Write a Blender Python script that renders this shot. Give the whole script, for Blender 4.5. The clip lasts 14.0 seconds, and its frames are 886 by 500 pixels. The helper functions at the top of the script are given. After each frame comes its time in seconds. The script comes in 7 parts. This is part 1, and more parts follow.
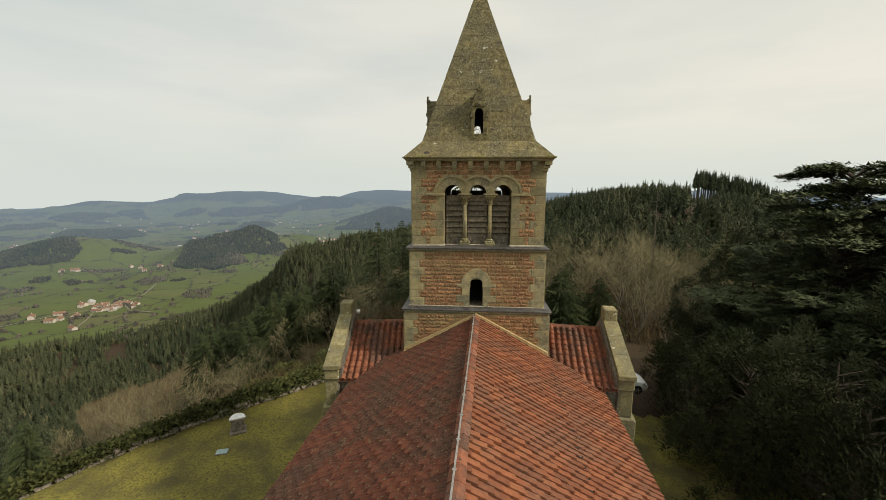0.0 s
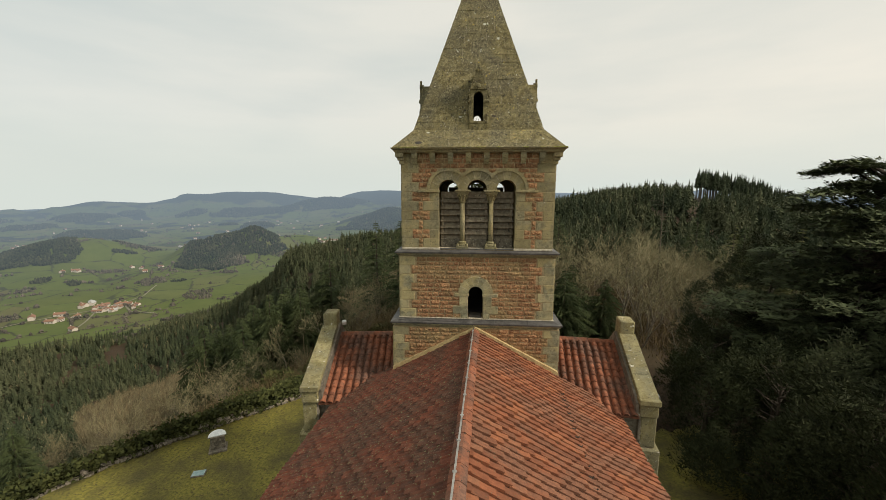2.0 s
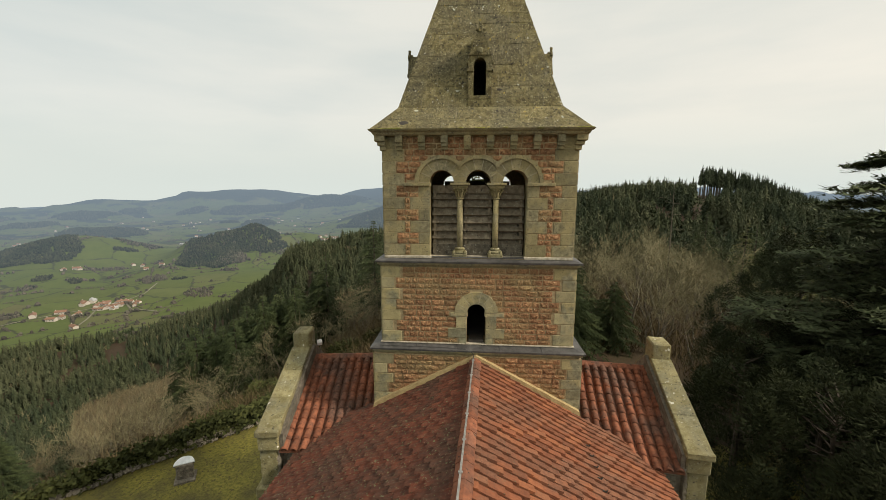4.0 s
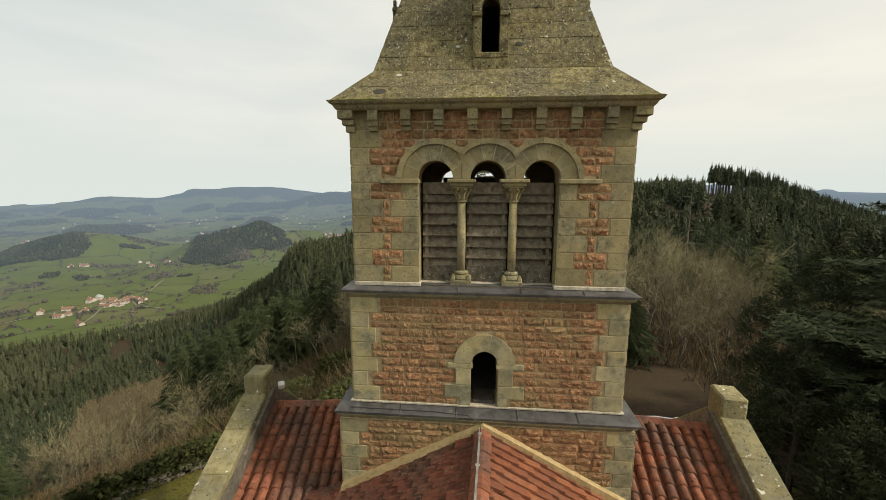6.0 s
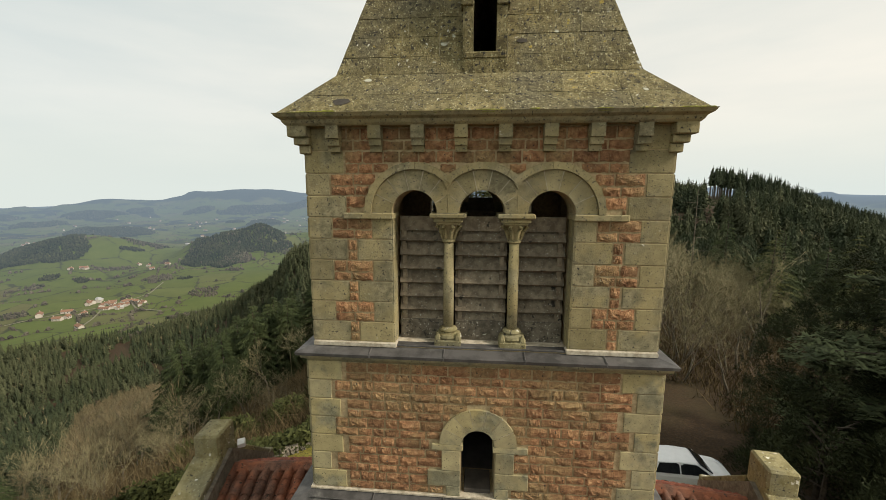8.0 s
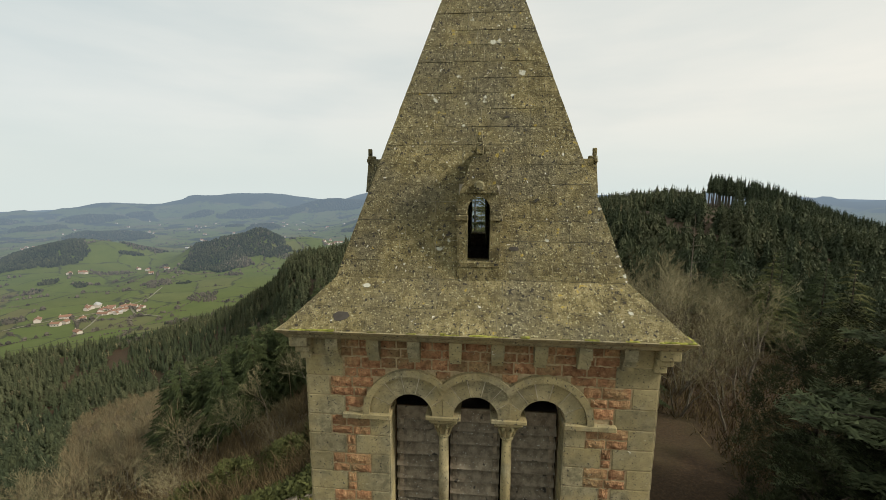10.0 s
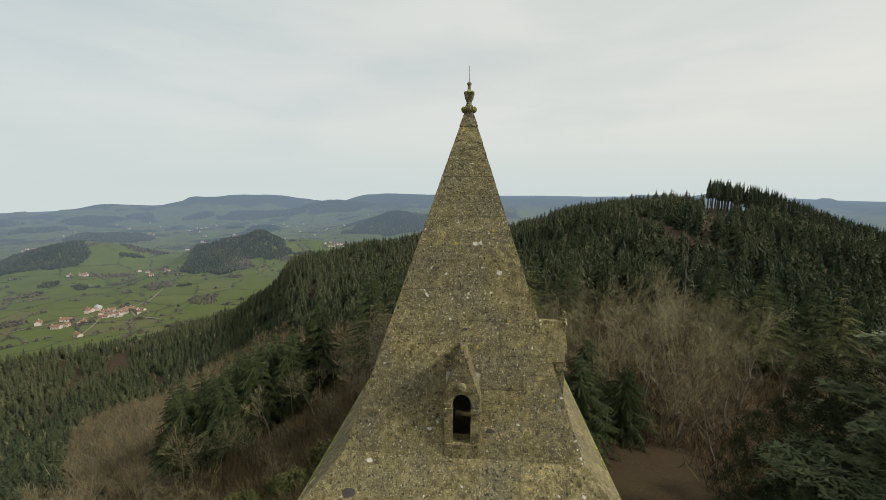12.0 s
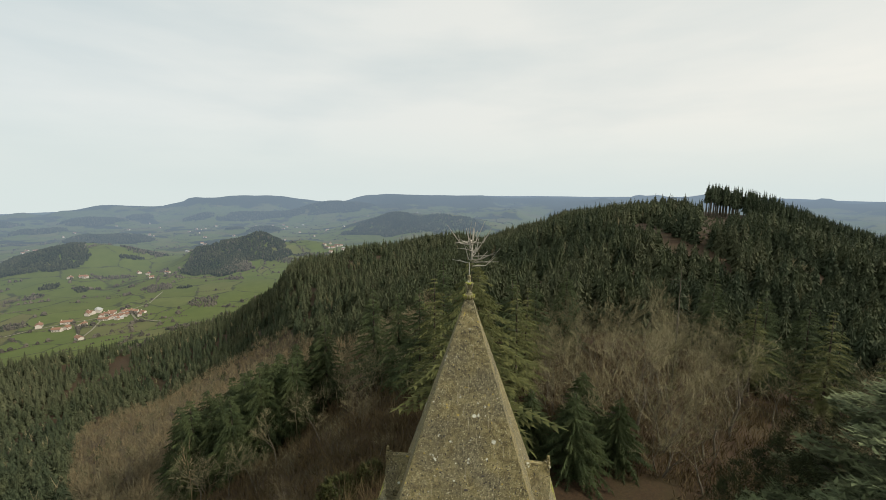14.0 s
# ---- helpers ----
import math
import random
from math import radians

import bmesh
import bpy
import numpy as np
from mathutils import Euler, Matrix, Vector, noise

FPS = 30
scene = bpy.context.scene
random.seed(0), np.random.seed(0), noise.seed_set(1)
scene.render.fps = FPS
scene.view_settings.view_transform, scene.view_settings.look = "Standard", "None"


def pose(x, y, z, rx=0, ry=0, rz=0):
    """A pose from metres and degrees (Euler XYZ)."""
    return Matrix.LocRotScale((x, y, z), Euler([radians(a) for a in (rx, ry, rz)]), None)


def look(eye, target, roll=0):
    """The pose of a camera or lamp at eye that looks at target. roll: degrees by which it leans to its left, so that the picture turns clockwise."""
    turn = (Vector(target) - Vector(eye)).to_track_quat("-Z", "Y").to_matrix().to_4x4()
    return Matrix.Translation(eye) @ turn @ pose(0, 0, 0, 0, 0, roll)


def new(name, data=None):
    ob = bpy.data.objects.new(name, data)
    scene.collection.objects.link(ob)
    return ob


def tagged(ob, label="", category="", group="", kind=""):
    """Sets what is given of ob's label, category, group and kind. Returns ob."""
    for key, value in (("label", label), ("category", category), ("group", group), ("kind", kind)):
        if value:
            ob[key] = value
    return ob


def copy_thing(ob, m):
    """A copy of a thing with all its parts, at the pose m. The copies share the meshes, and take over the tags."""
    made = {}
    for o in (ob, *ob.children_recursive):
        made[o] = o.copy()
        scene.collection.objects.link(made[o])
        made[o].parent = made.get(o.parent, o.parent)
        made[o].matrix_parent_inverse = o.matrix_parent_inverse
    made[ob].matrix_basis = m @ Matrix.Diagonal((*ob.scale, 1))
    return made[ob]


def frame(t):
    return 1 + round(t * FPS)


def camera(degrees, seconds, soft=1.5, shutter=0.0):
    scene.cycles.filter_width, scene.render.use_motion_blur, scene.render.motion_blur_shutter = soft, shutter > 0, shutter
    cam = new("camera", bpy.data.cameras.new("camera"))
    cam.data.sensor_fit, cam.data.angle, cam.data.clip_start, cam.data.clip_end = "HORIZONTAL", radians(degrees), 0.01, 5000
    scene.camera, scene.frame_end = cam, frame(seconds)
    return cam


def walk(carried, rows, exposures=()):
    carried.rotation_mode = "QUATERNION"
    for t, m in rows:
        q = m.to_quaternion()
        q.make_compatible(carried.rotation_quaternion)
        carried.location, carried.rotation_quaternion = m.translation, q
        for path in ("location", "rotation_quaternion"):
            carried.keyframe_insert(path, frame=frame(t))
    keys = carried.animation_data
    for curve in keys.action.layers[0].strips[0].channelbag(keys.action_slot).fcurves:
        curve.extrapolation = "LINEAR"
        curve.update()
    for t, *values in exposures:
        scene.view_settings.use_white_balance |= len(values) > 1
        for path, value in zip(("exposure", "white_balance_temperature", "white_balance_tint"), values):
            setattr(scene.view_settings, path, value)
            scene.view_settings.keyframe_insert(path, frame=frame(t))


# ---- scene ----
# ---- camera ----
cam = camera(97.0, 14.0, 0.65)
# seconds, x, y, z, yaw, pitch, roll
PATH = [
    (0.0, 0.392, -14.460, 14.219, 6.23, -8.72, -0.23),
    (0.5, 0.404, -14.145, 14.206, 6.29, -8.67, -0.21),
    (1.0, 0.390, -13.684, 14.163, 6.28, -8.63, -0.20),
    (1.5, 0.400, -13.185, 14.124, 6.34, -8.63, -0.20),
    (2.0, 0.403, -12.635, 14.070, 6.35, -8.66, -0.18),
    (2.5, 0.403, -12.091, 14.017, 6.37, -8.70, -0.20),
    (3.0, 0.399, -11.427, 13.952, 6.43, -8.79, -0.18),
    (5.5, 0.208, -7.757, 13.987, 6.92, -9.32, -0.12),
    (6.0, 0.175, -6.958, 13.976, 7.18, -9.36, -0.17),
    (6.5, 0.154, -6.304, 13.996, 7.15, -9.31, -0.15),
    (7.0, 0.183, -5.839, 13.999, 7.28, -9.22, -0.17),
    (7.5, 0.227, -5.569, 14.021, 7.30, -9.08, -0.22),
    (8.0, 0.233, -5.329, 14.434, 7.24, -9.03, -0.18),
    (8.5, 0.216, -5.190, 15.034, 7.27, -8.98, -0.13),
    (9.0, 0.154, -4.937, 15.754, 7.22, -8.73, -0.17),
    (11.5, 0.496, -5.706, 19.597, 7.18, -8.38, -0.29),
    (12.0, 0.517, -5.836, 20.502, 7.19, -8.32, -0.28),
    (12.5, 0.545, -6.001, 21.455, 7.18, -8.31, -0.24),
    (13.0, 0.537, -6.254, 22.466, 7.18, -8.28, -0.23),
    (13.5, 0.515, -6.471, 23.527, 7.09, -8.28, -0.19),
    (14.0, 0.521, -6.938, 24.658, 7.15, -8.31, -0.23),
]
EXPOSURES = [(0.0, -0.11, 6780, 12), (3.0, -0.06, 6740, 12), (5.5, 0.0, 6700, 12), (9.0, 0.05, 6600, 12), (11.5, -0.19, 6350, 11.5), (12.5, -0.18, 6330, 11.5), (14.0, -0.02, 6400, 12)]
walk(cam, [(t, pose(x, y, z, 90 + pitch, roll, yaw)) for t, x, y, z, yaw, pitch, roll in PATH], EXPOSURES)

# ---- light: high overcast with a veiled sun from the east ----
SUN_AZ, SUN_EL = radians(102), radians(37)       # azimuth from +y towards +x
world = bpy.data.worlds.new("overcast_sky")
scene.world = world
world.use_nodes = True
wn, wl = world.node_tree.nodes, world.node_tree.links
wn.clear()
w_out = wn.new("ShaderNodeOutputWorld")
w_bg = wn.new("ShaderNodeBackground")
w_sky = wn.new("ShaderNodeTexSky")
w_sky.sky_type = "NISHITA"
w_sky.sun_disc = False
w_sky.sun_elevation, w_sky.sun_rotation = SUN_EL, SUN_AZ
w_sky.air_density, w_sky.dust_density = 1.0, 2.0
w_dim = wn.new("ShaderNodeMix")
w_dim.data_type = "RGBA"
w_dim.blend_type = "MULTIPLY"
w_dim.inputs[0].default_value = 1.0
w_dim.inputs[7].default_value = (0.1, 0.1, 0.1, 1)
wl.new(w_sky.outputs[0], w_dim.inputs[6])
w_co = wn.new("ShaderNodeTexCoord")
w_map = wn.new("ShaderNodeMapping")
w_map.inputs["Scale"].default_value = (1.0, 1.0, 4.5)
wl.new(w_co.outputs["Generated"], w_map.inputs[0])
w_noise = wn.new("ShaderNodeTexNoise")
w_noise.inputs["Scale"].default_value, w_noise.inputs["Detail"].default_value = 1.7, 5
w_noise.inputs["Roughness"].default_value = 0.5
wl.new(w_map.outputs[0], w_noise.inputs["Vector"])
w_ramp = wn.new("ShaderNodeValToRGB")
w_ramp.color_ramp.elements[0].position, w_ramp.color_ramp.elements[0].color = 0.33, (0.66, 0.71, 0.70, 1)
w_ramp.color_ramp.elements[1].position, w_ramp.color_ramp.elements[1].color = 0.62, (0.80, 0.81, 0.77, 1)
wl.new(w_noise.outputs[0], w_ramp.inputs[0])
# the veil thins towards the horizon in the west and glows round the sun in the east
w_sep = wn.new("ShaderNodeSeparateXYZ")
wl.new(w_co.outputs["Generated"], w_sep.inputs[0])
w_east = wn.new("ShaderNodeMapRange")
w_east.inputs[1].default_value, w_east.inputs[2].default_value = -0.9, 0.9
w_east.inputs[3].default_value, w_east.inputs[4].default_value = 0.0, 1.0
wl.new(w_sep.outputs[0], w_east.inputs[0])
w_tint = wn.new("ShaderNodeMix")
w_tint.data_type = "RGBA"
w_tint.inputs[6].default_value = (0.945, 0.985, 0.975, 1)
w_tint.inputs[7].default_value = (1.13, 1.085, 1.0, 1)
wl.new(w_east.outputs[0], w_tint.inputs[0])
w_veil = wn.new("ShaderNodeMix")
w_veil.data_type = "RGBA"
w_veil.blend_type = "MULTIPLY"
w_veil.inputs[0].default_value = 1.0
wl.new(w_ramp.outputs[0], w_veil.inputs[6])
wl.new(w_tint.outputs[2], w_veil.inputs[7])
w_mix = wn.new("ShaderNodeMix")
w_mix.data_type = "RGBA"
w_mix.inputs[0].default_value = 0.9
wl.new(w_dim.outputs[2], w_mix.inputs[6])
wl.new(w_veil.outputs[2], w_mix.inputs[7])
w_low = wn.new("ShaderNodeMapRange")         # damp air pales the sky above the horizon
w_low.inputs[1].default_value, w_low.inputs[2].default_value = 0.0, 0.16
wl.new(w_sep.outputs[2], w_low.inputs[0])
w_hor = wn.new("ShaderNodeMix")
w_hor.data_type = "RGBA"
w_hor.inputs[6].default_value = (0.66, 0.735, 0.70, 1)
wl.new(w_low.outputs[0], w_hor.inputs[0])
wl.new(w_mix.outputs[2], w_hor.inputs[7])
wl.new(w_hor.outputs[2], w_bg.inputs[0])
w_bg.inputs[1].default_value = 1.07
wl.new(w_bg.outputs[0], w_out.inputs[0])

sun = new("sun", bpy.data.lights.new("sun", "SUN"))
sun.data.energy, sun.data.angle, sun.data.color = 3.9, radians(9), (1.0, 0.93, 0.80)
sun_dir = Vector((math.sin(SUN_AZ) * math.cos(SUN_EL), math.cos(SUN_AZ) * math.cos(SUN_EL), math.sin(SUN_EL)))
sun.matrix_world = look(sun_dir * 100, (0, 0, 0))


# ---- materials ----
def ramp_node(nt, stops, fac):
    r = nt.nodes.new("ShaderNodeValToRGB")
    els = r.color_ramp.elements
    while len(els) < len(stops):
        els.new(0.5)
    for e, (p, c) in zip(els, stops):
        e.position, e.color = p, (*c, 1)
    nt.links.new(fac, r.inputs[0])
    return r.outputs[0]


def noise_node(nt, vec, scale, detail=5, rough=0.55):
    n = nt.nodes.new("ShaderNodeTexNoise")
    n.inputs["Scale"].default_value, n.inputs["Detail"].default_value, n.inputs["Roughness"].default_value = scale, detail, rough
    nt.links.new(vec, n.inputs["Vector"])
    return n.outputs[0]


def mixed(nt, fac, a, b, blend="MIX"):
    m = nt.nodes.new("ShaderNodeMix")
    m.data_type, m.blend_type = "RGBA", blend
    for sock, v in ((0, fac), (6, a), (7, b)):
        if hasattr(v, "links"):
            nt.links.new(v, m.inputs[sock])
        elif sock == 0:
            m.inputs[0].default_value = v
        else:
            m.inputs[sock].default_value = (*v, 1)
    return m.outputs[2]


def step_node(nt, value, lo, hi, a=0.0, b=1.0):
    m = nt.nodes.new("ShaderNodeMapRange")
    m.inputs[1].default_value, m.inputs[2].default_value, m.inputs[3].default_value, m.inputs[4].default_value = lo, hi, a, b
    nt.links.new(value, m.inputs[0])
    return m.outputs[0]


def surface(name, grain, scale=6.0, patch=None, patch_scale=0.7, patch_range=(0.45, 0.65), rough=0.9, bump=0.4, bump_scale=30.0, bump_dist=0.01,
            spots=(), vary=0.0, island=False, metal=0.0, shades=None, shade_mix=0.75):
    """grain: stops of the fine colour; patch: a second set of stops at a larger scale; spots: (colour, scale, threshold); vary: piece to piece."""
    m = bpy.data.materials.new(name)
    m.use_nodes = True
    nt = m.node_tree
    bsdf = nt.nodes["Principled BSDF"]
    pos = nt.nodes.new("ShaderNodeNewGeometry")
    vec = pos.outputs["Position"]
    col = ramp_node(nt, [(0.5 + (p - 0.5) * 0.5, c) for p, c in grain], noise_node(nt, vec, scale, 9, 0.68))
    if shades or vary:
        if island:
            rnd = pos.outputs["Random Per Island"]
        else:
            rnd = nt.nodes.new("ShaderNodeObjectInfo").outputs["Random"]
    if shades:
        col = mixed(nt, shade_mix, col, ramp_node(nt, shades, rnd))
    if patch:
        f = step_node(nt, noise_node(nt, vec, patch_scale, 4, 0.6), *patch_range)
        col = mixed(nt, f, col, ramp_node(nt, [(0.5 + (p - 0.5) * 0.5, c) for p, c in patch], noise_node(nt, vec, scale * 1.7, 8, 0.68)))
    for c, s, th in spots:
        f = step_node(nt, noise_node(nt, vec, s, 3, 0.5), th, th + 0.03)
        col = mixed(nt, f, col, c)
    if vary:
        hsv = nt.nodes.new("ShaderNodeHueSaturation")
        nt.links.new(step_node(nt, rnd, 0, 1, 1 - vary, 1 + vary), hsv.inputs["Value"])
        nt.links.new(col, hsv.inputs["Color"])
        col = hsv.outputs[0]
    nt.links.new(col, bsdf.inputs["Base Color"])
    bsdf.inputs["Roughness"].default_value, bsdf.inputs["Metallic"].default_value = rough, metal
    bsdf.inputs["Specular IOR Level"].default_value = 0.3
    if bump:
        b = nt.nodes.new("ShaderNodeBump")
        b.inputs["Strength"].default_value, b.inputs["Distance"].default_value = bump, bump_dist
        nt.links.new(noise_node(nt, vec, bump_scale, 6, 0.65), b.inputs["Height"])
        nt.links.new(b.outputs[0], bsdf.inputs["Normal"])
    return m


LICHEN, SOOT, PALE = (0.42, 0.42, 0.30), (0.035, 0.032, 0.025), (0.62, 0.60, 0.52)
ASHLAR_SHADES = [(0.0, (0.151, 0.140, 0.080)), (0.3, (0.249, 0.205, 0.098)), (0.55, (0.215, 0.190, 0.106)), (0.8, (0.298, 0.246, 0.117)), (1.0, (0.229, 0.205, 0.127))]
M_ASHLAR = surface("ochre_sandstone_ashlar", [(0.25, (0.195, 0.158, 0.074)), (0.75, (0.362, 0.303, 0.150))], 6, [(0.3, (0.146, 0.130, 0.075)), (0.7, (0.265, 0.233, 0.138))], 1.4,
                   (0.46, 0.58), spots=[(SOOT, 34, 0.645), ((0.054, 0.051, 0.034), 70, 0.65), ((0.335, 0.313, 0.201), 40, 0.67), (PALE, 8, 0.74)], vary=0.12, bump=0.5, bump_scale=55, shades=ASHLAR_SHADES, shade_mix=0.45)
QUOIN_SHADES = [(0.0, (0.143, 0.135, 0.092)), (0.3, (0.283, 0.254, 0.155)), (0.55, (0.345, 0.282, 0.123)), (0.8, (0.382, 0.334, 0.195)), (1.0, (0.197, 0.182, 0.121))]
M_QUOIN_PALE = surface("pale_limestone_quoin", [(0.25, (0.25, 0.21, 0.104)), (0.75, (0.46, 0.39, 0.196))], 5, [(0.3, (0.15, 0.14, 0.087)), (0.7, (0.27, 0.25, 0.157))], 1.8,
                       (0.48, 0.6), spots=[(SOOT, 36, 0.67), ((0.08, 0.075, 0.044), 70, 0.66)], vary=0.12, bump=0.45, bump_scale=50, shades=QUOIN_SHADES, shade_mix=0.5)
M_RED = surface("red_rock_faced_sandstone", [(0.25, (0.165, 0.077, 0.036)), (0.55, (0.313, 0.162, 0.078)), (0.8, (0.444, 0.263, 0.134))], 12,
                [(0.3, (0.186, 0.121, 0.059)), (0.7, (0.335, 0.227, 0.106))], 1.6, (0.45, 0.62), spots=[(SOOT, 30, 0.66), ((0.378, 0.318, 0.199), 26, 0.68)], vary=0.24, bump=0.9, bump_scale=48, bump_dist=0.03)
M_RED_JOINED = surface("red_rubble_sandstone", [(0.25, (0.165, 0.077, 0.036)), (0.55, (0.313, 0.162, 0.078)), (0.8, (0.444, 0.263, 0.134))], 12,
                       [(0.3, (0.186, 0.121, 0.059)), (0.7, (0.335, 0.227, 0.106))], 1.6, (0.45, 0.62), vary=0.24, island=True, bump=0.9, bump_scale=48, bump_dist=0.03)
M_MORTAR = surface("lime_mortar", [(0.3, (0.273, 0.208, 0.112)), (0.7, (0.420, 0.330, 0.190))], 14, bump=0.5, bump_scale=60)
M_LIME = surface("pale_lime_fillet", [(0.3, (0.30, 0.26, 0.19)), (0.7, (0.50, 0.45, 0.35))], 12, bump=0.4, bump_scale=50)
M_FILLET = surface("sandy_mortar_fillet", [(0.3, (0.33, 0.24, 0.113)), (0.7, (0.46, 0.35, 0.174))], 9, bump=0.6, bump_scale=40)
M_SPIRE = surface("lichened_spire_stone", [(0.2, (0.072, 0.058, 0.025)), (0.5, (0.171, 0.142, 0.062)), (0.8, (0.280, 0.237, 0.120))], 8,
                  [(0.25, (0.065, 0.057, 0.032)), (0.75, (0.204, 0.179, 0.103))], 1.1, (0.42, 0.6),
                  spots=[(SOOT, 20, 0.62), ((0.050, 0.045, 0.023), 60, 0.60), ((0.387, 0.360, 0.211), 34, 0.62), (PALE, 13, 0.71), ((0.50, 0.50, 0.41), 3.6, 0.70), ((0.324, 0.243, 0.055), 8, 0.69)], vary=0.11, bump=1.0, bump_scale=40, bump_dist=0.02)
M_SPIRE_JOINED = surface("lichened_spire_stone_sides", [(0.2, (0.072, 0.058, 0.025)), (0.5, (0.171, 0.142, 0.062)), (0.8, (0.280, 0.237, 0.120))], 8,
                  [(0.25, (0.065, 0.057, 0.032)), (0.75, (0.204, 0.179, 0.103))], 1.1, (0.42, 0.6),
                  spots=[(SOOT, 20, 0.62), ((0.050, 0.045, 0.023), 60, 0.60), ((0.387, 0.360, 0.211), 34, 0.62), (PALE, 13, 0.71), ((0.50, 0.50, 0.41), 3.6, 0.70), ((0.324, 0.243, 0.055), 8, 0.69)], vary=0.11, bump=1.0, bump_scale=40, bump_dist=0.02, island=True)
M_LEAD = surface("weathered_lead_sheet", [(0.3, (0.052, 0.050, 0.047)), (0.7, (0.105, 0.10, 0.095))], 3, [(0.3, (0.13, 0.125, 0.112)), (0.7, (0.19, 0.185, 0.165))], 2.5, (0.58, 0.72),
                 rough=0.58, bump=0.2, bump_scale=8, metal=0.15)
M_LOUVRE = surface("weathered_louvre_boards", [(0.3, (0.115, 0.094, 0.064)), (0.7, (0.215, 0.180, 0.125))], 9, spots=[((0.36, 0.36, 0.31), 40, 0.66), (SOOT, 6, 0.66)], vary=0.2, bump=0.4, bump_scale=40)
M_APRON = surface("speckled_grey_apron", [(0.3, (0.075, 0.064, 0.046)), (0.7, (0.15, 0.13, 0.095))], 9, spots=[((0.42, 0.41, 0.34), 34, 0.64), (SOOT, 20, 0.62)], bump=0.5, bump_scale=40)
# shade of interiors and gaps put into the colour; also the dark metal hooks
M_DARK = surface("recess_shade_and_dark_metal", [(0.3, (0.045, 0.04, 0.032)), (0.7, (0.07, 0.06, 0.05))], 4, bump=0.2)
# western tiles darker than eastern: lichen plus slope shade put into the colour
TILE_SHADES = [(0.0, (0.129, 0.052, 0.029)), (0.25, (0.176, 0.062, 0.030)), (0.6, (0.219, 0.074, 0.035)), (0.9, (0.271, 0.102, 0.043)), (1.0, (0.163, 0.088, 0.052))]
WEST_TILE_SHADES = [(0.0, (0.066, 0.029, 0.019)), (0.3, (0.105, 0.037, 0.021)), (0.65, (0.131, 0.040, 0.021)), (0.9, (0.160, 0.051, 0.027)), (1.0, (0.086, 0.047, 0.028))]
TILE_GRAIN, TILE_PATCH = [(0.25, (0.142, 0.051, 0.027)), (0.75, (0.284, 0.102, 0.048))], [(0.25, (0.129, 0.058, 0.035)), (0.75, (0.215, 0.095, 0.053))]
WEST_GRAIN, WEST_PATCH = [(0.25, (0.073, 0.026, 0.015)), (0.75, (0.167, 0.051, 0.027))], [(0.25, (0.057, 0.029, 0.018)), (0.75, (0.110, 0.050, 0.031))]
TILE_SPOTS, WEST_SPOTS = [((0.115, 0.102, 0.057), 26, 0.68), ((0.060, 0.045, 0.032), 40, 0.68)], [((0.150, 0.135, 0.072), 20, 0.63), ((0.041, 0.033, 0.024), 40, 0.68), ((0.24, 0.23, 0.16), 55, 0.69)]
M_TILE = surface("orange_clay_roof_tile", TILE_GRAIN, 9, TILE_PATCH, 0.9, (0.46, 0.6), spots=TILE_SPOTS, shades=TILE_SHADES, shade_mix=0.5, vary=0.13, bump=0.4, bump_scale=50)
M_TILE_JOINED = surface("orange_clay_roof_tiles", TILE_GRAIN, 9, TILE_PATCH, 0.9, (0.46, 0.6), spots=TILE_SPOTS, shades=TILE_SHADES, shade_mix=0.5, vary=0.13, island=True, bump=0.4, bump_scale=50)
M_TILE_SHADED = surface("shaded_lichened_roof_tile", WEST_GRAIN, 9, WEST_PATCH, 0.9, (0.46, 0.6), spots=WEST_SPOTS, shades=WEST_TILE_SHADES, shade_mix=0.32, vary=0.11, bump=0.5, bump_scale=50)
M_TILE_SHADED_JOINED = surface("shaded_lichened_roof_tiles", WEST_GRAIN, 9, WEST_PATCH, 0.9, (0.46, 0.6), spots=WEST_SPOTS, shades=WEST_TILE_SHADES, shade_mix=0.32, vary=0.11, island=True, bump=0.5, bump_scale=50)
M_BARREL = surface("clay_barrel_tile", [(0.25, (0.150, 0.058, 0.034)), (0.75, (0.30, 0.110, 0.056))], 8, [(0.3, (0.095, 0.052, 0.038)), (0.7, (0.18, 0.092, 0.06))], 1.1, (0.45, 0.6),
                   spots=[((0.30, 0.27, 0.18), 20, 0.72), (SOOT, 14, 0.66)], vary=0.22, bump=0.4, bump_scale=50)
M_ZINC = surface("dull_zinc_strip", [(0.3, (0.30, 0.29, 0.27)), (0.7, (0.46, 0.45, 0.42))], 6, rough=0.5, metal=0.5, bump=0.1)
M_RUBBLE = surface("grey_rubble_wall", [(0.3, (0.13, 0.11, 0.085)), (0.7, (0.27, 0.235, 0.18))], 7, [(0.3, (0.10, 0.09, 0.07)), (0.7, (0.18, 0.165, 0.12))], 1.2, vary=0.25, bump=0.8, bump_scale=14,
                   bump_dist=0.03)
M_RUBBLE_JOINED = surface("grey_rubble_stones", [(0.3, (0.13, 0.11, 0.085)), (0.7, (0.27, 0.235, 0.18))], 7, [(0.3, (0.10, 0.09, 0.07)), (0.7, (0.18, 0.165, 0.12))], 1.2, vary=0.3, island=True,
                          bump=0.8, bump_scale=14, bump_dist=0.03)
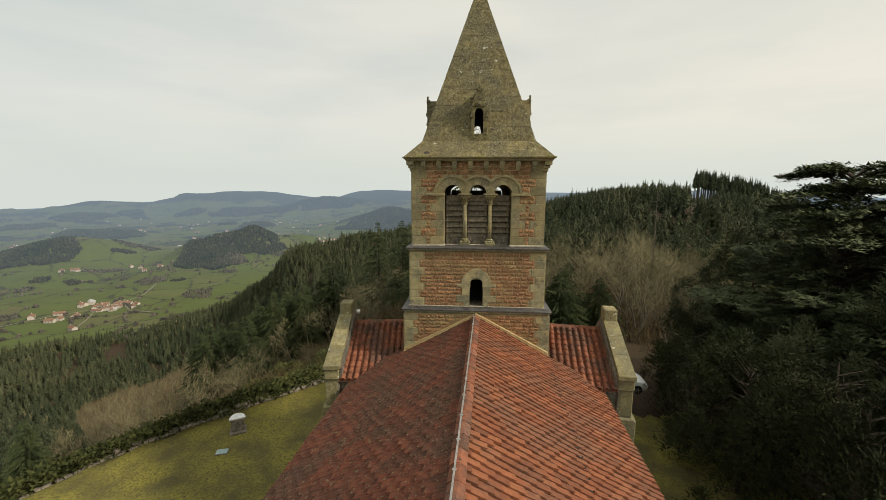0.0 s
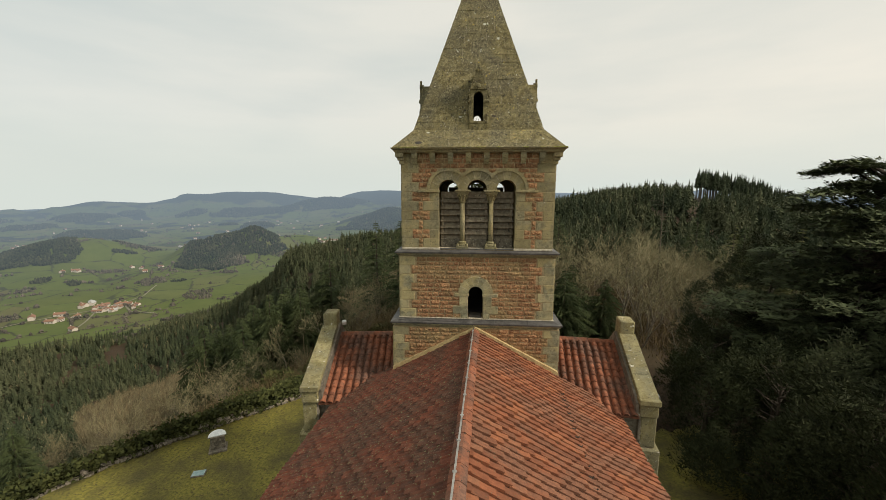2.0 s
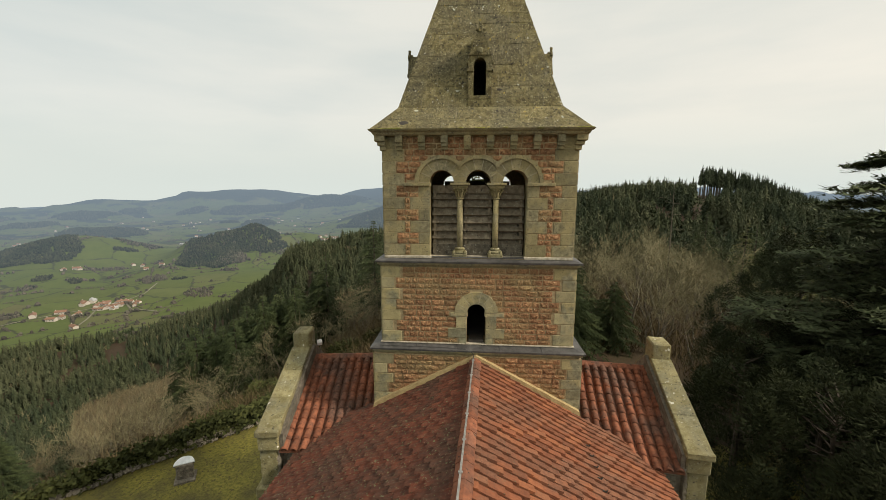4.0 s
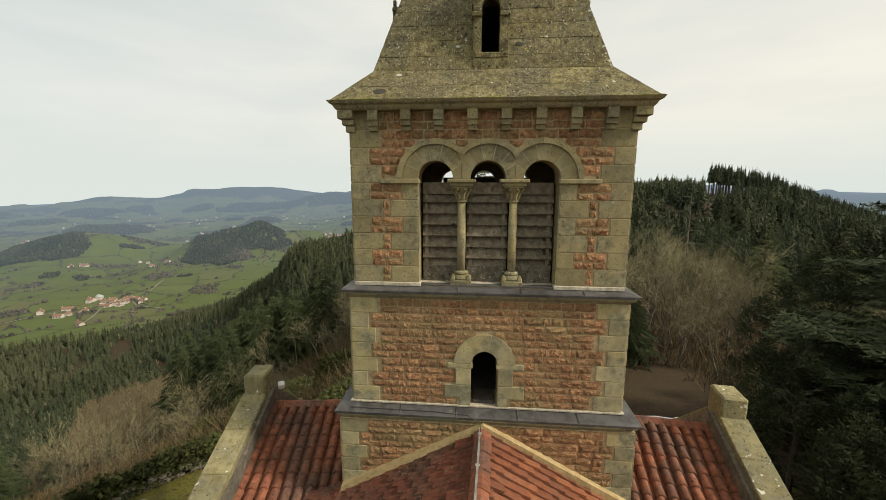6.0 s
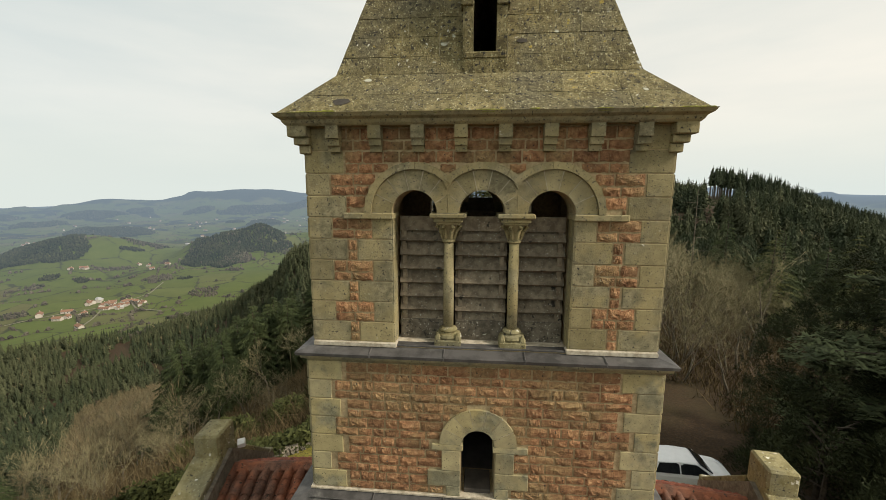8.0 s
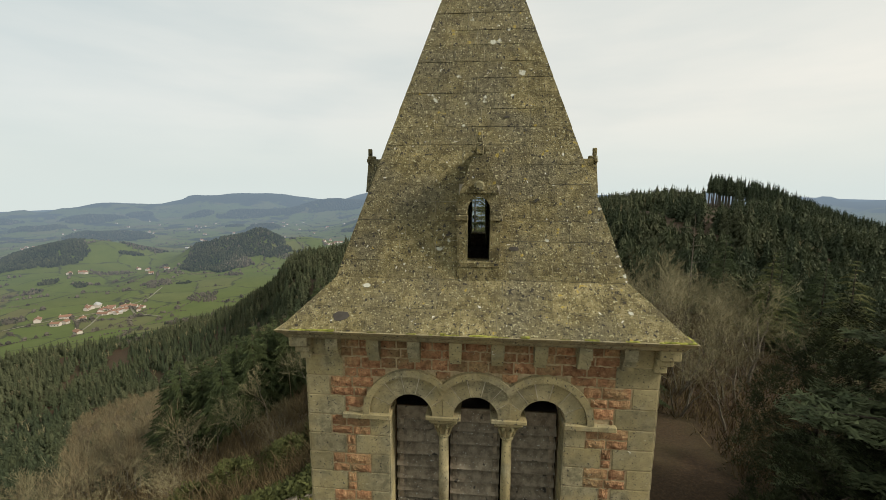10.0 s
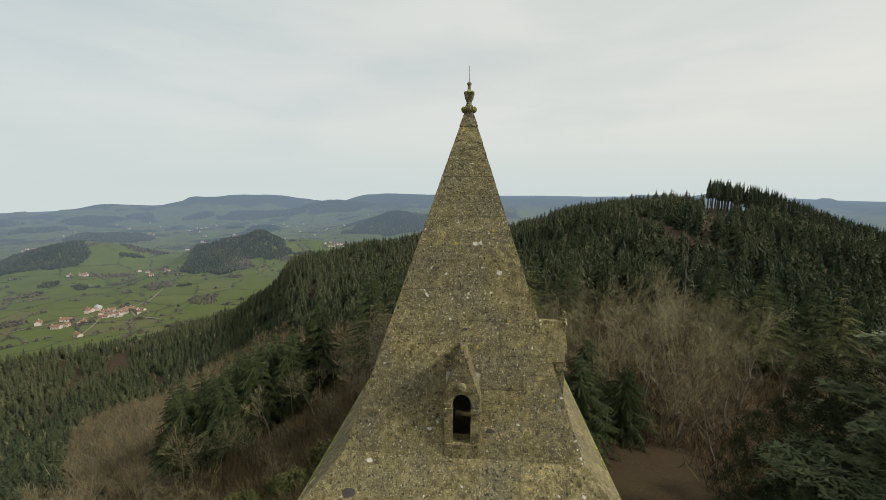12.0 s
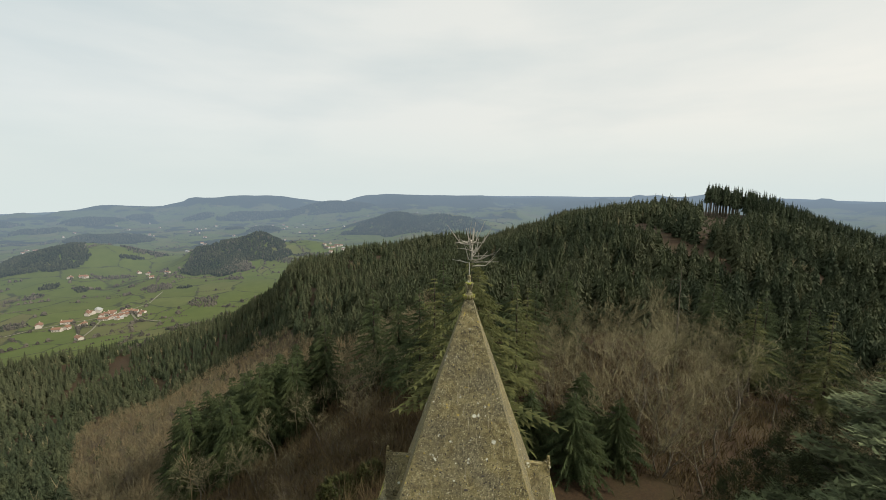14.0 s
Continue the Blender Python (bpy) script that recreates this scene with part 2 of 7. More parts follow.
M_COPING = surface("mossy_coping_stone", [(0.3, (0.17, 0.145, 0.065)), (0.7, (0.29, 0.255, 0.131))], 6, [(0.3, (0.13, 0.12, 0.074)), (0.7, (0.21, 0.195, 0.122))], 1.5,
                   spots=[(PALE, 7, 0.67), (SOOT, 24, 0.63), ((0.40, 0.38, 0.235), 40, 0.64)], vary=0.15, bump=0.7, bump_scale=30, bump_dist=0.015)


# ---- mesh helpers ----
def mesh_of(bm, name, material, smooth=False):
    me = bpy.data.meshes.new(name)
    bm.to_mesh(me)
    bm.free()
    if material:
        me.materials.append(material)
    if smooth:
        for p in me.polygons:
            p.use_smooth = True
    return me


def part(name, bm, material, parent, label="", smooth=False):
    ob = new(name, mesh_of(bm, name, material, smooth))
    ob.parent = parent
    if label:
        ob["label"] = label
    return ob


def piece(name, me, parent, m):
    ob = new(name, me)
    ob.parent = parent
    ob.matrix_basis = m
    return ob


def box(bm, lo, hi, bevel=0.0):
    g = bmesh.ops.create_cube(bm, size=1.0)
    c = [(a + b) / 2 for a, b in zip(lo, hi)]
    s = [b - a for a, b in zip(lo, hi)]
    for v in g["verts"]:
        v.co = Vector((c[0] + v.co.x * s[0], c[1] + v.co.y * s[1], c[2] + v.co.z * s[2]))
    if bevel:
        es = list({e for v in g["verts"] for e in v.link_edges})
        bmesh.ops.bevel(bm, geom=es, offset=bevel, segments=1, affect="EDGES")
    return bm


def ring_levels(bm, levels, centre=(0, 0), cap=True):
    """A square tower body from (half width, z) levels."""
    rows = []
    for h, z in levels:
        rows.append([bm.verts.new((centre[0] + sx * h, centre[1] + sy * h, z)) for sx, sy in ((-1, -1), (1, -1), (1, 1), (-1, 1))])
    for a, b in zip(rows, rows[1:]):
        for i in range(4):
            bm.faces.new((a[i], a[(i + 1) % 4], b[(i + 1) % 4], b[i]))
    if cap:
        bm.faces.new(rows[0][::-1])
        bm.faces.new(rows[-1])
    return bm


def lathe(bm, profile, n=16, centre=(0, 0)):
    rows = []
    for r, z in profile:
        rows.append([bm.verts.new((centre[0] + r * math.cos(k * math.tau / n), centre[1] + r * math.sin(k * math.tau / n), z)) for k in range(n)])
    for a, b in zip(rows, rows[1:]):
        for i in range(n):
            bm.faces.new((a[i], a[(i + 1) % n], b[(i + 1) % n], b[i]))
    bm.faces.new(rows[0][::-1])
    bm.faces.new(rows[-1])
    return bm


def tube(bm, pts, radii, n=4):
    """A tapered tube along points."""
    rows = []
    for i, p in enumerate(pts):
        d = (Vector(pts[min(i + 1, len(pts) - 1)]) - Vector(pts[max(i - 1, 0)])).normalized()
        a = d.orthogonal().normalized()
        b = d.cross(a)
        rows.append([bm.verts.new(Vector(p) + (a * math.cos(k * math.tau / n) + b * math.sin(k * math.tau / n)) * radii[i]) for k in range(n)])
    for a, b in zip(rows, rows[1:]):
        for i in range(n):
            bm.faces.new((a[i], a[(i + 1) % n], b[(i + 1) % n], b[i]))
    return bm


def prism(bm, outline, y0, y1):
    """An outline of (x, z) pushed from y0 (front) to y1."""
    f = [bm.verts.new((x, y0, z)) for x, z in outline]
    b = [bm.verts.new((x, y1, z)) for x, z in outline]
    n = len(outline)
    bm.faces.new(f)
    bm.faces.new(b[::-1])
    for i in range(n):
        bm.faces.new((f[i], b[i], b[(i + 1) % n], f[(i + 1) % n]))
    bmesh.ops.recalc_face_normals(bm, faces=bm.faces[:])
    return bm


def empty(name, label, category, group="", kind="", at=(0, 0, 0)):
    ob = new(name)
    ob.location = at
    return tagged(ob, label, category, group, kind)


def smooth_step(x):
    x = min(1.0, max(0.0, x))
    return x * x * (3 - 2 * x)


# ---- the ground: a hilltop that falls to a valley in the west and runs on to a wooded ridge ----
def between(x, table):
    """The value at x on a line through (x, value) pairs."""
    if x <= table[0][0]:
        return table[0][1]
    for (x0, v0), (x1, v1) in zip(table, table[1:]):
        if x <= x1:
            return v0 + (v1 - v0) * smooth_step((x - x0) / (x1 - x0))
    return table[-1][1]


# height of the farthest hills by their bearing
SKYLINE = [(-62, -122), (-55.6, -117), (-54.2, -102), (-53, -121), (-51, -97), (-47.7, -69), (-45.5, -74), (-42.8, -80), (-41.2, -56), (-39.5, -16), (-37.3, -12), (-35.2, 7), (-33, -3), (-30, -7),
           (-27, -28), (-24.6, -48), (-22, -54), (-17.7, -7), (-13.4, 12), (-7, -1), (0, -6)]
# the hill's western flank, raised or lowered by bearing
FLANK = [(-60, -14), (-50, -24), (-45, -30), (-42, -25), (-37, -17), (-33, 1), (-28, 32), (-22, 25), (-11, 11), (-7, 4), (0, -10), (5, -9), (11, 0)]
# bearing, distance, half length, half depth, rise
HILLS = [(-36.0, 1310, 125, 105, 70), (-26, 1330, 190, 130, 54), (-50.5, 1480, 180, 150, 56), (-48, 2130, 170, 90, 32), (-31.9, 2240, 85, 75, 24), (-35.3, 2320, 50, 60, 15), (-48.7, 2930, 140, 95, 42),
         (-44.9, 3060, 75, 70, 24), (-53.2, 2630, 100, 75, 24), (-31, 2880, 330, 120, 50), (-22.5, 2950, 260, 140, 66), (-10, 2050, 360, 170, 92), (-56, 3000, 120, 80, 20), (-39, 2900, 110, 80, 22), (-52, 1180, 60, 70, 8), (-44, 1120, 60, 60, 10)]


def height(x, y):
    r = math.hypot(x, y)
    az = math.degrees(math.atan2(x, y))
    rim = 17.5 + 6 * smooth_step((az + 60) / -60) + 14 * smooth_step((az + 40) / 40)
    crest = -142 * smooth_step((20 - az) / 80) - 142 * smooth_step((az - 30) / 150)
    crest += 7 * math.exp(-((az - 25) / 9) ** 2) - 16 * smooth_step((az - 30) / 14)
    s = min(1.0, max(0.0, (r - rim) / (450 - rim)))
    near = crest * (1 - (1 - s) ** 1.8) - 12 * math.exp(-((r - 130) / 80) ** 2) * smooth_step((az + 10) / 20) * smooth_step((90 - az) / 40)
    near += between(az, FLANK) * smooth_step((r - 190) / 260)
    near += 3.0 * noise.noise(Vector((x / 60, y / 60, 1.3))) * smooth_step((r - 60) / 100)
    valley = -192 + 14 * noise.noise(Vector((x / 420, y / 420, 4.1))) + 7 * noise.noise(Vector((x / 150, y / 150, 7.7)))
    t = smooth_step((r - 1300) / 2900)
    plain = -160 + 148 * smooth_step((az + 27) / 12) - 30 * smooth_step((az - 20) / 30)
    far = valley * (1 - t) + plain * t + 12 * noise.noise(Vector((x / 500, y / 500, 2.2))) * t
    if az < 3:
        low = -190 * 0.147 + plain * 0.853
        ridge = math.exp(-((r - 3500 - 150 * noise.noise(Vector((az / 5.0, 3.0, 0)))) / 380) ** 2)
        far += (between(az, SKYLINE) - low) * ridge * (1.0 + 0.1 * noise.noise(Vector((x / 130, y / 130, 9.0)))) * smooth_step((3 - az) / 6)
    if az > -6:          # low ranges behind the ridge
        for kr, kw, seed, amp in ((2600, 160, 5.0, 75), (3300, 200, 41.0, 80), (4200, 220, 53.0, 70)):
            far += smooth_step((az + 6) / 6) * amp * (noise.noise(Vector((az / 6.0, seed, 0.3))) + 0.4 * noise.noise(Vector((az / 2.0, seed, 2.0)))) * math.exp(-((r - kr) / kw) ** 2)
    for ka, kr, along, deep, rise in HILLS:
        ca, sa = math.cos(radians(ka)), math.sin(radians(ka))
        u, w = x * ca - y * sa, x * sa + y * ca - kr
        if w > -3 * deep and w < 3 * deep and abs(u) < 2.2 * along:
            uneven = 1.0 + 0.35 * noise.noise(Vector((x / (0.6 * along), y / (0.6 * along), ka)))
            far += rise * uneven * math.exp(-abs(u / along) ** 3) * math.exp(-(w / deep) ** 2)
    t = smooth_step((r - 440) / 420)
    return near * (1 - t) + far * t


# haze colour that the far materials emit
HAZE_GLOW = (0.252, 0.333, 0.408, 1)


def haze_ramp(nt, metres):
    """How much painted haze covers the surface, by the metres to the hilltop."""
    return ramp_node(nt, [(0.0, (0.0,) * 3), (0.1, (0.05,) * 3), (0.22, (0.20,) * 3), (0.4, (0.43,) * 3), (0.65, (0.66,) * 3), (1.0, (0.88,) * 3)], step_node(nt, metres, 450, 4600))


def field_material(name, hazy):
    """Pastures with hedges, ploughed plots and woods; hazy: distance haze mixed in as emission."""
    m = bpy.data.materials.new(name)
    m.use_nodes = True
    nt = m.node_tree
    bsdf = nt.nodes["Principled BSDF"]
    bsdf.inputs["Roughness"].default_value = 1.0
    bsdf.inputs["Specular IOR Level"].default_value = 0.1
    geo = nt.nodes.new("ShaderNodeNewGeometry")
    vec = geo.outputs["Position"]
    warp = nt.nodes.new("ShaderNodeTexNoise")
    warp.inputs["Scale"].default_value = 0.006
    nt.links.new(vec, warp.inputs["Vector"])
    bent = nt.nodes.new("ShaderNodeVectorMath")
    bent.operation = "MULTIPLY_ADD"
    nt.links.new(warp.outputs["Color"], bent.inputs[0])
    bent.inputs[1].default_value = (90, 90, 0)
    nt.links.new(vec, bent.inputs[2])
    cells = nt.nodes.new("ShaderNodeTexVoronoi")
    cells.inputs["Scale"].default_value = 0.0095
    nt.links.new(bent.outputs[0], cells.inputs["Vector"])
    edge = nt.nodes.new("ShaderNodeTexVoronoi")
    edge.feature = "DISTANCE_TO_EDGE"
    edge.inputs["Scale"].default_value = 0.0095
    nt.links.new(bent.outputs[0], edge.inputs["Vector"])
    sep = nt.nodes.new("ShaderNodeSeparateColor")
    nt.links.new(cells.outputs["Color"], sep.inputs[0])
    col = ramp_node(nt, [(0.0, (0.078, 0.092, 0.026)), (0.4, (0.081, 0.105, 0.026)), (0.7, (0.093, 0.108, 0.033)), (0.9, (0.109, 0.105, 0.044)), (1.0, (0.097, 0.081, 0.042))], sep.outputs[0])
    col = mixed(nt, 0.35, col, ramp_node(nt, [(0.3, (0.047, 0.069, 0.017)), (0.7, (0.113, 0.126, 0.036))], noise_node(nt, vec, 0.03, 8, 0.7)))
    ragged = nt.nodes.new("ShaderNodeMath")
    ragged.operation = "MULTIPLY_ADD"
    nt.links.new(noise_node(nt, vec, 0.05, 4), ragged.inputs[0])
    ragged.inputs[1].default_value = -0.11
    nt.links.new(edge.outputs["Distance"], ragged.inputs[2])
    hedge = step_node(nt, ragged.outputs[0], -0.055, -0.035, 1, 0)
    col = mixed(nt, hedge, col, (0.045, 0.05, 0.024))
    wood = step_node(nt, noise_node(nt, vec, 0.0055, 6, 0.6), 0.545, 0.56)
    axes = nt.nodes.new("ShaderNodeSeparateXYZ")
    nt.links.new(vec, axes.inputs[0])
    lift = nt.nodes.new("ShaderNodeMath")          # the hills carry more wood than the valley floor
    lift.operation = "MULTIPLY_ADD"
    nt.links.new(noise_node(nt, vec, 0.005, 6, 0.6), lift.inputs[0])
    lift.inputs[1].default_value = 185
    nt.links.new(axes.outputs[2], lift.inputs[2])
    high = step_node(nt, lift.outputs[0], 8, 18)
    wood = mixed(nt, high, wood, (1, 1, 1))
    flat = nt.nodes.new("ShaderNodeVectorMath")
    flat.operation = "LENGTH"
    nt.links.new(vec, flat.inputs[0])
    wood = mixed(nt, step_node(nt, flat.outputs["Value"], 1400, 1900), (0, 0, 0), wood)
    col = mixed(nt, wood, col, ramp_node(nt, [(0.3, (0.012, 0.022, 0.012)), (0.7, (0.04, 0.042, 0.024))], noise_node(nt, vec, 0.05, 5, 0.7)))
    nt.links.new(col, bsdf.inputs["Base Color"])
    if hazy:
        # the haze is emission painted over the fields, there is no air between
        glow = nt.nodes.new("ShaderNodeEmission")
        glow.inputs[0].default_value = HAZE_GLOW
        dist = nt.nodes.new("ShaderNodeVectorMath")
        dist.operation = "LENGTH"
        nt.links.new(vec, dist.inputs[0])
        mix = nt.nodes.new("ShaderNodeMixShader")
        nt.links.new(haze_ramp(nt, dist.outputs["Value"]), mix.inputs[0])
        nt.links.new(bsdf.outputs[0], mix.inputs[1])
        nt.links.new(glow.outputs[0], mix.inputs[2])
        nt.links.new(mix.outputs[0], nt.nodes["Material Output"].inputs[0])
    return m


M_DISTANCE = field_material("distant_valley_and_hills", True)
M_FLOOR = surface("leaf_litter_forest_floor", [(0.25, (0.024, 0.014, 0.006)), (0.6, (0.046, 0.027, 0.011)), (0.85, (0.074, 0.042, 0.017))], 5.0, [(0.3, (0.026, 0.022, 0.007)), (0.7, (0.056, 0.040, 0.013))], 0.09,
                  (0.5, 0.66), bump=0.7, bump_scale=9, bump_dist=0.06)
M_LAWN = surface("mossy_winter_lawn", [(0.2, (0.082, 0.075, 0.016)), (0.5, (0.172, 0.152, 0.029)), (0.8, (0.255, 0.215, 0.046))], 7.0, [(0.3, (0.060, 0.055, 0.018)), (0.7, (0.115, 0.098, 0.032))], 0.42,
                 (0.42, 0.64), spots=[((0.085, 0.068, 0.024), 5.0, 0.62), ((0.062, 0.048, 0.022), 9.0, 0.64)], bump=0.6, bump_scale=18, bump_dist=0.03)


def lawn_zone(x, y):
    """The mown top of the hill, bounded by the low wall in the west and the trees in the east."""
    left = (x + 14.6) * -0.74 + (y - 8.5) * 0.67
    return left < 0.6 and x < 19 and -40 < y < 14 + 3 * noise.noise(Vector((x * 0.2, 0, 5)))


radii = [0.0]
while radii[-1] < 4850:
    r = radii[-1]
    radii.append(r + max(0.9, 0.021 * r))
SPOKES = 540
bm = bmesh.new()
verts, faces, fmat = [(0, 0, height(0, 0))], [], []
for r in radii[1:]:
    for k in range(SPOKES):
        a = k * math.tau / SPOKES
        x, y = r * math.sin(a), r * math.cos(a)
        verts.append((x, y, height(x, y)))
for j in range(len(radii) - 1):
    rm = (radii[j] + radii[j + 1]) / 2
    for k in range(SPOKES):
        k2 = (k + 1) % SPOKES
        a = (k + 0.5) * math.tau / SPOKES
        x, y = rm * math.sin(a), rm * math.cos(a)
        if j == 0:
            faces.append((0, 1 + k2, 1 + k))
        else:
            p = 1 + (j - 1) * SPOKES
            faces.append((p + k, p + k2, p + SPOKES + k2, p + SPOKES + k))
        az = math.degrees(math.atan2(x, y))
        meadow = 44 < az < 53 and 137 < rm < 225
        fmat.append(1 if lawn_zone(x, y) else (2 if rm > 590 or meadow else 0))
bm.free()
me = bpy.data.meshes.new("ground")
me.from_pydata(verts, [], faces)
for m in (M_FLOOR, M_LAWN, M_DISTANCE):
    me.materials.append(m)
me.polygons.foreach_set("material_index", fmat)
me.polygons.foreach_set("use_smooth", [True] * len(faces))
me.update()
ground = tagged(new("ground", me), "mossy hilltop lawn falling to wooded slopes and green valley pastures", "ground", kind="structure")


# ---- the church ----
Z0, ZT = 12.12, 12.3          # belfry floor above the lawn; datum of the cornice and spire
CHURCH = Matrix.Translation((0, 2.4, 0)) @ Matrix.Rotation(radians(2.1), 4, "Z") @ Matrix.Translation((0, -2.4, 0))
NAVE = CHURCH @ Matrix.Translation((0, -0.3, 0)) @ Matrix.Rotation(radians(-2.7), 4, "Z") @ Matrix.Translation((0, 0.3, 0))          # the nave stands a little askew to the tower
rng = random.Random(7)


def rock_mesh(name, material, seed, rough=0.55):
    """A unit stone, front towards -y, with a broken rock face."""
    q = random.Random(seed)
    bm = bmesh.new()
    nx, nz = 6, 3
    grid = []
    for j in range(nz + 1):
        row = []
        for i in range(nx + 1):
            edge = i in (0, nx) or j in (0, nz)
            row.append(bm.verts.new((i / nx - 0.5 + (0 if edge else q.uniform(-0.06, 0.06)), -0.3 - 0.3 * q.random() if edge else -0.6 - rough * 1.2 * q.random(), j / nz - 0.5 + (0.09 * q.uniform(-1, 1) if j in (0, nz) or not edge else 0))))
        grid.append(row)
    for j in range(nz):
        for i in range(nx):
            bm.faces.new((grid[j][i], grid[j][i + 1], grid[j + 1][i + 1], grid[j + 1][i]))
    rim = [grid[0][i] for i in range(nx + 1)] + [grid[j][nx] for j in range(1, nz + 1)] + [grid[nz][i] for i in range(nx - 1, -1, -1)] + [grid[j][0] for j in range(nz - 1, 0, -1)]
    back = [bm.verts.new((v.co.x, 0.3, v.co.z)) for v in rim]
    for i in range(len(rim)):
        k = (i + 1) % len(rim)
        bm.faces.new((rim[i], back[i], back[k], rim[k]))
    bmesh.ops.recalc_face_normals(bm, faces=bm.faces[:])
    return mesh_of(bm, name, material)


def ashlar_mesh(name, material, seed):
    """A unit dressed block, front towards -y, with worn arrises."""
    q = random.Random(seed)
    bm = bmesh.new()
    a = [bm.verts.new((x * (0.47 + 0.02 * q.random()), -1.0 - 0.15 * q.random(), z * (0.46 + 0.02 * q.random()))) for x, z in ((-1, -1), (1, -1), (1, 1), (-1, 1))]
    b = [bm.verts.new((x * 0.5, -0.65, z * 0.5)) for x, z in ((-1, -1), (1, -1), (1, 1), (-1, 1))]
    c = [bm.verts.new((x * 0.5, 0.5, z * 0.5)) for x, z in ((-1, -1), (1, -1), (1, 1), (-1, 1))]
    bm.faces.new(a)
    for p, r in ((a, b), (b, c)):
        for i in range(4):
            k = (i + 1) % 4
            bm.faces.new((p[i], r[i], r[k], p[k]))
    bmesh.ops.recalc_face_normals(bm, faces=bm.faces[:])
    return mesh_of(bm, name, material)


ROCK = [rock_mesh("red_stone", M_RED, 20 + i) for i in range(7)]
BLOCK = [ashlar_mesh("ashlar_block", M_ASHLAR, 40 + i) for i in range(4)]
PALE_BLOCK = [ashlar_mesh("quoin_block", M_QUOIN_PALE, 50 + i) for i in range(4)]


def place(x0, x1, z0, z1, y, depth, gap=0.02):
    return Matrix.Translation(((x0 + x1) / 2, y, (z0 + z1) / 2)) @ Matrix.Diagonal((x1 - x0 - gap, depth, z1 - z0 - gap, 1))


def joined(name, items, material, parent, turn, label=""):
    """One mesh out of many (mesh, matrix) pieces."""
    verts, faces = [], []
    for me, m in items:
        n = len(verts)
        verts.extend([tuple(m @ v.co) for v in me.vertices])
        faces.extend([tuple(n + i for i in p.vertices) for p in me.polygons])
    me = bpy.data.meshes.new(name)
    me.from_pydata(verts, [], faces)
    me.materials.append(material)
    ob = new(name, me)
    ob.parent = parent
    ob.matrix_basis = Matrix.Rotation(turn, 4, "Z")
    return tagged(ob, label, kind="stuff")


def split_row(x0, x1, q, lo, hi):
    xs = [x0]
    while x1 - xs[-1] > hi:
        xs.append(xs[-1] + q.uniform(lo, hi))
    if x1 - xs[-1] < lo * 0.6 and len(xs) > 1:
        xs.pop()
    return list(zip(xs, xs[1:] + [x1]))


def cut(spans, a, b):
    out = []
    for s, e in spans:
        if b <= s or a >= e:
            out.append((s, e))
        else:
            if a - s > 0.05:
                out.append((s, a))
            if e - b > 0.05:
                out.append((b, e))
    return out


def wall_slab(bm, x0, x1, z0, z1, y0, y1, opening, fine):
    """A wall between y0 (front) and y1, cut through where opening(x) gives (bottom, top)."""
    xs = sorted(set([x0, x1] + [x for x in fine if x0 < x < x1]))
    for a, b in zip(xs, xs[1:]):
        o = opening((a + b) / 2)
        bands = [(z0, z0, z1, z1)]
        if o:
            ta, tb = (opening(a + 1e-4) or o)[1], (opening(b - 1e-4) or o)[1]
            bands = [(z0, z0, o[0], o[0]), (ta, tb, z1, z1)]
        for la, lb, ha, hb in bands:
            if ha - la < 1e-4 and hb - lb < 1e-4:
                continue
            f = [bm.verts.new(p) for p in ((a, y0, la), (b, y0, lb), (b, y0, hb), (a, y0, ha))]
            k = [bm.verts.new((v.co.x, y1, v.co.z)) for v in f]
            bm.faces.new(f)
            bm.faces.new(k[::-1])
            bm.faces.new((f[0], k[0], k[1], f[1]))
            bm.faces.new((f[3], f[2], k[2], k[3]))
            bm.faces.new((f[0], f[3], k[3], k[0]))
            bm.faces.new((f[1], k[1], k[2], f[2]))
    bmesh.ops.remove_doubles(bm, verts=bm.verts[:], dist=0.0005)
    return bm


tower = empty("bell_tower", "square church tower of red rubble with ochre quoins and stone spire", "bell tower", at=(0, 2.4, 0))

# belfry: three arched bays a side
HB, SPRING, ARCH_R, BAY = 2.42, Z0 + 1.97, 0.31, 0.92
BAYS, HALF = (-BAY, 0.0, BAY), BAY / 2
JAMB = BAY + ARCH_R


def belfry_open(x):
    for c in BAYS:
        if abs(x - c) < ARCH_R:
            return (Z0 + 0.06, SPRING + math.sqrt(ARCH_R ** 2 - (x - c) ** 2))
    return (Z0 + 0.06, SPRING) if abs(x) < JAMB else None


FINE = [c + ARCH_R * math.cos(math.pi * k / 14) for c in BAYS for k in range(15)]


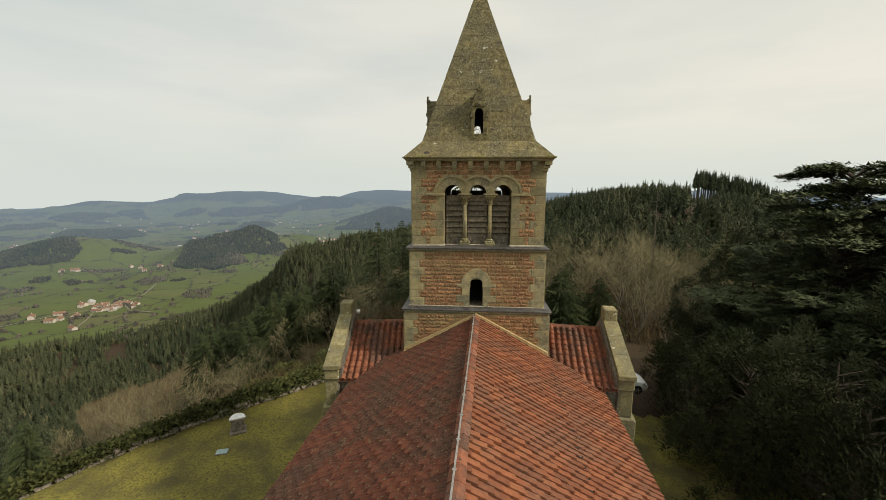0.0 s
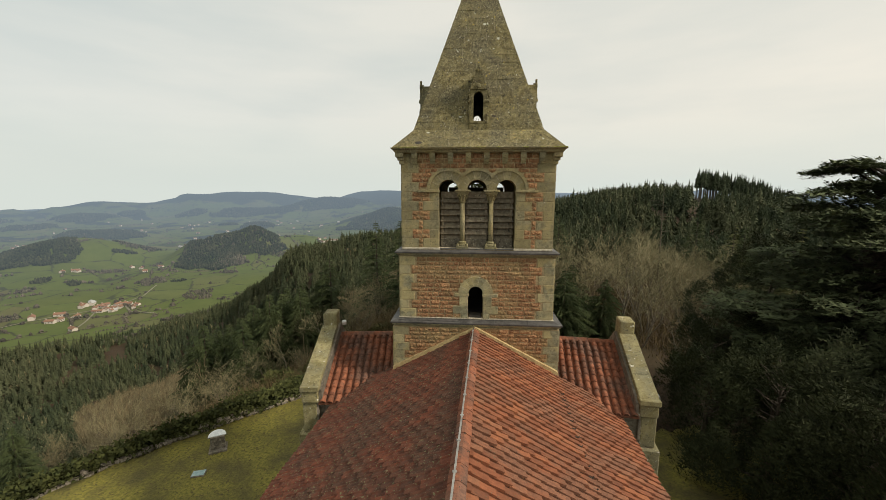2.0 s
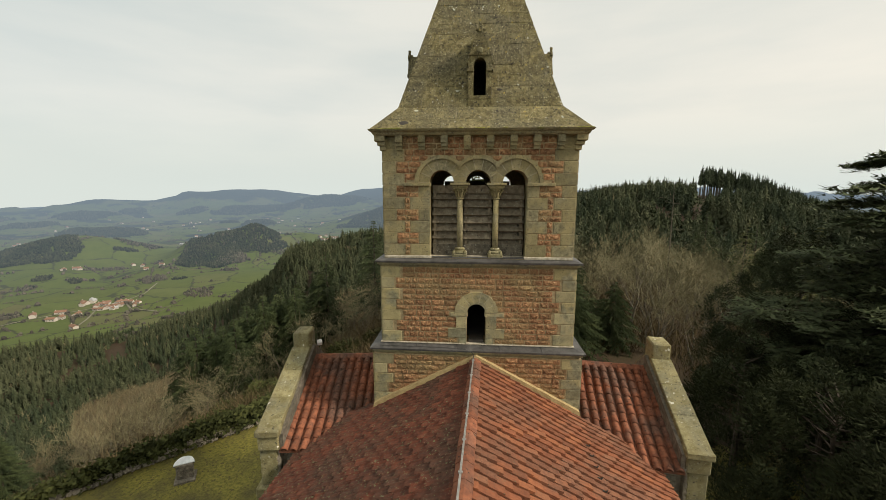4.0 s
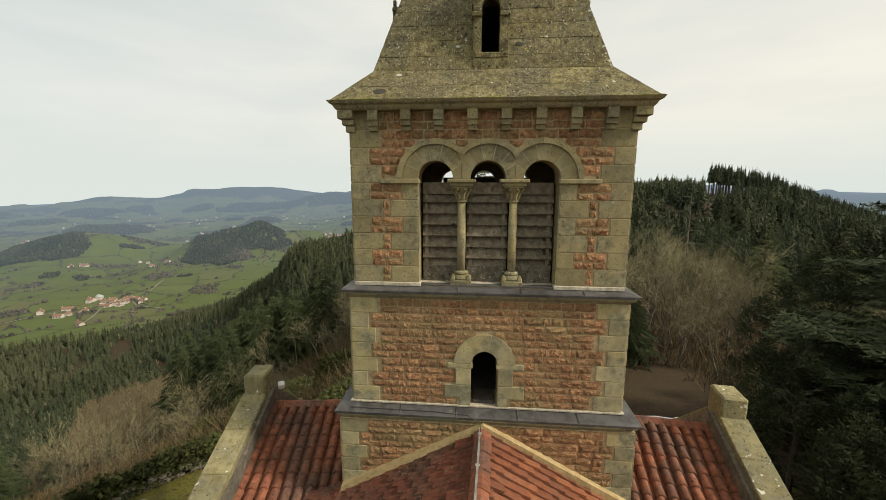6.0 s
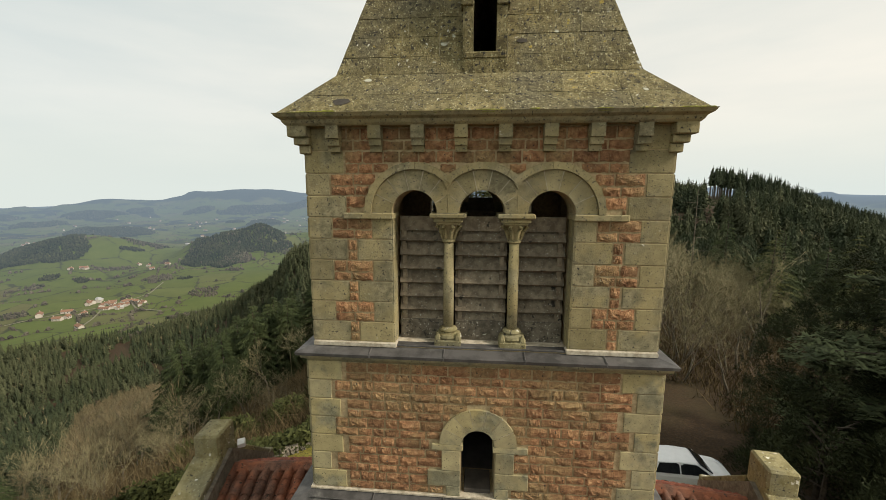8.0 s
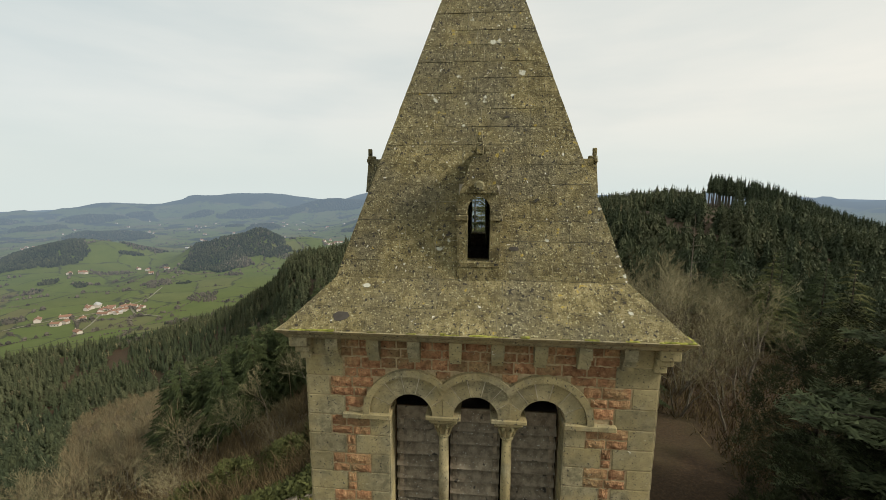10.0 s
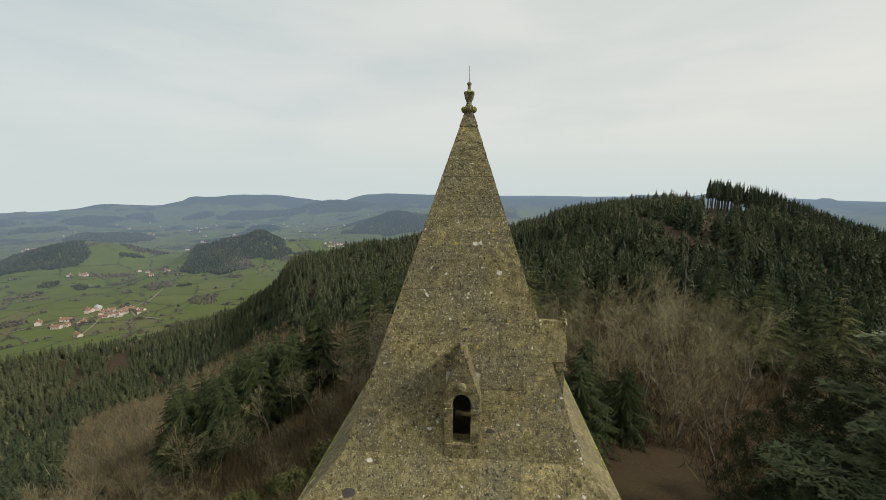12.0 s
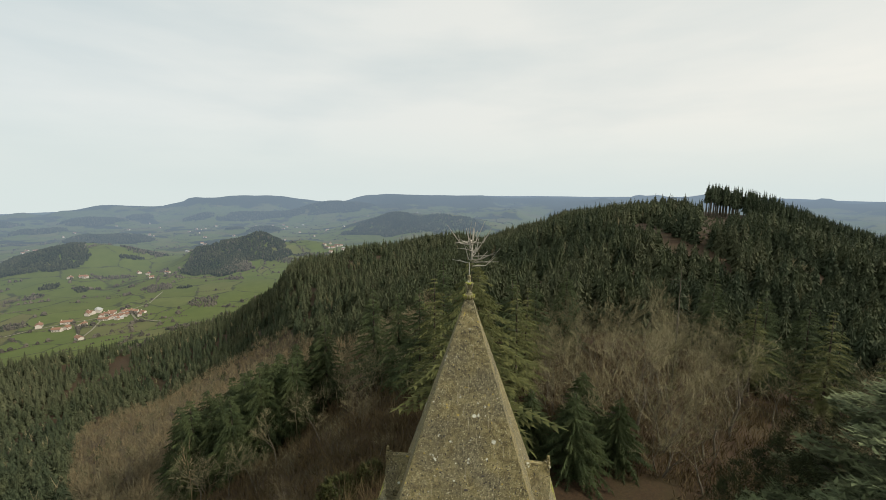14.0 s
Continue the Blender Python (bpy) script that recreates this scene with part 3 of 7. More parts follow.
def belfry_layout(q):
    """(kind, x0, x1, z0, z1) of the stones of one belfry side."""
    out = []
    n, h = 10, 0.3
    for i in range(n):
        z0 = Z0 + 0.1 + i * h
        z1 = z0 + h
        long = i % 2 == 0
        qw = 0.55 if long else 0.34
        jw = (0.5 if long else 0.28) if z1 < SPRING - 0.02 else 0
        for s in (-1, 1):
            out.append(("quoin", *sorted((s * HB, s * (HB - qw + q.uniform(-0.02, 0.02)))), z0, z1))
            if jw:
                out.append(("quoin", *sorted((s * JAMB, s * (JAMB + jw))), z0, z1))
        for a, b in ((z0, z0 + h * 0.45), (z0 + h * 0.45, z1)):
            zm = (a + b) / 2
            spans = [(-HB + qw, HB - qw)]
            if zm < SPRING + 0.03:
                spans = cut(spans, -JAMB - (jw or 0.58), JAMB + (jw or 0.58))
            for c in BAYS:
                if zm > SPRING - 0.1 and abs(zm - SPRING) < 0.69:
                    w = math.sqrt(0.69 ** 2 - (zm - SPRING) ** 2)
                    spans = cut(spans, c - w, c + w)
            for s, e in spans:
                for p, r in split_row(s, e, q, 0.16, 0.36):
                    out.append(("red", p, r, a, b))
    return out


belfry = part("belfry_wall", wall_slab(bmesh.new(), -HB, HB, Z0, Z0 + 3.13, -HB, -HB + 0.5, belfry_open, FINE), M_MORTAR, tower)
for turn in (90, 180, 270):
    side = part("belfry_wall", wall_slab(bmesh.new(), -HB + 0.002, HB - 0.002, Z0, Z0 + 3.13, -HB + (0.0 if turn == 180 else 0.003), -HB + 0.5, belfry_open, FINE), M_MORTAR, tower)
    side.rotation_euler.z = radians(turn)
    lay = belfry_layout(random.Random(turn))
    joined("rubble_stones", [(ROCK[i % 7], place(*s[1:], -HB, 0.03)) for i, s in enumerate(lay) if s[0] == "red"], M_RED_JOINED, tower, radians(turn))
    joined("quoin_stones", [(BLOCK[i % 4], place(*s[1:], -HB, 0.022)) for i, s in enumerate(lay) if s[0] == "quoin"], M_ASHLAR, tower, radians(turn))
for i, s in enumerate(belfry_layout(random.Random(3))):
    if s[0] == "red":
        piece("red_stone", ROCK[i % 7], belfry, place(*s[1:], -HB, rng.uniform(0.018, 0.032), 0.024))
    else:
        piece("quoin_stone", BLOCK[i % 4], belfry, place(*s[1:], -HB, 0.009, 0.011))
# dressed reveals and the lead sill of the opening
for s in (-1, 1):
    for k in range(6):
        za, zb = Z0 + 0.075 + k * 0.315, min(SPRING - 0.003, Z0 + 0.387 + k * 0.315)
        xa, xb = sorted((s * (JAMB - 0.012), s * (JAMB + 0.02)))
        part("reveal_stone", box(bmesh.new(), (xa, -HB - 0.006, za), (xb, -HB + 0.27, zb), 0.003), M_ASHLAR, belfry)
part("belfry_sill", box(bmesh.new(), (-JAMB + 0.013, -HB - 0.014, Z0 + 0.045), (JAMB - 0.013, -HB + 0.29, Z0 + 0.071), 0.004), M_LEAD, belfry, "grey lead sill under the louvres")


def voussoirs(parent, cx, cz, r0, r1, y0, y1, n, material, limit=None, start=0.0, end=math.pi, name="voussoir", gap=0.012):
    """Wedges of an arch; limit clips them half way to the neighbouring arches."""
    for k in range(n):
        a0, a1 = start + (end - start) * k / n + gap, start + (end - start) * (k + 1) / n - gap
        inner, outer = [], []
        for t in range(5):
            a = a0 + (a1 - a0) * t / 4
            for r, dest in ((r0, inner), (r1, outer)):
                x = r * math.cos(a)
                if limit:
                    x = max(limit[0], min(limit[1], x))
                dest.append((cx + x, cz + r * math.sin(a)))
        if limit and (abs(outer[0][0] - outer[-1][0]) < 1e-3) and (abs(inner[0][0] - outer[0][0]) < 1e-3):
            continue
        bm = bmesh.new()
        prism(bm, inner + outer[::-1], y0, y1)
        bmesh.ops.remove_doubles(bm, verts=bm.verts[:], dist=0.002)
        part(name, bm, material, parent)


for c in BAYS:
    lim = (-0.9 if c < 0 else 0.003 - HALF, 0.9 if c > 0 else HALF - 0.003)
    side = [math.pi * k / 16 for k in range(17)]
    outline = [(0.316 * math.cos(a), 0.316 * math.sin(a)) for a in side] + [(max(lim[0], min(lim[1], 0.58 * math.cos(a))), 0.58 * math.sin(a)) for a in side[::-1]]
    arch = part("arch_ring", prism(bmesh.new(), [(c + x, SPRING + z) for x, z in outline], -HB - 0.024, -HB + 0.02), M_LIME, tower, "pale mortar bedding of the arch")
    voussoirs(arch, c, SPRING, 0.312, 0.585, -HB - 0.03, -HB + 0.1, 7, M_ASHLAR, lim)
    hood_lo = 0.0 if c > 0 else math.acos(0.457 / 0.62)
    hood_hi = math.pi if c < 0 else math.pi - math.acos(0.457 / 0.62)
    voussoirs(arch, c, SPRING, 0.588, 0.68, -HB - (0.08 if c == 0 else 0.074), -HB + 0.1, 6, M_ASHLAR, None, hood_lo, hood_hi, "hood_mould", 0.003)
for x in (-HALF, HALF):
    part("spandrel_stone", prism(bmesh.new(), [(x - 0.1, SPRING + 0.28), (x, SPRING + 0.2), (x + 0.1, SPRING + 0.28), (x + 0.05, SPRING + 0.44), (x - 0.05, SPRING + 0.44)], -HB - 0.026, -HB + 0.05), M_ASHLAR, tower)
    part("spandrel_stone", prism(bmesh.new(), [(x - 0.06, SPRING + 0.42), (x, SPRING + 0.33), (x + 0.06, SPRING + 0.42), (x, SPRING + 0.52)], -HB - 0.07, -HB + 0.05), M_ASHLAR, tower)
for s in (-1, 1):
    xa, xb = sorted((s * (JAMB - 0.03), s * 1.9))
    bm = prism(bmesh.new(), [(xa, SPRING - 0.085), (xb, SPRING - 0.085), (xb, SPRING), (xa, SPRING)], -HB - 0.075, -HB + 0.3)
    bmesh.ops.bevel(bm, geom=bm.edges[:], offset=0.012, segments=1, affect="EDGES")
    part("impost", bm, M_ASHLAR, tower)
    xa, xb = sorted((s * (JAMB - 0.04), s * HB))
    part("plinth_course", box(bmesh.new(), (xa, -HB - 0.045, Z0 + 0.03), (xb, -HB + 0.1, Z0 + 0.1), 0.01), M_LIME, tower, "pale lime-washed plinth course")
part("plinth_course", box(bmesh.new(), (-JAMB, -HB + 0.12, Z0 + 0.02), (JAMB, -HB + 0.45, Z0 + 0.075), 0.01), M_LIME, tower)


def belfry_column(parent, x, y):
    col = part("column", lathe(bmesh.new(), [(0.074, Z0 + 0.3), (0.077, Z0 + 0.8), (0.07, SPRING - 0.42)], 16, (x, y)), M_ASHLAR, parent, smooth=True)
    bm = box(bmesh.new(), (x - 0.19, y - 0.19, Z0 + 0.04), (x + 0.19, y + 0.19, Z0 + 0.15), 0.015)
    lathe(bm, [(0.175, Z0 + 0.15), (0.19, Z0 + 0.18), (0.175, Z0 + 0.215), (0.12, Z0 + 0.235), (0.135, Z0 + 0.265), (0.12, Z0 + 0.29), (0.086, Z0 + 0.305)], 16, (x, y))
    for k in range(4):
        a = math.pi / 4 + k * math.pi / 2
        px, py = x + 0.2 * math.cos(a), y + 0.2 * math.sin(a)
        lathe(bm, [(0.05, Z0 + 0.15), (0.045, Z0 + 0.19), (0.012, Z0 + 0.25)], 6, (px, py))
    part("base", bm, M_COPING, col, "carved column base with corner spurs")
    bm = lathe(bmesh.new(), [(0.078, SPRING - 0.42), (0.098, SPRING - 0.405), (0.098, SPRING - 0.385), (0.082, SPRING - 0.37), (0.09, SPRING - 0.28), (0.14, SPRING - 0.18), (0.165, SPRING - 0.15)], 16, (x, y))
    box(bm, (x - 0.165, y - 0.165, SPRING - 0.16), (x + 0.165, y + 0.165, SPRING - 0.12), 0.008)
    cap = part("capital", bm, M_ASHLAR, col, "carved leaf capital")
    for k in range(8):      # volutes and leaves
        a = k * math.pi / 4 + math.pi / 8
        d = Vector((math.cos(a), math.sin(a), 0))
        leaf_bm = tube(bmesh.new(), [Vector((x, y, SPRING - 0.36)) + d * 0.085, Vector((x, y, SPRING - 0.26)) + d * 0.115, Vector((x, y, SPRING - 0.18)) + d * 0.175, Vector((x, y, SPRING - 0.2)) + d * 0.2], [0.025, 0.03, 0.028, 0.015], 5)
        part("carved_leaf", leaf_bm, M_ASHLAR, cap)
    bm = box(bmesh.new(), (x - 0.2, y - 0.2, SPRING - 0.125), (x + 0.2, y + 0.24, SPRING - 0.06), 0.01)
    box(bm, (x - 0.25, y - 0.25, SPRING - 0.065), (x + 0.25, y + 0.26, SPRING - 0.002), 0.012)
    part("abacus", bm, M_ASHLAR, col)
    return col


for x in (-HALF, HALF):
    belfry_column(tower, x, -HB + 0.2)
for turn in (90, 180, 270):
    for x in (-HALF, HALF):
        c = part("column", lathe(bmesh.new(), [(0.17, Z0 + 0.05), (0.17, Z0 + 0.2), (0.085, Z0 + 0.3), (0.078, SPRING - 0.4), (0.17, SPRING - 0.15), (0.2, SPRING - 0.12), (0.2, SPRING)], 10, (x, -HB + 0.2)), M_ASHLAR, tower)
        c.rotation_euler.z = radians(turn)
# louvres: sloping boards between the columns
SLAT = bmesh.new()
prism(SLAT, [(-0.37, -0.02), (0.37, -0.02), (0.37, 0.02), (-0.37, 0.02)], -0.12, 0.12)
SLAT = mesh_of(SLAT, "louvre_slat", M_LOUVRE)
for turn in (0, 90, 180, 270):
    for c in BAYS:
        for k in range(7):
            z = Z0 + 0.40 + k * 0.208
            m = Matrix.Rotation(radians(turn), 4, "Z") @ Matrix.Translation((c * 0.89, -HB + 0.36, z)) @ Matrix.Rotation(radians(57 + rng.uniform(-2, 2)), 4, "X") @ Matrix.Rotation(radians(rng.uniform(-0.6, 0.6)), 4, "Y")
            piece("louvre_slat", SLAT, tower, m)
        bd = part("louvre_board", box(bmesh.new(), (c * 0.89 - 0.36, -HB + 0.30, Z0 + 1.70), (c * 0.89 + 0.36, -HB + 0.34, Z0 + (2.08 if turn == 180 else 1.91)), 0.004), M_LOUVRE, tower)
        bd.rotation_euler.z = radians(turn)
        ap = part("louvre_apron", box(bmesh.new(), (c * 0.89 - 0.36, -HB + 0.27, Z0 + 0.06), (c * 0.89 + 0.36, -HB + 0.33, Z0 + 0.37), 0.006), M_APRON, tower, "grey speckled stone apron under the louvres")
        ap.rotation_euler.z = radians(turn)
        if turn == 0:
            for e in (-0.3, 0.3):
                part("louvre_post", box(bmesh.new(), (c * 0.89 + e - 0.035, -HB + 0.31, Z0 + 0.3), (c * 0.89 + e + 0.035, -HB + 0.36, Z0 + 1.75), 0.005), M_LOUVRE, tower)
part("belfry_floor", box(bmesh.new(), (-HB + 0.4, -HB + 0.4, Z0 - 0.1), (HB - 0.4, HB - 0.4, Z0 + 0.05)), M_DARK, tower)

# corbel table and cornice
def corbel_shape(bm, x, w, y):
    prism(bm, [(x - w / 2, ZT + 2.77), (x + w / 2, ZT + 2.77), (x + w / 2, ZT + 2.95), (x - w / 2, ZT + 2.95)], y - 0.17, y + 0.05)
    box(bm, (x - w / 2 + 0.004, y - 0.13, ZT + 2.68), (x + w / 2 - 0.004, y + 0.05, ZT + 2.768))
    box(bm, (x - w / 2 + 0.008, y - 0.075, ZT + 2.6), (x + w / 2 - 0.008, y + 0.05, ZT + 2.678))
    return bm


for turn in (0, 90, 180, 270):
    for i in range(8):
        cb = part("corbel", corbel_shape(bmesh.new(), -1.98 + 0.565 * i, 0.17, -HB), M_ASHLAR, tower)
        cb.rotation_euler.z = radians(turn)
for sx in (-1, 1):
    for sy in (-1, 1):
        bm = bmesh.new()
        for k, (o, za, zb) in enumerate(((0.06, 2.58, 2.69), (0.11, 2.694, 2.79), (0.17, 2.794, 2.95))):
            xa, xb = sorted((sx * (HB - 0.10 + 0.004 * k), sx * (HB + o)))
            ya, yb = sorted((sy * (HB - 0.10 + 0.004 * k), sy * (HB + o)))
            box(bm, (xa, ya, ZT + za), (xb, yb, ZT + zb), 0.012)
        part("corner_bracket", bm, M_ASHLAR, tower)
part("cornice", ring_levels(bmesh.new(), [(HB + 0.17, ZT + 2.93), (HB + 0.2, ZT + 2.96), (HB + 0.22, ZT + 3.0), (HB + 0.27, ZT + 3.03), (HB + 0.3, ZT + 3.075)]), M_ASHLAR, tower, "moulded ochre stone cornice")


# two lead-covered ledges and the lower stages
def ledge(h_in, z_in, h_out, z_out):
    part("lead_ledge", ring_levels(bmesh.new(), [(h_in - 0.1, z_out - 0.04), (h_out, z_out - 0.045), (h_out + 0.008, z_out), (h_out - 0.02, z_out + 0.012), (h_in + 0.03, z_in - 0.02), (h_in - 0.1, z_in)]), M_LEAD, tower,
         "grey lead-covered string course")
    part("ledge_moulding", ring_levels(bmesh.new(), [(h_out - 0.14, z_out - 0.19), (h_out - 0.1, z_out - 0.13), (h_out - 0.05, z_out - 0.1), (h_out - 0.04, z_out - 0.046)]), M_QUOIN_PALE, tower)
    for turn in (0, 90, 180, 270):      # welted joints of the lead
        for x in (-1.55, -0.5, 0.62, 1.7):
            bm = bmesh.new()
            tube(bm, [(x, -h_in - 0.03, z_in - 0.012), (x, -h_out + 0.01, z_out + 0.016), (x, -h_out - 0.012, z_out - 0.03)], [0.012] * 3, 5)
            j = part("lead_seam", bm, M_LEAD, tower)
            j.rotation_euler.z = radians(turn)


ledge(HB, Z0 + 0.045, 2.63, Z0 - 0.02)
HM, HL = 2.5, 2.7
ledge(HM, Z0 - 2.25, 2.78, Z0 - 2.33)

WIN_S, WIN_R = Z0 - 1.39, 0.235


def window_open(x):
    if abs(x) < WIN_R:
        return (Z0 - 2.24, WIN_S + math.sqrt(WIN_R ** 2 - x * x) + 0.03)
    return (Z0 - 2.24, WIN_S - 0.1) if abs(x) < 0.25 else None


def mid_layout(q, window):
    out, z = [], Z0 - 2.23
    for i in range(7):
        z0, z1 = z + i * 0.292, z + (i + 1) * 0.292
        w = 0.52 if i % 2 == 0 else 0.34
        for s in (-1, 1):
            out.append(("quoin", *sorted((s * HM, s * (HM - w + q.uniform(-0.05, 0.05)))), z0, z1))
        for a, b in ((z0, z0 + 0.13), (z0 + 0.13, z1)):
            zm = (a + b) / 2
            spans = [(-HM + w + 0.04, HM - w - 0.04)]
            if window:
                if zm < WIN_S:
                    k = 0.71 if Z0 - 2.07 < zm < Z0 - 1.82 or zm > WIN_S - 0.11 else 0.49
                    spans = cut(spans, -k, k)
                elif zm < WIN_S + 0.56:
                    spans = cut(spans, -math.sqrt(0.56 ** 2 - (zm - WIN_S) ** 2), math.sqrt(0.56 ** 2 - (zm - WIN_S) ** 2))
            for s, e in spans:
                for p, r in split_row(s, e, q, 0.15, 0.4):
                    out.append(("red", p, r, a, b))
    return out


mid = part("tower_wall", wall_slab(bmesh.new(), -HM, HM, Z0 - 2.55, Z0 - 0.1, -HM, -HM + 0.6, window_open, [0.25, -0.25] + [WIN_R * math.cos(math.pi * k / 12) for k in range(13)]), M_MORTAR, tower)
for i, s in enumerate(mid_layout(random.Random(11), True)):
    if s[0] == "red":
        piece("red_stone", ROCK[i % 7], mid, place(*s[1:], -HM, rng.uniform(0.018, 0.032), 0.024))
    else:
        piece("quoin_stone", PALE_BLOCK[i % 4], mid, place(*s[1:], -HM, 0.014, 0.012))
for turn in (90, 180, 270):
    side = part("tower_wall", wall_slab(bmesh.new(), -HM + 0.002, HM - 0.002, Z0 - 2.55, Z0 - 0.1, -HM + 0.003, -HM + 0.6, lambda x: None, []), M_MORTAR, tower)
    side.rotation_euler.z = radians(turn)
    lay = mid_layout(random.Random(turn + 1), False)
    joined("rubble_stones", [(ROCK[i % 7], place(*s[1:], -HM, 0.035)) for i, s in enumerate(lay) if s[0] == "red"], M_RED_JOINED, tower, radians(turn))
    joined("quoin_stones", [(PALE_BLOCK[i % 4], place(*s[1:], -HM, 0.03)) for i, s in enumerate(lay) if s[0] == "quoin"], M_QUOIN_PALE, tower, radians(turn))
# the small round-headed window
side = [math.pi * k / 16 for k in range(17)]
win = part("window_surround", prism(bmesh.new(), [(0.245 * math.cos(a), WIN_S + 0.245 * math.sin(a)) for a in side] + [(0.555 * math.cos(a), WIN_S + 0.555 * math.sin(a)) for a in side[::-1]], -HM - 0.033, -HM + 0.1), M_LIME, tower, "pale dressed stone window surround")
voussoirs(win, 0, WIN_S, 0.24, 0.56, -HM - 0.04, -HM + 0.2, 7, M_QUOIN_PALE)
for s in (-1, 1):
    for z0, z1, a, b in ((Z0 - 2.24, Z0 - 2.075, 0.25, 0.46), (Z0 - 2.07, Z0 - 1.825, 0.25, 0.74), (Z0 - 1.82, WIN_S - 0.105, 0.25, 0.53), (WIN_S - 0.1, WIN_S - 0.005, 0.215, 0.72 if s > 0 else 0.68)):
        xa, xb = sorted((s * a, s * b))
        part("jamb_stone", box(bmesh.new(), (xa + 0.003, -HM - 0.036, z0), (xb - 0.003, -HM + 0.25, z1), 0.008), M_QUOIN_PALE, win)
# near-black sill and core deepen the shade inside the window
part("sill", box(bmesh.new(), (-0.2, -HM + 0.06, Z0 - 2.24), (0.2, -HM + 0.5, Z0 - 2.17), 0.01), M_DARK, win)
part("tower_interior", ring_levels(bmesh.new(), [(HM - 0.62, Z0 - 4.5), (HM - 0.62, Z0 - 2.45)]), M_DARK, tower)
part("lime_strip", box(bmesh.new(), (-HM - 0.045, -HM - 0.05, Z0 - 2.256), (HM + 0.045, -HM + 0.1, Z0 - 2.233)), M_LIME, tower, "thin pale lime strip")

base = part("base_wall", ring_levels(bmesh.new(), [(HL, 0), (HL, Z0 - 2.5)]), M_MORTAR, tower)


def base_layout(q):
    out, z = [], Z0 - 4.15
    for i in range(6):
        z0, z1 = z + i * 0.272, z + (i + 1) * 0.272
        w = 0.34 if i % 2 == 0 else 0.5
        for s in (-1, 1):
            out.append(("quoin", *sorted((s * HL, s * (HL - w))), z0, z1))
        for a, b in ((z0, z0 + 0.12), (z0 + 0.12, z1)):
            for p, r in split_row(-HL + w + 0.03, HL - w - 0.03, q, 0.16, 0.42):
                out.append(("red", p, r, a, b))
    return out


for i, s in enumerate(base_layout(random.Random(5))):
    if s[3] > Z0 - 2.95 or abs(s[1] + s[2]) > 1.2:
        me = ROCK[i % 7] if s[0] == "red" else PALE_BLOCK[i % 4]
        piece("red_stone" if s[0] == "red" else "quoin_stone", me, base, place(*s[1:], -HL, rng.uniform(0.02, 0.036) if s[0] == "red" else 0.014, 0.014))
for turn in (90, 180, 270):
    lay = base_layout(random.Random(turn + 2))
    joined("rubble_stones", [(ROCK[i % 7], place(*s[1:], -HL, 0.035)) for i, s in enumerate(lay) if s[0] == "red"], M_RED_JOINED, tower, radians(turn))
    joined("quoin_stones", [(PALE_BLOCK[i % 4], place(*s[1:], -HL, 0.03)) for i, s in enumerate(lay) if s[0] == "quoin"], M_QUOIN_PALE, tower, radians(turn))

# spire: a bell-cast foot, then a steep pyramid with a lucarne on each side
EAVE_H, EAVE_Z, KINK_H, KINK_Z, TIP_H, TIP_Z = 2.69, ZT + 3.06, 2.07, ZT + 3.68, 0.085, ZT + 9.78


def spire_half(z):
    if z < KINK_Z:
        return EAVE_H + (KINK_H - EAVE_H) * (z - EAVE_Z) / (KINK_Z - EAVE_Z)
    u = (z - KINK_Z) / (TIP_Z - KINK_Z)
    return KINK_H + (TIP_H - KINK_H) * u


LUC_Z0, LUC_Z1, LUC_W = ZT + 3.9, ZT + 4.95, 0.2
shell = bmesh.new()
for turn in range(4):
    R = Matrix.Rotation(turn * math.pi / 2, 4, "Z")
    for inset, flip in ((0.008, False), (0.25, True)):
        def P(u, z, inset=inset):
            h = max(0.02, spire_half(z) - inset)
            return R @ Vector((max(-h, min(h, u)), -h, z))
        zs = [EAVE_Z, KINK_Z, LUC_Z0, LUC_Z1, ZT + 6.1, ZT + 7.2, ZT + 8.3, TIP_Z]
        for a, b in zip(zs, zs[1:]):
            cols = [(-9, 9)] if a != LUC_Z0 else [(-9, -LUC_W), (LUC_W, 9)]
            for u0, u1 in cols:
                q = [shell.verts.new(P(u, z)) for u, z in ((u0, a), (u1, a), (u1, b), (u0, b))]
                shell.faces.new(q[::-1] if flip else q)
spire = part("spire", shell, M_LIME, tower, "stone spire mottled with lichen")


def slab_mesh(bm, u00, u10, u11, u01, z0, z1, proud):
    """One facing slab on the south face, given by its corners along the lower and the upper joint."""
    f, b = [], []
    for u, z in ((u00, z0), (u10, z0), (u11, z1), (u01, z1)):
        h = spire_half(z)
        f.append(bm.verts.new((u, -h - proud + (0.004 if z == z1 else 0), z + proud * 0.3)))
        b.append(bm.verts.new((u, -h + 0.025, z)))
    bm.faces.new(f)
    for i in range(4):
        k = (i + 1) % 4
        bm.faces.new((f[i], b[i], b[k], f[k]))
    return bm


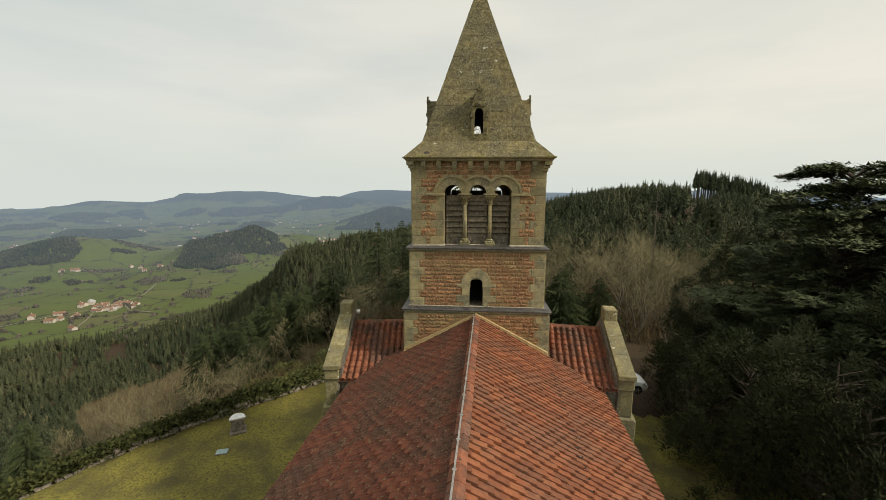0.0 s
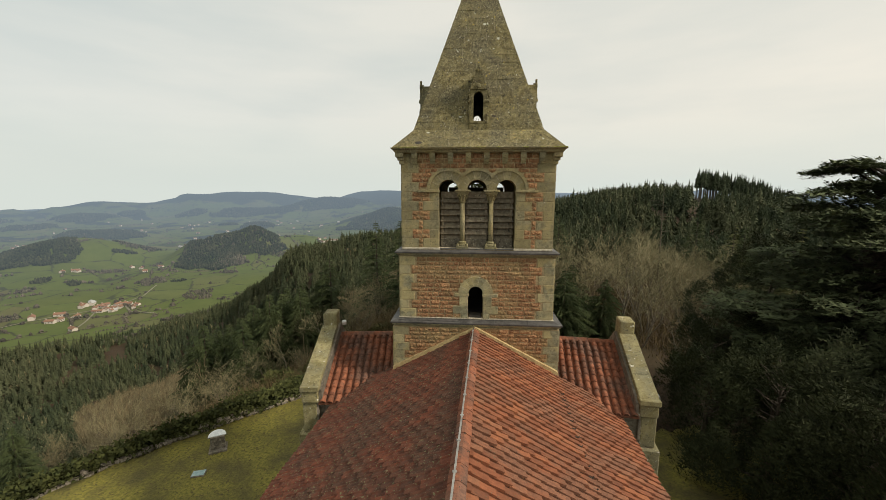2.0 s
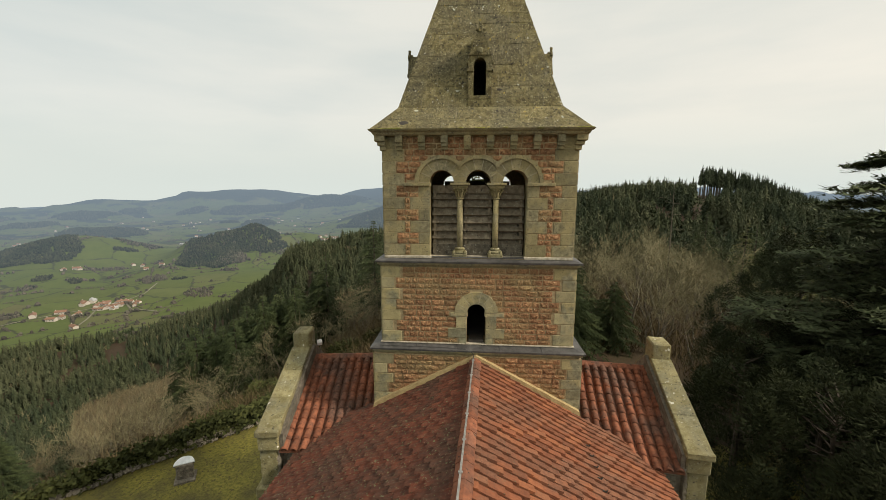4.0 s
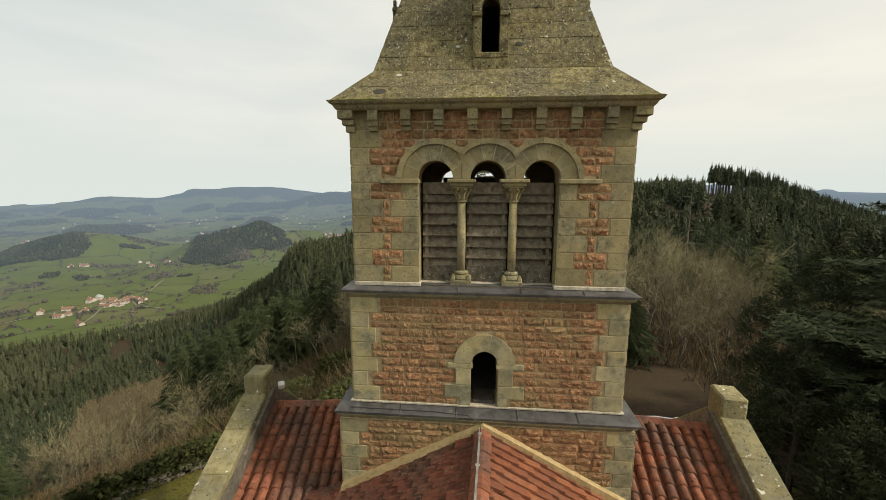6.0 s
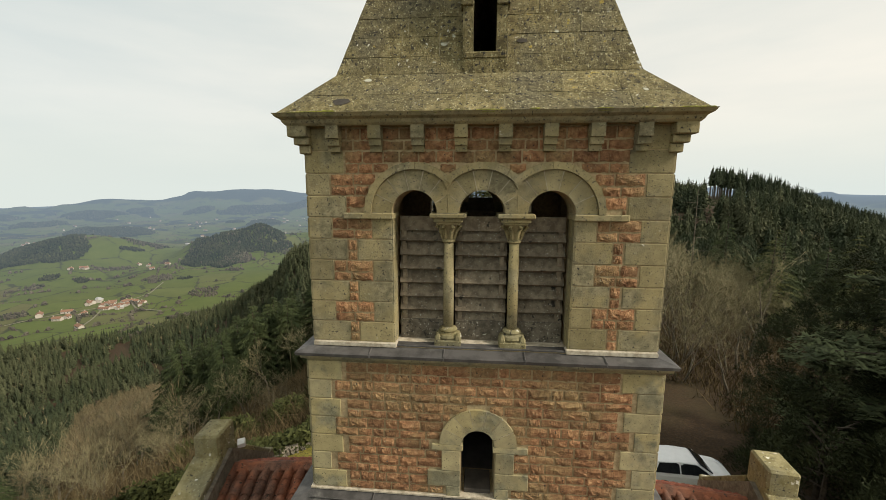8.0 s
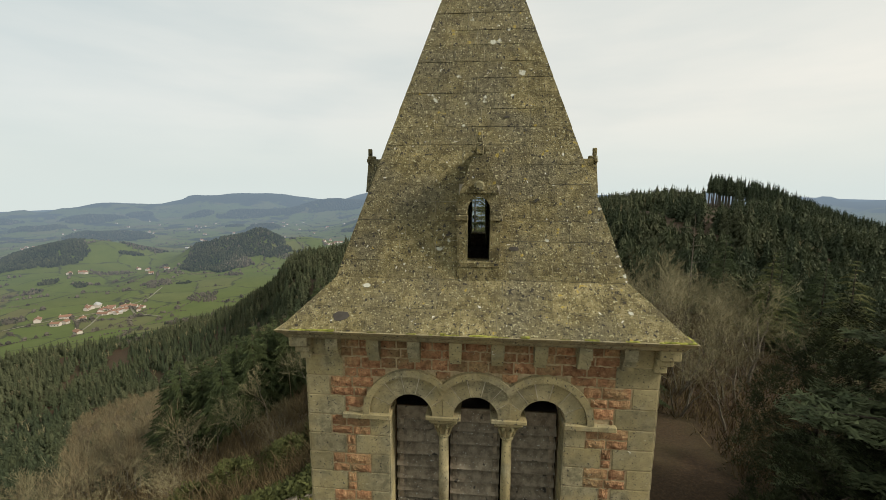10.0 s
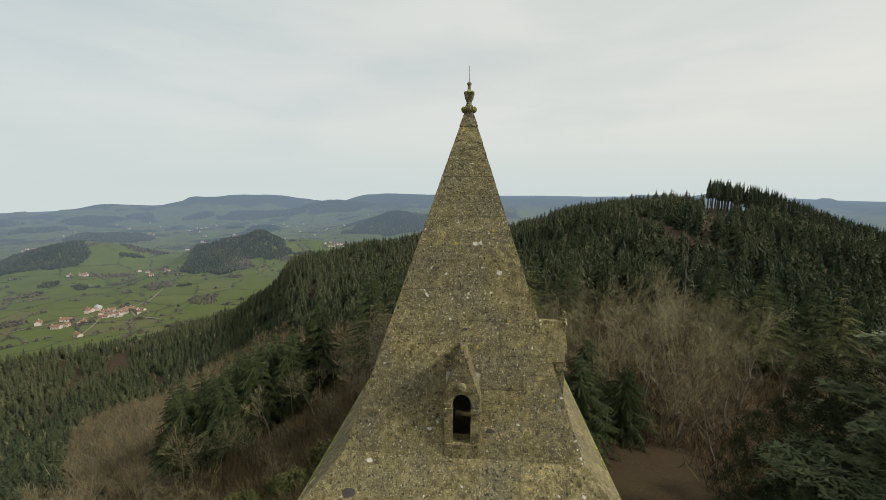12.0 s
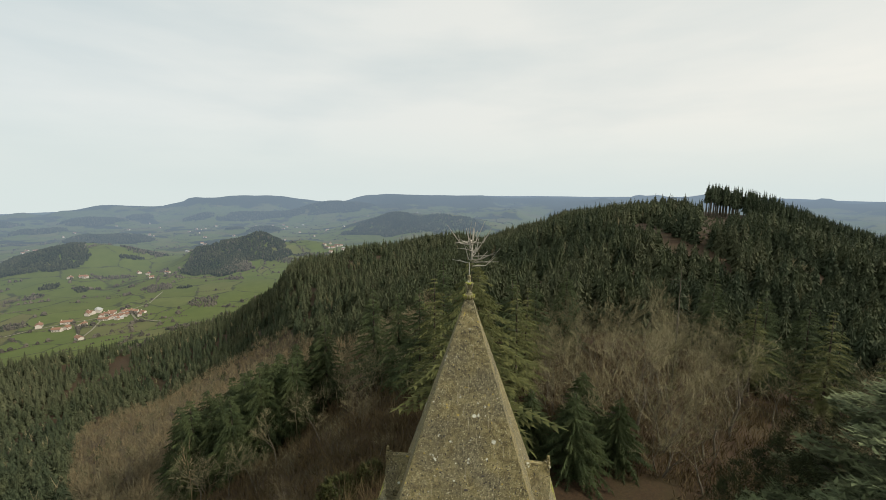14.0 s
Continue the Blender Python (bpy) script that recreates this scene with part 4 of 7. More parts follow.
def spire_slabs(q):
    """Corner quadruples, course by course."""
    zs = [EAVE_Z, EAVE_Z + 0.28, KINK_Z]
    while zs[-1] < TIP_Z - 0.5:
        zs.append(zs[-1] + q.uniform(0.24, 0.31))
    zs[-1] = TIP_Z - 0.24
    out = []
    for k, (a, b) in enumerate(zip(zs, zs[1:])):
        ha, hb = spire_half(a), spire_half(b)
        inner = [e for _, e in split_row(-ha, ha, q, 0.42, 0.95)][:-1]
        cuts = [-1.0] + [max(-0.98, min(0.98, e / ha)) for e in inner] + [1.0]
        for c0, c1 in zip(cuts, cuts[1:]):
            x0, x1 = c0 * ha, c1 * ha
            lo = [(x0, x1)]
            if a < LUC_Z1 - 0.1 and b > LUC_Z0 + 0.06:
                lo = cut(lo, -0.3, 0.3)
            for s, e in lo:
                g = 0.0025
                top0 = s if abs(c0) < 1 or s > x0 else -hb
                top1 = e if abs(c1) < 1 or e < x1 else hb
                if c0 == -1.0 and s == x0:
                    top0 = -hb
                if c1 == 1.0 and e == x1:
                    top1 = hb
                top0, top1 = max(-hb, min(hb, top0)), max(-hb, min(hb, top1))
                if top1 - top0 > 0.03:
                    out.append((s + g, e - g, top1 - g, top0 + g, a + 0.002, b - 0.002))
    return out


for s in spire_slabs(random.Random(21)):
    part("stone_slab", slab_mesh(bmesh.new(), *s, 0.003 + 0.004 * rng.random()), M_SPIRE, spire)
for turn in (90, 180, 270):
    bm = bmesh.new()
    for s in spire_slabs(random.Random(turn)):
        slab_mesh(bm, *s, 0.003 + 0.004 * rng.random())
    j = tagged(part("stone_slabs", bm, M_SPIRE_JOINED, spire), kind="stuff")
    j.rotation_euler.z = radians(turn)

part("cap_stone", ring_levels(bmesh.new(), [(spire_half(TIP_Z - 0.26) + 0.014, TIP_Z - 0.26), (0.09, TIP_Z + 0.01)]), M_SPIRE, spire)


def lucarne(turn):
    """A narrow gabled dormer of stone with an arched light."""
    yf = -2.08
    top, eave = ZT + 5.52, ZT + 4.72
    zs = LUC_Z0

    def hole(x):
        if abs(x) < 0.155:
            return (zs + 0.05, ZT + 4.67 + 1.15 * math.sqrt(0.155 ** 2 - x * x))
        return None
    bm = wall_slab(bmesh.new(), -0.268, 0.268, ZT + 3.66, ZT + 4.895, yf, yf + 0.16, hole, [0.155 * math.cos(math.pi * k / 10) for k in range(11)])
    for s in (-1, 1):
        xa, xb = sorted((s * 0.17, s * 0.298))
        box(bm, (xa, yf + 0.005, ZT + 3.7), (xb, yf + 1.1, eave))
    body = part("lucarne", bm, M_SPIRE, spire, "small gabled stone lucarne with an arched opening")
    bm = prism(bmesh.new(), [(-0.272, ZT + 4.9), (0.272, ZT + 4.9), (0.05, top), (-0.05, top)], yf - 0.03, yf + 0.16)
    prism(bm, [(-0.33, eave), (-0.2, eave), (0, top - 0.3), (0.2, eave), (0.33, eave), (0.055, top + 0.005), (-0.055, top + 0.005)], yf + 0.005, yf + 1.15)
    part("gable_roof", bm, M_SPIRE, body)
    bm = box(bmesh.new(), (-0.05, yf - 0.05, top - 0.1), (0.05, yf + 0.1, top + 0.06), 0.01)
    box(bm, (-0.035, yf - 0.04, top + 0.06), (0.035, yf + 0.03, top + 0.2), 0.012)
    for s in (-1, 1):
        box(bm, (s * 0.09 - 0.035, yf - 0.045, top - 0.06), (s * 0.09 + 0.035, yf + 0.02, top + 0.0), 0.01)
    part("gable_finial", bm, M_SPIRE, body)
    part("boss", lathe(bmesh.new(), [(0.075, 0), (0.075, 0.03), (0.05, 0.05)], 8), M_COPING, body, "pale carved boss").matrix_basis = Matrix.Translation((0, yf - 0.03, ZT + 5.0)) @ Matrix.Rotation(radians(90), 4, "X")
    for s in (-1, 1):
        xa, xb = sorted((s * 0.15, s * 0.33))
        bm = box(bmesh.new(), (xa, yf - 0.035, ZT + 4.52), (xb, yf + 0.2, ZT + 4.6), 0.012)
        box(bm, (xa + 0.02, yf - 0.02, ZT + 4.6), (xb - 0.02, yf + 0.2, ZT + 4.68), 0.012)
        part("impost", bm, M_SPIRE, body)
    part("sill", box(bmesh.new(), (-0.285, yf - 0.012, zs - 0.04), (0.285, yf + 0.3, zs + 0.045), 0.012), M_SPIRE, body)
    for o in (body, *body.children):
        if o is body:
            o.rotation_euler.z = turn


for k in range(4):
    lucarne(k * math.pi / 2)
# thin dark patches on the slabs, painting the shade of small hollows
for hx, hz, hw in ((-1.86, ZT + 3.24, 0.13), (0.5, ZT + 4.12, 0.08), (0.4, ZT + 6.05, 0.05), (0.02, ZT + 5.75, 0.05), (-0.45, ZT + 4.3, 0.035), (-0.5, ZT + 4.42, 0.035)):
    ol = [(hx + hw * (0.75 + 0.3 * rng.random()) * math.cos(t * math.tau / 9), hz + hw * 0.42 * (0.75 + 0.4 * rng.random()) * math.sin(t * math.tau / 9)) for t in range(9)]
    bm = bmesh.new()
    bm.faces.new([bm.verts.new((x, -spire_half(z) - 0.014, z)) for x, z in ol])
    ex = bmesh.ops.extrude_face_region(bm, geom=bm.faces[:])
    for v in ex["geom"]:
        if isinstance(v, bmesh.types.BMVert):
            v.co.y += 0.03
    part("chipped_hollow", bm, M_DARK, spire, "dark patch painted as the shade of a hollow")

# yellow-green moss along the drip edge
M_MOSS = surface("yellow_green_moss", [(0.3, (0.108, 0.115, 0.019)), (0.7, (0.324, 0.326, 0.058))], 14, [(0.3, (0.065, 0.063, 0.019)), (0.7, (0.130, 0.115, 0.039))], 2.2, (0.48, 0.6), bump=0.9, bump_scale=60, bump_dist=0.02)
for turn in (0, 90, 180, 270):
    mq, bm = random.Random(turn), bmesh.new()
    x = -EAVE_H
    while x < EAVE_H - 0.05:
        L = mq.uniform(0.05, 0.2)
        if mq.random() < 0.6:
            box(bm, (x, -EAVE_H - 0.012 - 0.006 * mq.random(), EAVE_Z - 0.012), (min(x + L, EAVE_H), -EAVE_H + 0.03, EAVE_Z + mq.uniform(0.014, 0.04)), 0.006)
        x += L
    tagged(part("moss_edge", bm, M_MOSS, spire, "yellow-green moss on the drip edge"), kind="stuff").rotation_euler.z = radians(turn)

# finial and lightning rod
bm = lathe(bmesh.new(), [(0.085, TIP_Z - 0.05), (0.088, TIP_Z + 0.005), (0.11, TIP_Z + 0.02), (0.145, TIP_Z + 0.05), (0.15, TIP_Z + 0.085), (0.12, TIP_Z + 0.12), (0.068, TIP_Z + 0.135), (0.074, TIP_Z + 0.145), (0.074, TIP_Z + 0.165), (0.056, TIP_Z + 0.18),
                         (0.05, TIP_Z + 0.26), (0.07, TIP_Z + 0.33), (0.095, TIP_Z + 0.39), (0.08, TIP_Z + 0.41), (0.045, TIP_Z + 0.42), (0.03, TIP_Z + 0.53), (0.046, TIP_Z + 0.57), (0.046, TIP_Z + 0.595), (0.015, TIP_Z + 0.61)], 14)
for k in range(4):
    a = math.pi / 4 + k * math.pi / 2
    d, c = Vector((math.cos(a), math.sin(a), 0)), Vector((0, 0, TIP_Z))
    tube(bm, [c + d * 0.045 + Vector((0, 0, 0.24)), c + d * 0.075 + Vector((0, 0, 0.32)), c + d * 0.115 + Vector((0, 0, 0.41)), c + d * 0.13 + Vector((0, 0, 0.37))], [0.025, 0.036, 0.03, 0.012], 6)
finial = part("finial", bm, M_COPING, tower, "carved stone finial with two leafy collars")
bm = bmesh.new()
for k in range(12):          # lobes of the lower collar, moss-grown above
    a = k * math.tau / 12
    lathe(bm, [(0.018, TIP_Z + 0.03), (0.034, TIP_Z + 0.075), (0.03, TIP_Z + 0.115), (0.012, TIP_Z + 0.13)], 6, (0.124 * math.cos(a), 0.124 * math.sin(a)))
part("moss_collar", bm, M_MOSS, finial, "yellow-green moss on the lobed collar")
part("moss_cap", lathe(bmesh.new(), [(0.1, TIP_Z + 0.388), (0.112, TIP_Z + 0.402), (0.09, TIP_Z + 0.422), (0.04, TIP_Z + 0.43)], 10), M_MOSS, finial, "yellow-green moss on the leafy cup")
part("lightning_rod", tube(bmesh.new(), [(0, 0, TIP_Z + 0.59), (0, 0, TIP_Z + 0.92)], [0.012, 0.008], 6), M_ZINC, tower, "thin metal lightning rod")

# ---- nave ----
nave = empty("nave", "long church nave under a weathered red clay tile roof", "nave")
RIDGE, KX, KZ, EX, EZ = Z0 - 2.57, 2.7, Z0 - 4.03, 4.5, Z0 - 4.93
Y0, Y1 = -18.5, 2.4 - HL + 0.1
bm = prism(bmesh.new(), [(-4.2, 0), (4.2, 0), (4.2, EZ - 0.1), (KX, KZ - 0.2), (0, RIDGE - 0.2), (-KX, KZ - 0.2), (-4.2, EZ - 0.1)], Y0 + 0.3, Y1)
part("nave_wall", bm, M_RUBBLE, nave)
bm = bmesh.new()
prism(bm, [(-EX, EZ - 0.12), (-KX, KZ - 0.12), (0, RIDGE - 0.12), (KX, KZ - 0.12), (EX, EZ - 0.12), (EX, EZ - 0.03), (KX, KZ - 0.03), (0, RIDGE - 0.03), (-KX, KZ - 0.03), (-EX, EZ - 0.03)], Y0, Y1)
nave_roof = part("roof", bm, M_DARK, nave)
TW, TL = 0.205, 0.30


def flat_tile(name, material, seed):
    q = random.Random(seed)
    bm = bmesh.new()
    prof = [(0.004, -0.03), (0.006, 0.034), (0.03, 0.041), (0.055, 0.016), (0.12, 0.02 + 0.006 * q.random()), (TW - 0.022, 0.008), (TW - 0.012, -0.035)]
    rows = []
    for x, lift in ((0.0, 0.0), (TL * 0.6, 0.012), (TL + 0.03, 0.03)):
        rows.append([bm.verts.new((x + (q.uniform(-0.006, 0.006) if x > 0.25 else 0), y, z + lift)) for y, z in prof])
    for a, b in zip(rows, rows[1:]):
        for i in range(len(prof) - 1):
            bm.faces.new((a[i], b[i], b[i + 1], a[i + 1]))
    bm.faces.new(rows[-1])
    bmesh.ops.recalc_face_normals(bm, faces=bm.faces[:])
    return mesh_of(bm, name, material)


# plain set east, lichened set darkened with slope shade west
TILES = {1: [flat_tile("roof_tile", M_TILE, 60 + i) for i in range(5)], -1: [flat_tile("roof_tile", M_TILE_SHADED, 60 + i) for i in range(5)]}
near_tiles, far_tiles = [], {1: [], -1: []}
for side in (-1, 1):
    for (xa, za), (xb, zb) in (((0.1, RIDGE - 0.046), (KX, KZ)), ((KX, KZ), (EX + 0.05, EZ - 0.02))):
        d = Vector((side * (xb - xa), 0, zb - za))
        length = d.length
        d.normalize()
        across = Vector((0, side * 1.0, 0))
        up = d.cross(across)
        cols = int((Y1 - Y0 - 0.1) / TW)
        for c in range(cols):
            y = Y1 - 0.05 - c * TW if side < 0 else Y1 - 0.05 - (c + 1) * TW
            s = -TL * (0.5 * (c % 2) + rng.uniform(-0.07, 0.07)) - 0.05
            while s < length - 0.05:
                p = Vector((side * xa, y, za)) + d * max(0.0, s)
                p += up * (0.022 * noise.noise(Vector((p.x * 0.9, p.y * 0.5, 3.0))) + rng.uniform(0.0, 0.006))
                m = Matrix((d, across, up)).transposed().to_4x4()
                m.translation = p
                m = m @ Matrix.Rotation(radians(rng.gauss(0, 1.2)), 4, "Z") @ Matrix.Rotation(radians(rng.gauss(0, 1.3)), 4, "Y")
                if s < 0:
                    m = m @ Matrix.Diagonal(((TL + s) / TL, 1, 1, 1))
                elif s + TL > length + 0.02:
                    m = m @ Matrix.Diagonal(((length - s) / TL, 1, 1, 1))
                it = (rng.choice(TILES[side]), m)
                (near_tiles if -6.6 < y < -4.6 and xa < 1 and abs(p.x) < 1.9 else far_tiles[side]).append(it)
                s += TL
for me, m in near_tiles:
    piece("roof_tile", me, nave_roof, m)
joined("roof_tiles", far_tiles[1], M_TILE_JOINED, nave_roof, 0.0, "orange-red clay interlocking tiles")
joined("roof_tiles", far_tiles[-1], M_TILE_SHADED_JOINED, nave_roof, 0.0, "brown lichen-spotted clay interlocking tiles, slope shade in their colour")
# ridge
RT = bmesh.new()
sec = [(-0.15, -0.075), (-0.145, -0.045), (-0.03, 0.03), (0.03, 0.03), (0.145, -0.045), (0.15, -0.075)]
ra = [RT.verts.new((x, 0.0, z)) for x, z in sec]
rb = [RT.verts.new((x * 1.06, -0.43, z + 0.012)) for x, z in sec]
for i in range(5):
    RT.faces.new((ra[i], rb[i], rb[i + 1], ra[i + 1]))
RT.faces.new(rb)
RT.faces.new(ra[::-1])
RT = mesh_of(RT, "ridge_tile", M_BARREL)
y = Y1
while y > Y0 + 0.3:
    piece("ridge_tile", RT, nave, pose(rng.uniform(-0.008, 0.008), y, RIDGE + 0.045 + rng.uniform(-0.004, 0.006), 0, rng.uniform(-1.5, 1.5), rng.uniform(-1, 1)))
    y -= 0.41
bm = bmesh.new()
box(bm, (-0.07, Y0 + 0.3, RIDGE + 0.082), (-0.035, Y1 - 0.2, RIDGE + 0.092))
part("conductor_strip", bm, M_ZINC, nave, "flat zinc lightning conductor along the ridge")
y = Y1 - 0.4
while y > Y0 + 0.5:
    part("conductor_clip", box(bmesh.new(), (-0.09, y - 0.02, RIDGE + 0.075), (-0.015, y + 0.02, RIDGE + 0.1), 0.004), M_ZINC, nave)
    y -= 0.8
# conductor on the ledge, with its bracket
bm = bmesh.new()
yl = -HL - 0.02
tube(bm, [(-0.05, yl - 0.25, RIDGE + 0.1), (-0.06, yl - 0.2, RIDGE + 0.2), (-0.1, yl - 0.1, Z0 - 2.36), (-0.3, yl - 0.02, Z0 - 2.3), (-0.9, yl + 0.02, Z0 - 2.285), (-2.5, yl + 0.03, Z0 - 2.28)], [0.009] * 6, 6)
part("conductor_cable", bm, M_LEAD, tower)
# guard hooks along the break of the eastern slope
hook = bmesh.new()
box(hook, (-0.025, -0.012, 0.03), (0.06, 0.012, 0.045))
box(hook, (0.045, -0.012, 0.045), (0.06, 0.012, 0.085))
hook = mesh_of(hook, "roof_hook", M_DARK)
y = Y1 - 1.4
while y > Y0 + 0.5:
    piece("roof_hook", hook, nave, pose(KX - 0.12, y, KZ + 0.085, 0, 28, rng.uniform(-8, 8)))
    y -= 0.34
# sandy mortar fillet where the roof meets the tower
for s in (-1, 1):
    bm = prism(bmesh.new(), [(0.0, RIDGE + 0.02), (s * KX, KZ + 0.03), (s * (HL + 0.02), KZ - 0.06), (s * (HL + 0.02), KZ + 0.06), (s * KX, KZ + 0.16), (0.0, RIDGE + 0.14)], -HL - 0.15, -HL + 0.02)
    part("mortar_fillet", bm, M_FILLET, tower, "rough sandy mortar fillet against the tower")


# ---- transepts ----
BT_P, BT_L = 0.245, 0.31


def barrel_tile():
    bm = bmesh.new()
    rows = []
    for x, r, lift in ((0.0, 0.085, 0.0), (BT_L + 0.05, 0.1, 0.035)):
        rows.append([bm.verts.new((x, r * math.cos(math.pi * k / 6), r * 1.0 * math.sin(math.pi * k / 6) + lift)) for k in range(7)])
    inner = [bm.verts.new((BT_L + 0.05, 0.08 * math.cos(math.pi * k / 6), 0.078 * math.sin(math.pi * k / 6) + 0.03)) for k in range(7)]
    for i in range(6):
        bm.faces.new((rows[0][i], rows[1][i], rows[1][i + 1], rows[0][i + 1]))
        bm.faces.new((rows[1][i], inner[i], inner[i + 1], rows[1][i + 1]))
    bmesh.ops.recalc_face_normals(bm, faces=bm.faces[:])
    return mesh_of(bm, "barrel_tile", M_BARREL, True)


BARREL = barrel_tile()
M_BARREL_JOINED = surface("clay_barrel_tiles_rear", [(0.25, (0.15, 0.05, 0.034)), (0.75, (0.32, 0.105, 0.058))], 8, vary=0.3, island=True, bump=0.4, bump_scale=50)
TR_Y, TR_Z, TE_Y, TE_Z = 2.6, 8.40, -0.64, 7.32


def transept(s):
    t = empty("transept", "small transept with red barrel tile roof and a stone coped gable", "transept", "transepts of the church")
    xa, xb, xc = 2.3, 5.42, 5.88
    back, bz = 4.6, TE_Z - 0.35          # the rear slope is shorter and steeper
    wall = bmesh.new()
    pts = [(TE_Y + 0.22, 0), (TE_Y + 0.22, TE_Z - 0.12), (TR_Y, TR_Z - 0.14), (back - 0.22, bz - 0.12), (back - 0.22, 0)]
    prism(wall, pts, xa, xb)
    for v in wall.verts:
        v.co = Vector((s * v.co.y, v.co.x, v.co.z))
    bmesh.ops.recalc_face_normals(wall, faces=wall.faces[:])
    part("transept_wall", wall, M_RUBBLE, t)
    gab = bmesh.new()
    rise = (TR_Z - TE_Z) / (TR_Y - TE_Y)
    pts = [(TE_Y + 0.05, 0), (TE_Y + 0.05, TE_Z + 0.3), (TR_Y, TR_Z + 0.36), (back - 0.05, bz + 0.12), (back - 0.05, 0)]
    prism(gab, pts, xb, xc)
    for v in gab.verts:
        v.co = Vector((s * v.co.y, v.co.x, v.co.z))
    bmesh.ops.recalc_face_normals(gab, faces=gab.faces[:])
    gable = part("gable_wall", gab, M_RUBBLE, t)
    # rubble facing
    q, items = random.Random(31 + s), []
    z = TE_Z - 3.0
    while z < TE_Z - 0.2:
        h = q.uniform(0.13, 0.22)
        for a, b in split_row(2.8, xb - 0.1, q, 0.2, 0.5):
            items.append((ROCK[q.randrange(7)], place(*sorted((s * a, s * b)), z, z + h, TE_Y + 0.22, 0.035)))
        for a, b in split_row(xb, xc, q, 0.25, 0.4):
            items.append((ROCK[q.randrange(7)], place(*sorted((s * a, s * b)), z, z + h, TE_Y + 0.05, 0.035)))
        z += h
    joined("rubble_stones", items, M_RUBBLE_JOINED, t, 0.0)
    # coping slabs, apex block, kneelers
    for d in (-1, 1):
        n, foot = (3, TE_Z) if d < 0 else (2, bz - 0.2)
        rise = (TR_Z - foot) / abs(TR_Y - (TE_Y if d < 0 else back))
        y_lo, y_hi = (TE_Y - 0.02, TR_Y - 0.3) if d < 0 else (back + 0.02, TR_Y + 0.3)
        for k in range(n):
            ya, yb = y_lo + (y_hi - y_lo) * k / n, y_lo + (y_hi - y_lo) * (k + 1) / n - 0.008 * (1 if d < 0 else -1)
            za, zb = (foot + 0.60 + abs(v - y_lo) * rise for v in (ya, yb))
            bm = bmesh.new()
            o = [(ya, za - 0.2), (yb, zb - 0.2), (yb, zb), (ya, za)]
            prism(bm, o, xb - 0.04, xc + 0.07)
            for v in bm.verts:
                v.co = Vector((s * v.co.y, v.co.x, v.co.z))
            bmesh.ops.recalc_face_normals(bm, faces=bm.faces[:])
            bmesh.ops.bevel(bm, geom=bm.edges[:], offset=0.02, segments=1, affect="EDGES")
            part("coping_stone", bm, M_COPING, t, "mossy sloping coping stone")
        ya, yb = sorted((y_lo - 0.1 * (1 if d < 0 else -1), y_lo + 0.2 * (1 if d < 0 else -1)))
        x0, x1 = sorted((s * (xb - 0.06), s * (xc + 0.09)))
        part("kneeler", box(bmesh.new(), (x0, ya, foot + 0.42), (x1, yb, foot + 0.6), 0.025), M_COPING, t)
        x0, x1 = sorted((s * (xb - 0.02), s * (xc + 0.05)))
        part("kneeler_corbel", box(bmesh.new(), (x0, ya + 0.06, foot + 0.02), (x1, yb, foot + 0.417), 0.03), M_COPING, t)
    x0, x1 = sorted((s * (xb - 0.03), s * (xc + 0.03)))
    part("apex_block", box(bmesh.new(), (x0, TR_Y - 0.36, TR_Z + 0.3), (x1, TR_Y + 0.3, 9.36), 0.04), M_COPING, t, "square lichened stone block on the gable top")
    # stepped corner pier below the gable foot
    for z0, z1, o in ((0, TE_Z - 1.0, 0.16), (TE_Z - 1.0, TE_Z + 0.015, 0.04)):
        x0, x1 = sorted((s * (xb + 0.05), s * (xc + o)))
        part("corner_pier", box(bmesh.new(), (x0, TE_Y + 0.05 - o, z0), (x1, TE_Y + 0.6, z1), 0.03), M_COPING, t)
    # pebbly mortar fillet between coping and tiles
    for d in (-1, 1):
        ya, za = (TE_Y, TE_Z) if d < 0 else (back, bz - 0.15)
        bm = prism(bmesh.new(), [(ya, za + 0.02), (TR_Y, TR_Z + 0.02), (TR_Y, TR_Z + 0.45), (ya, za + 0.45)], xb - 0.12, xb - 0.03)
        for v in bm.verts:
            v.co = Vector((s * v.co.y, v.co.x, v.co.z))
        bmesh.ops.recalc_face_normals(bm, faces=bm.faces[:])
        part("mortar_fillet", bm, M_RUBBLE, t, "rough pebbly mortar fillet")
    # roof: boards, pan and cover tiles
    bm = bmesh.new()
    prism(bm, [(TE_Y, TE_Z - 0.08), (TR_Y, TR_Z - 0.08), (back, bz - 0.08), (back, bz - 0.02), (TR_Y, TR_Z - 0.02), (TE_Y, TE_Z - 0.02)], xa, xb)
    for v in bm.verts:
        v.co = Vector((s * v.co.y, v.co.x, v.co.z))
    bmesh.ops.recalc_face_normals(bm, faces=bm.faces[:])
    roof = part("roof", bm, M_BARREL, t)
    rear = []
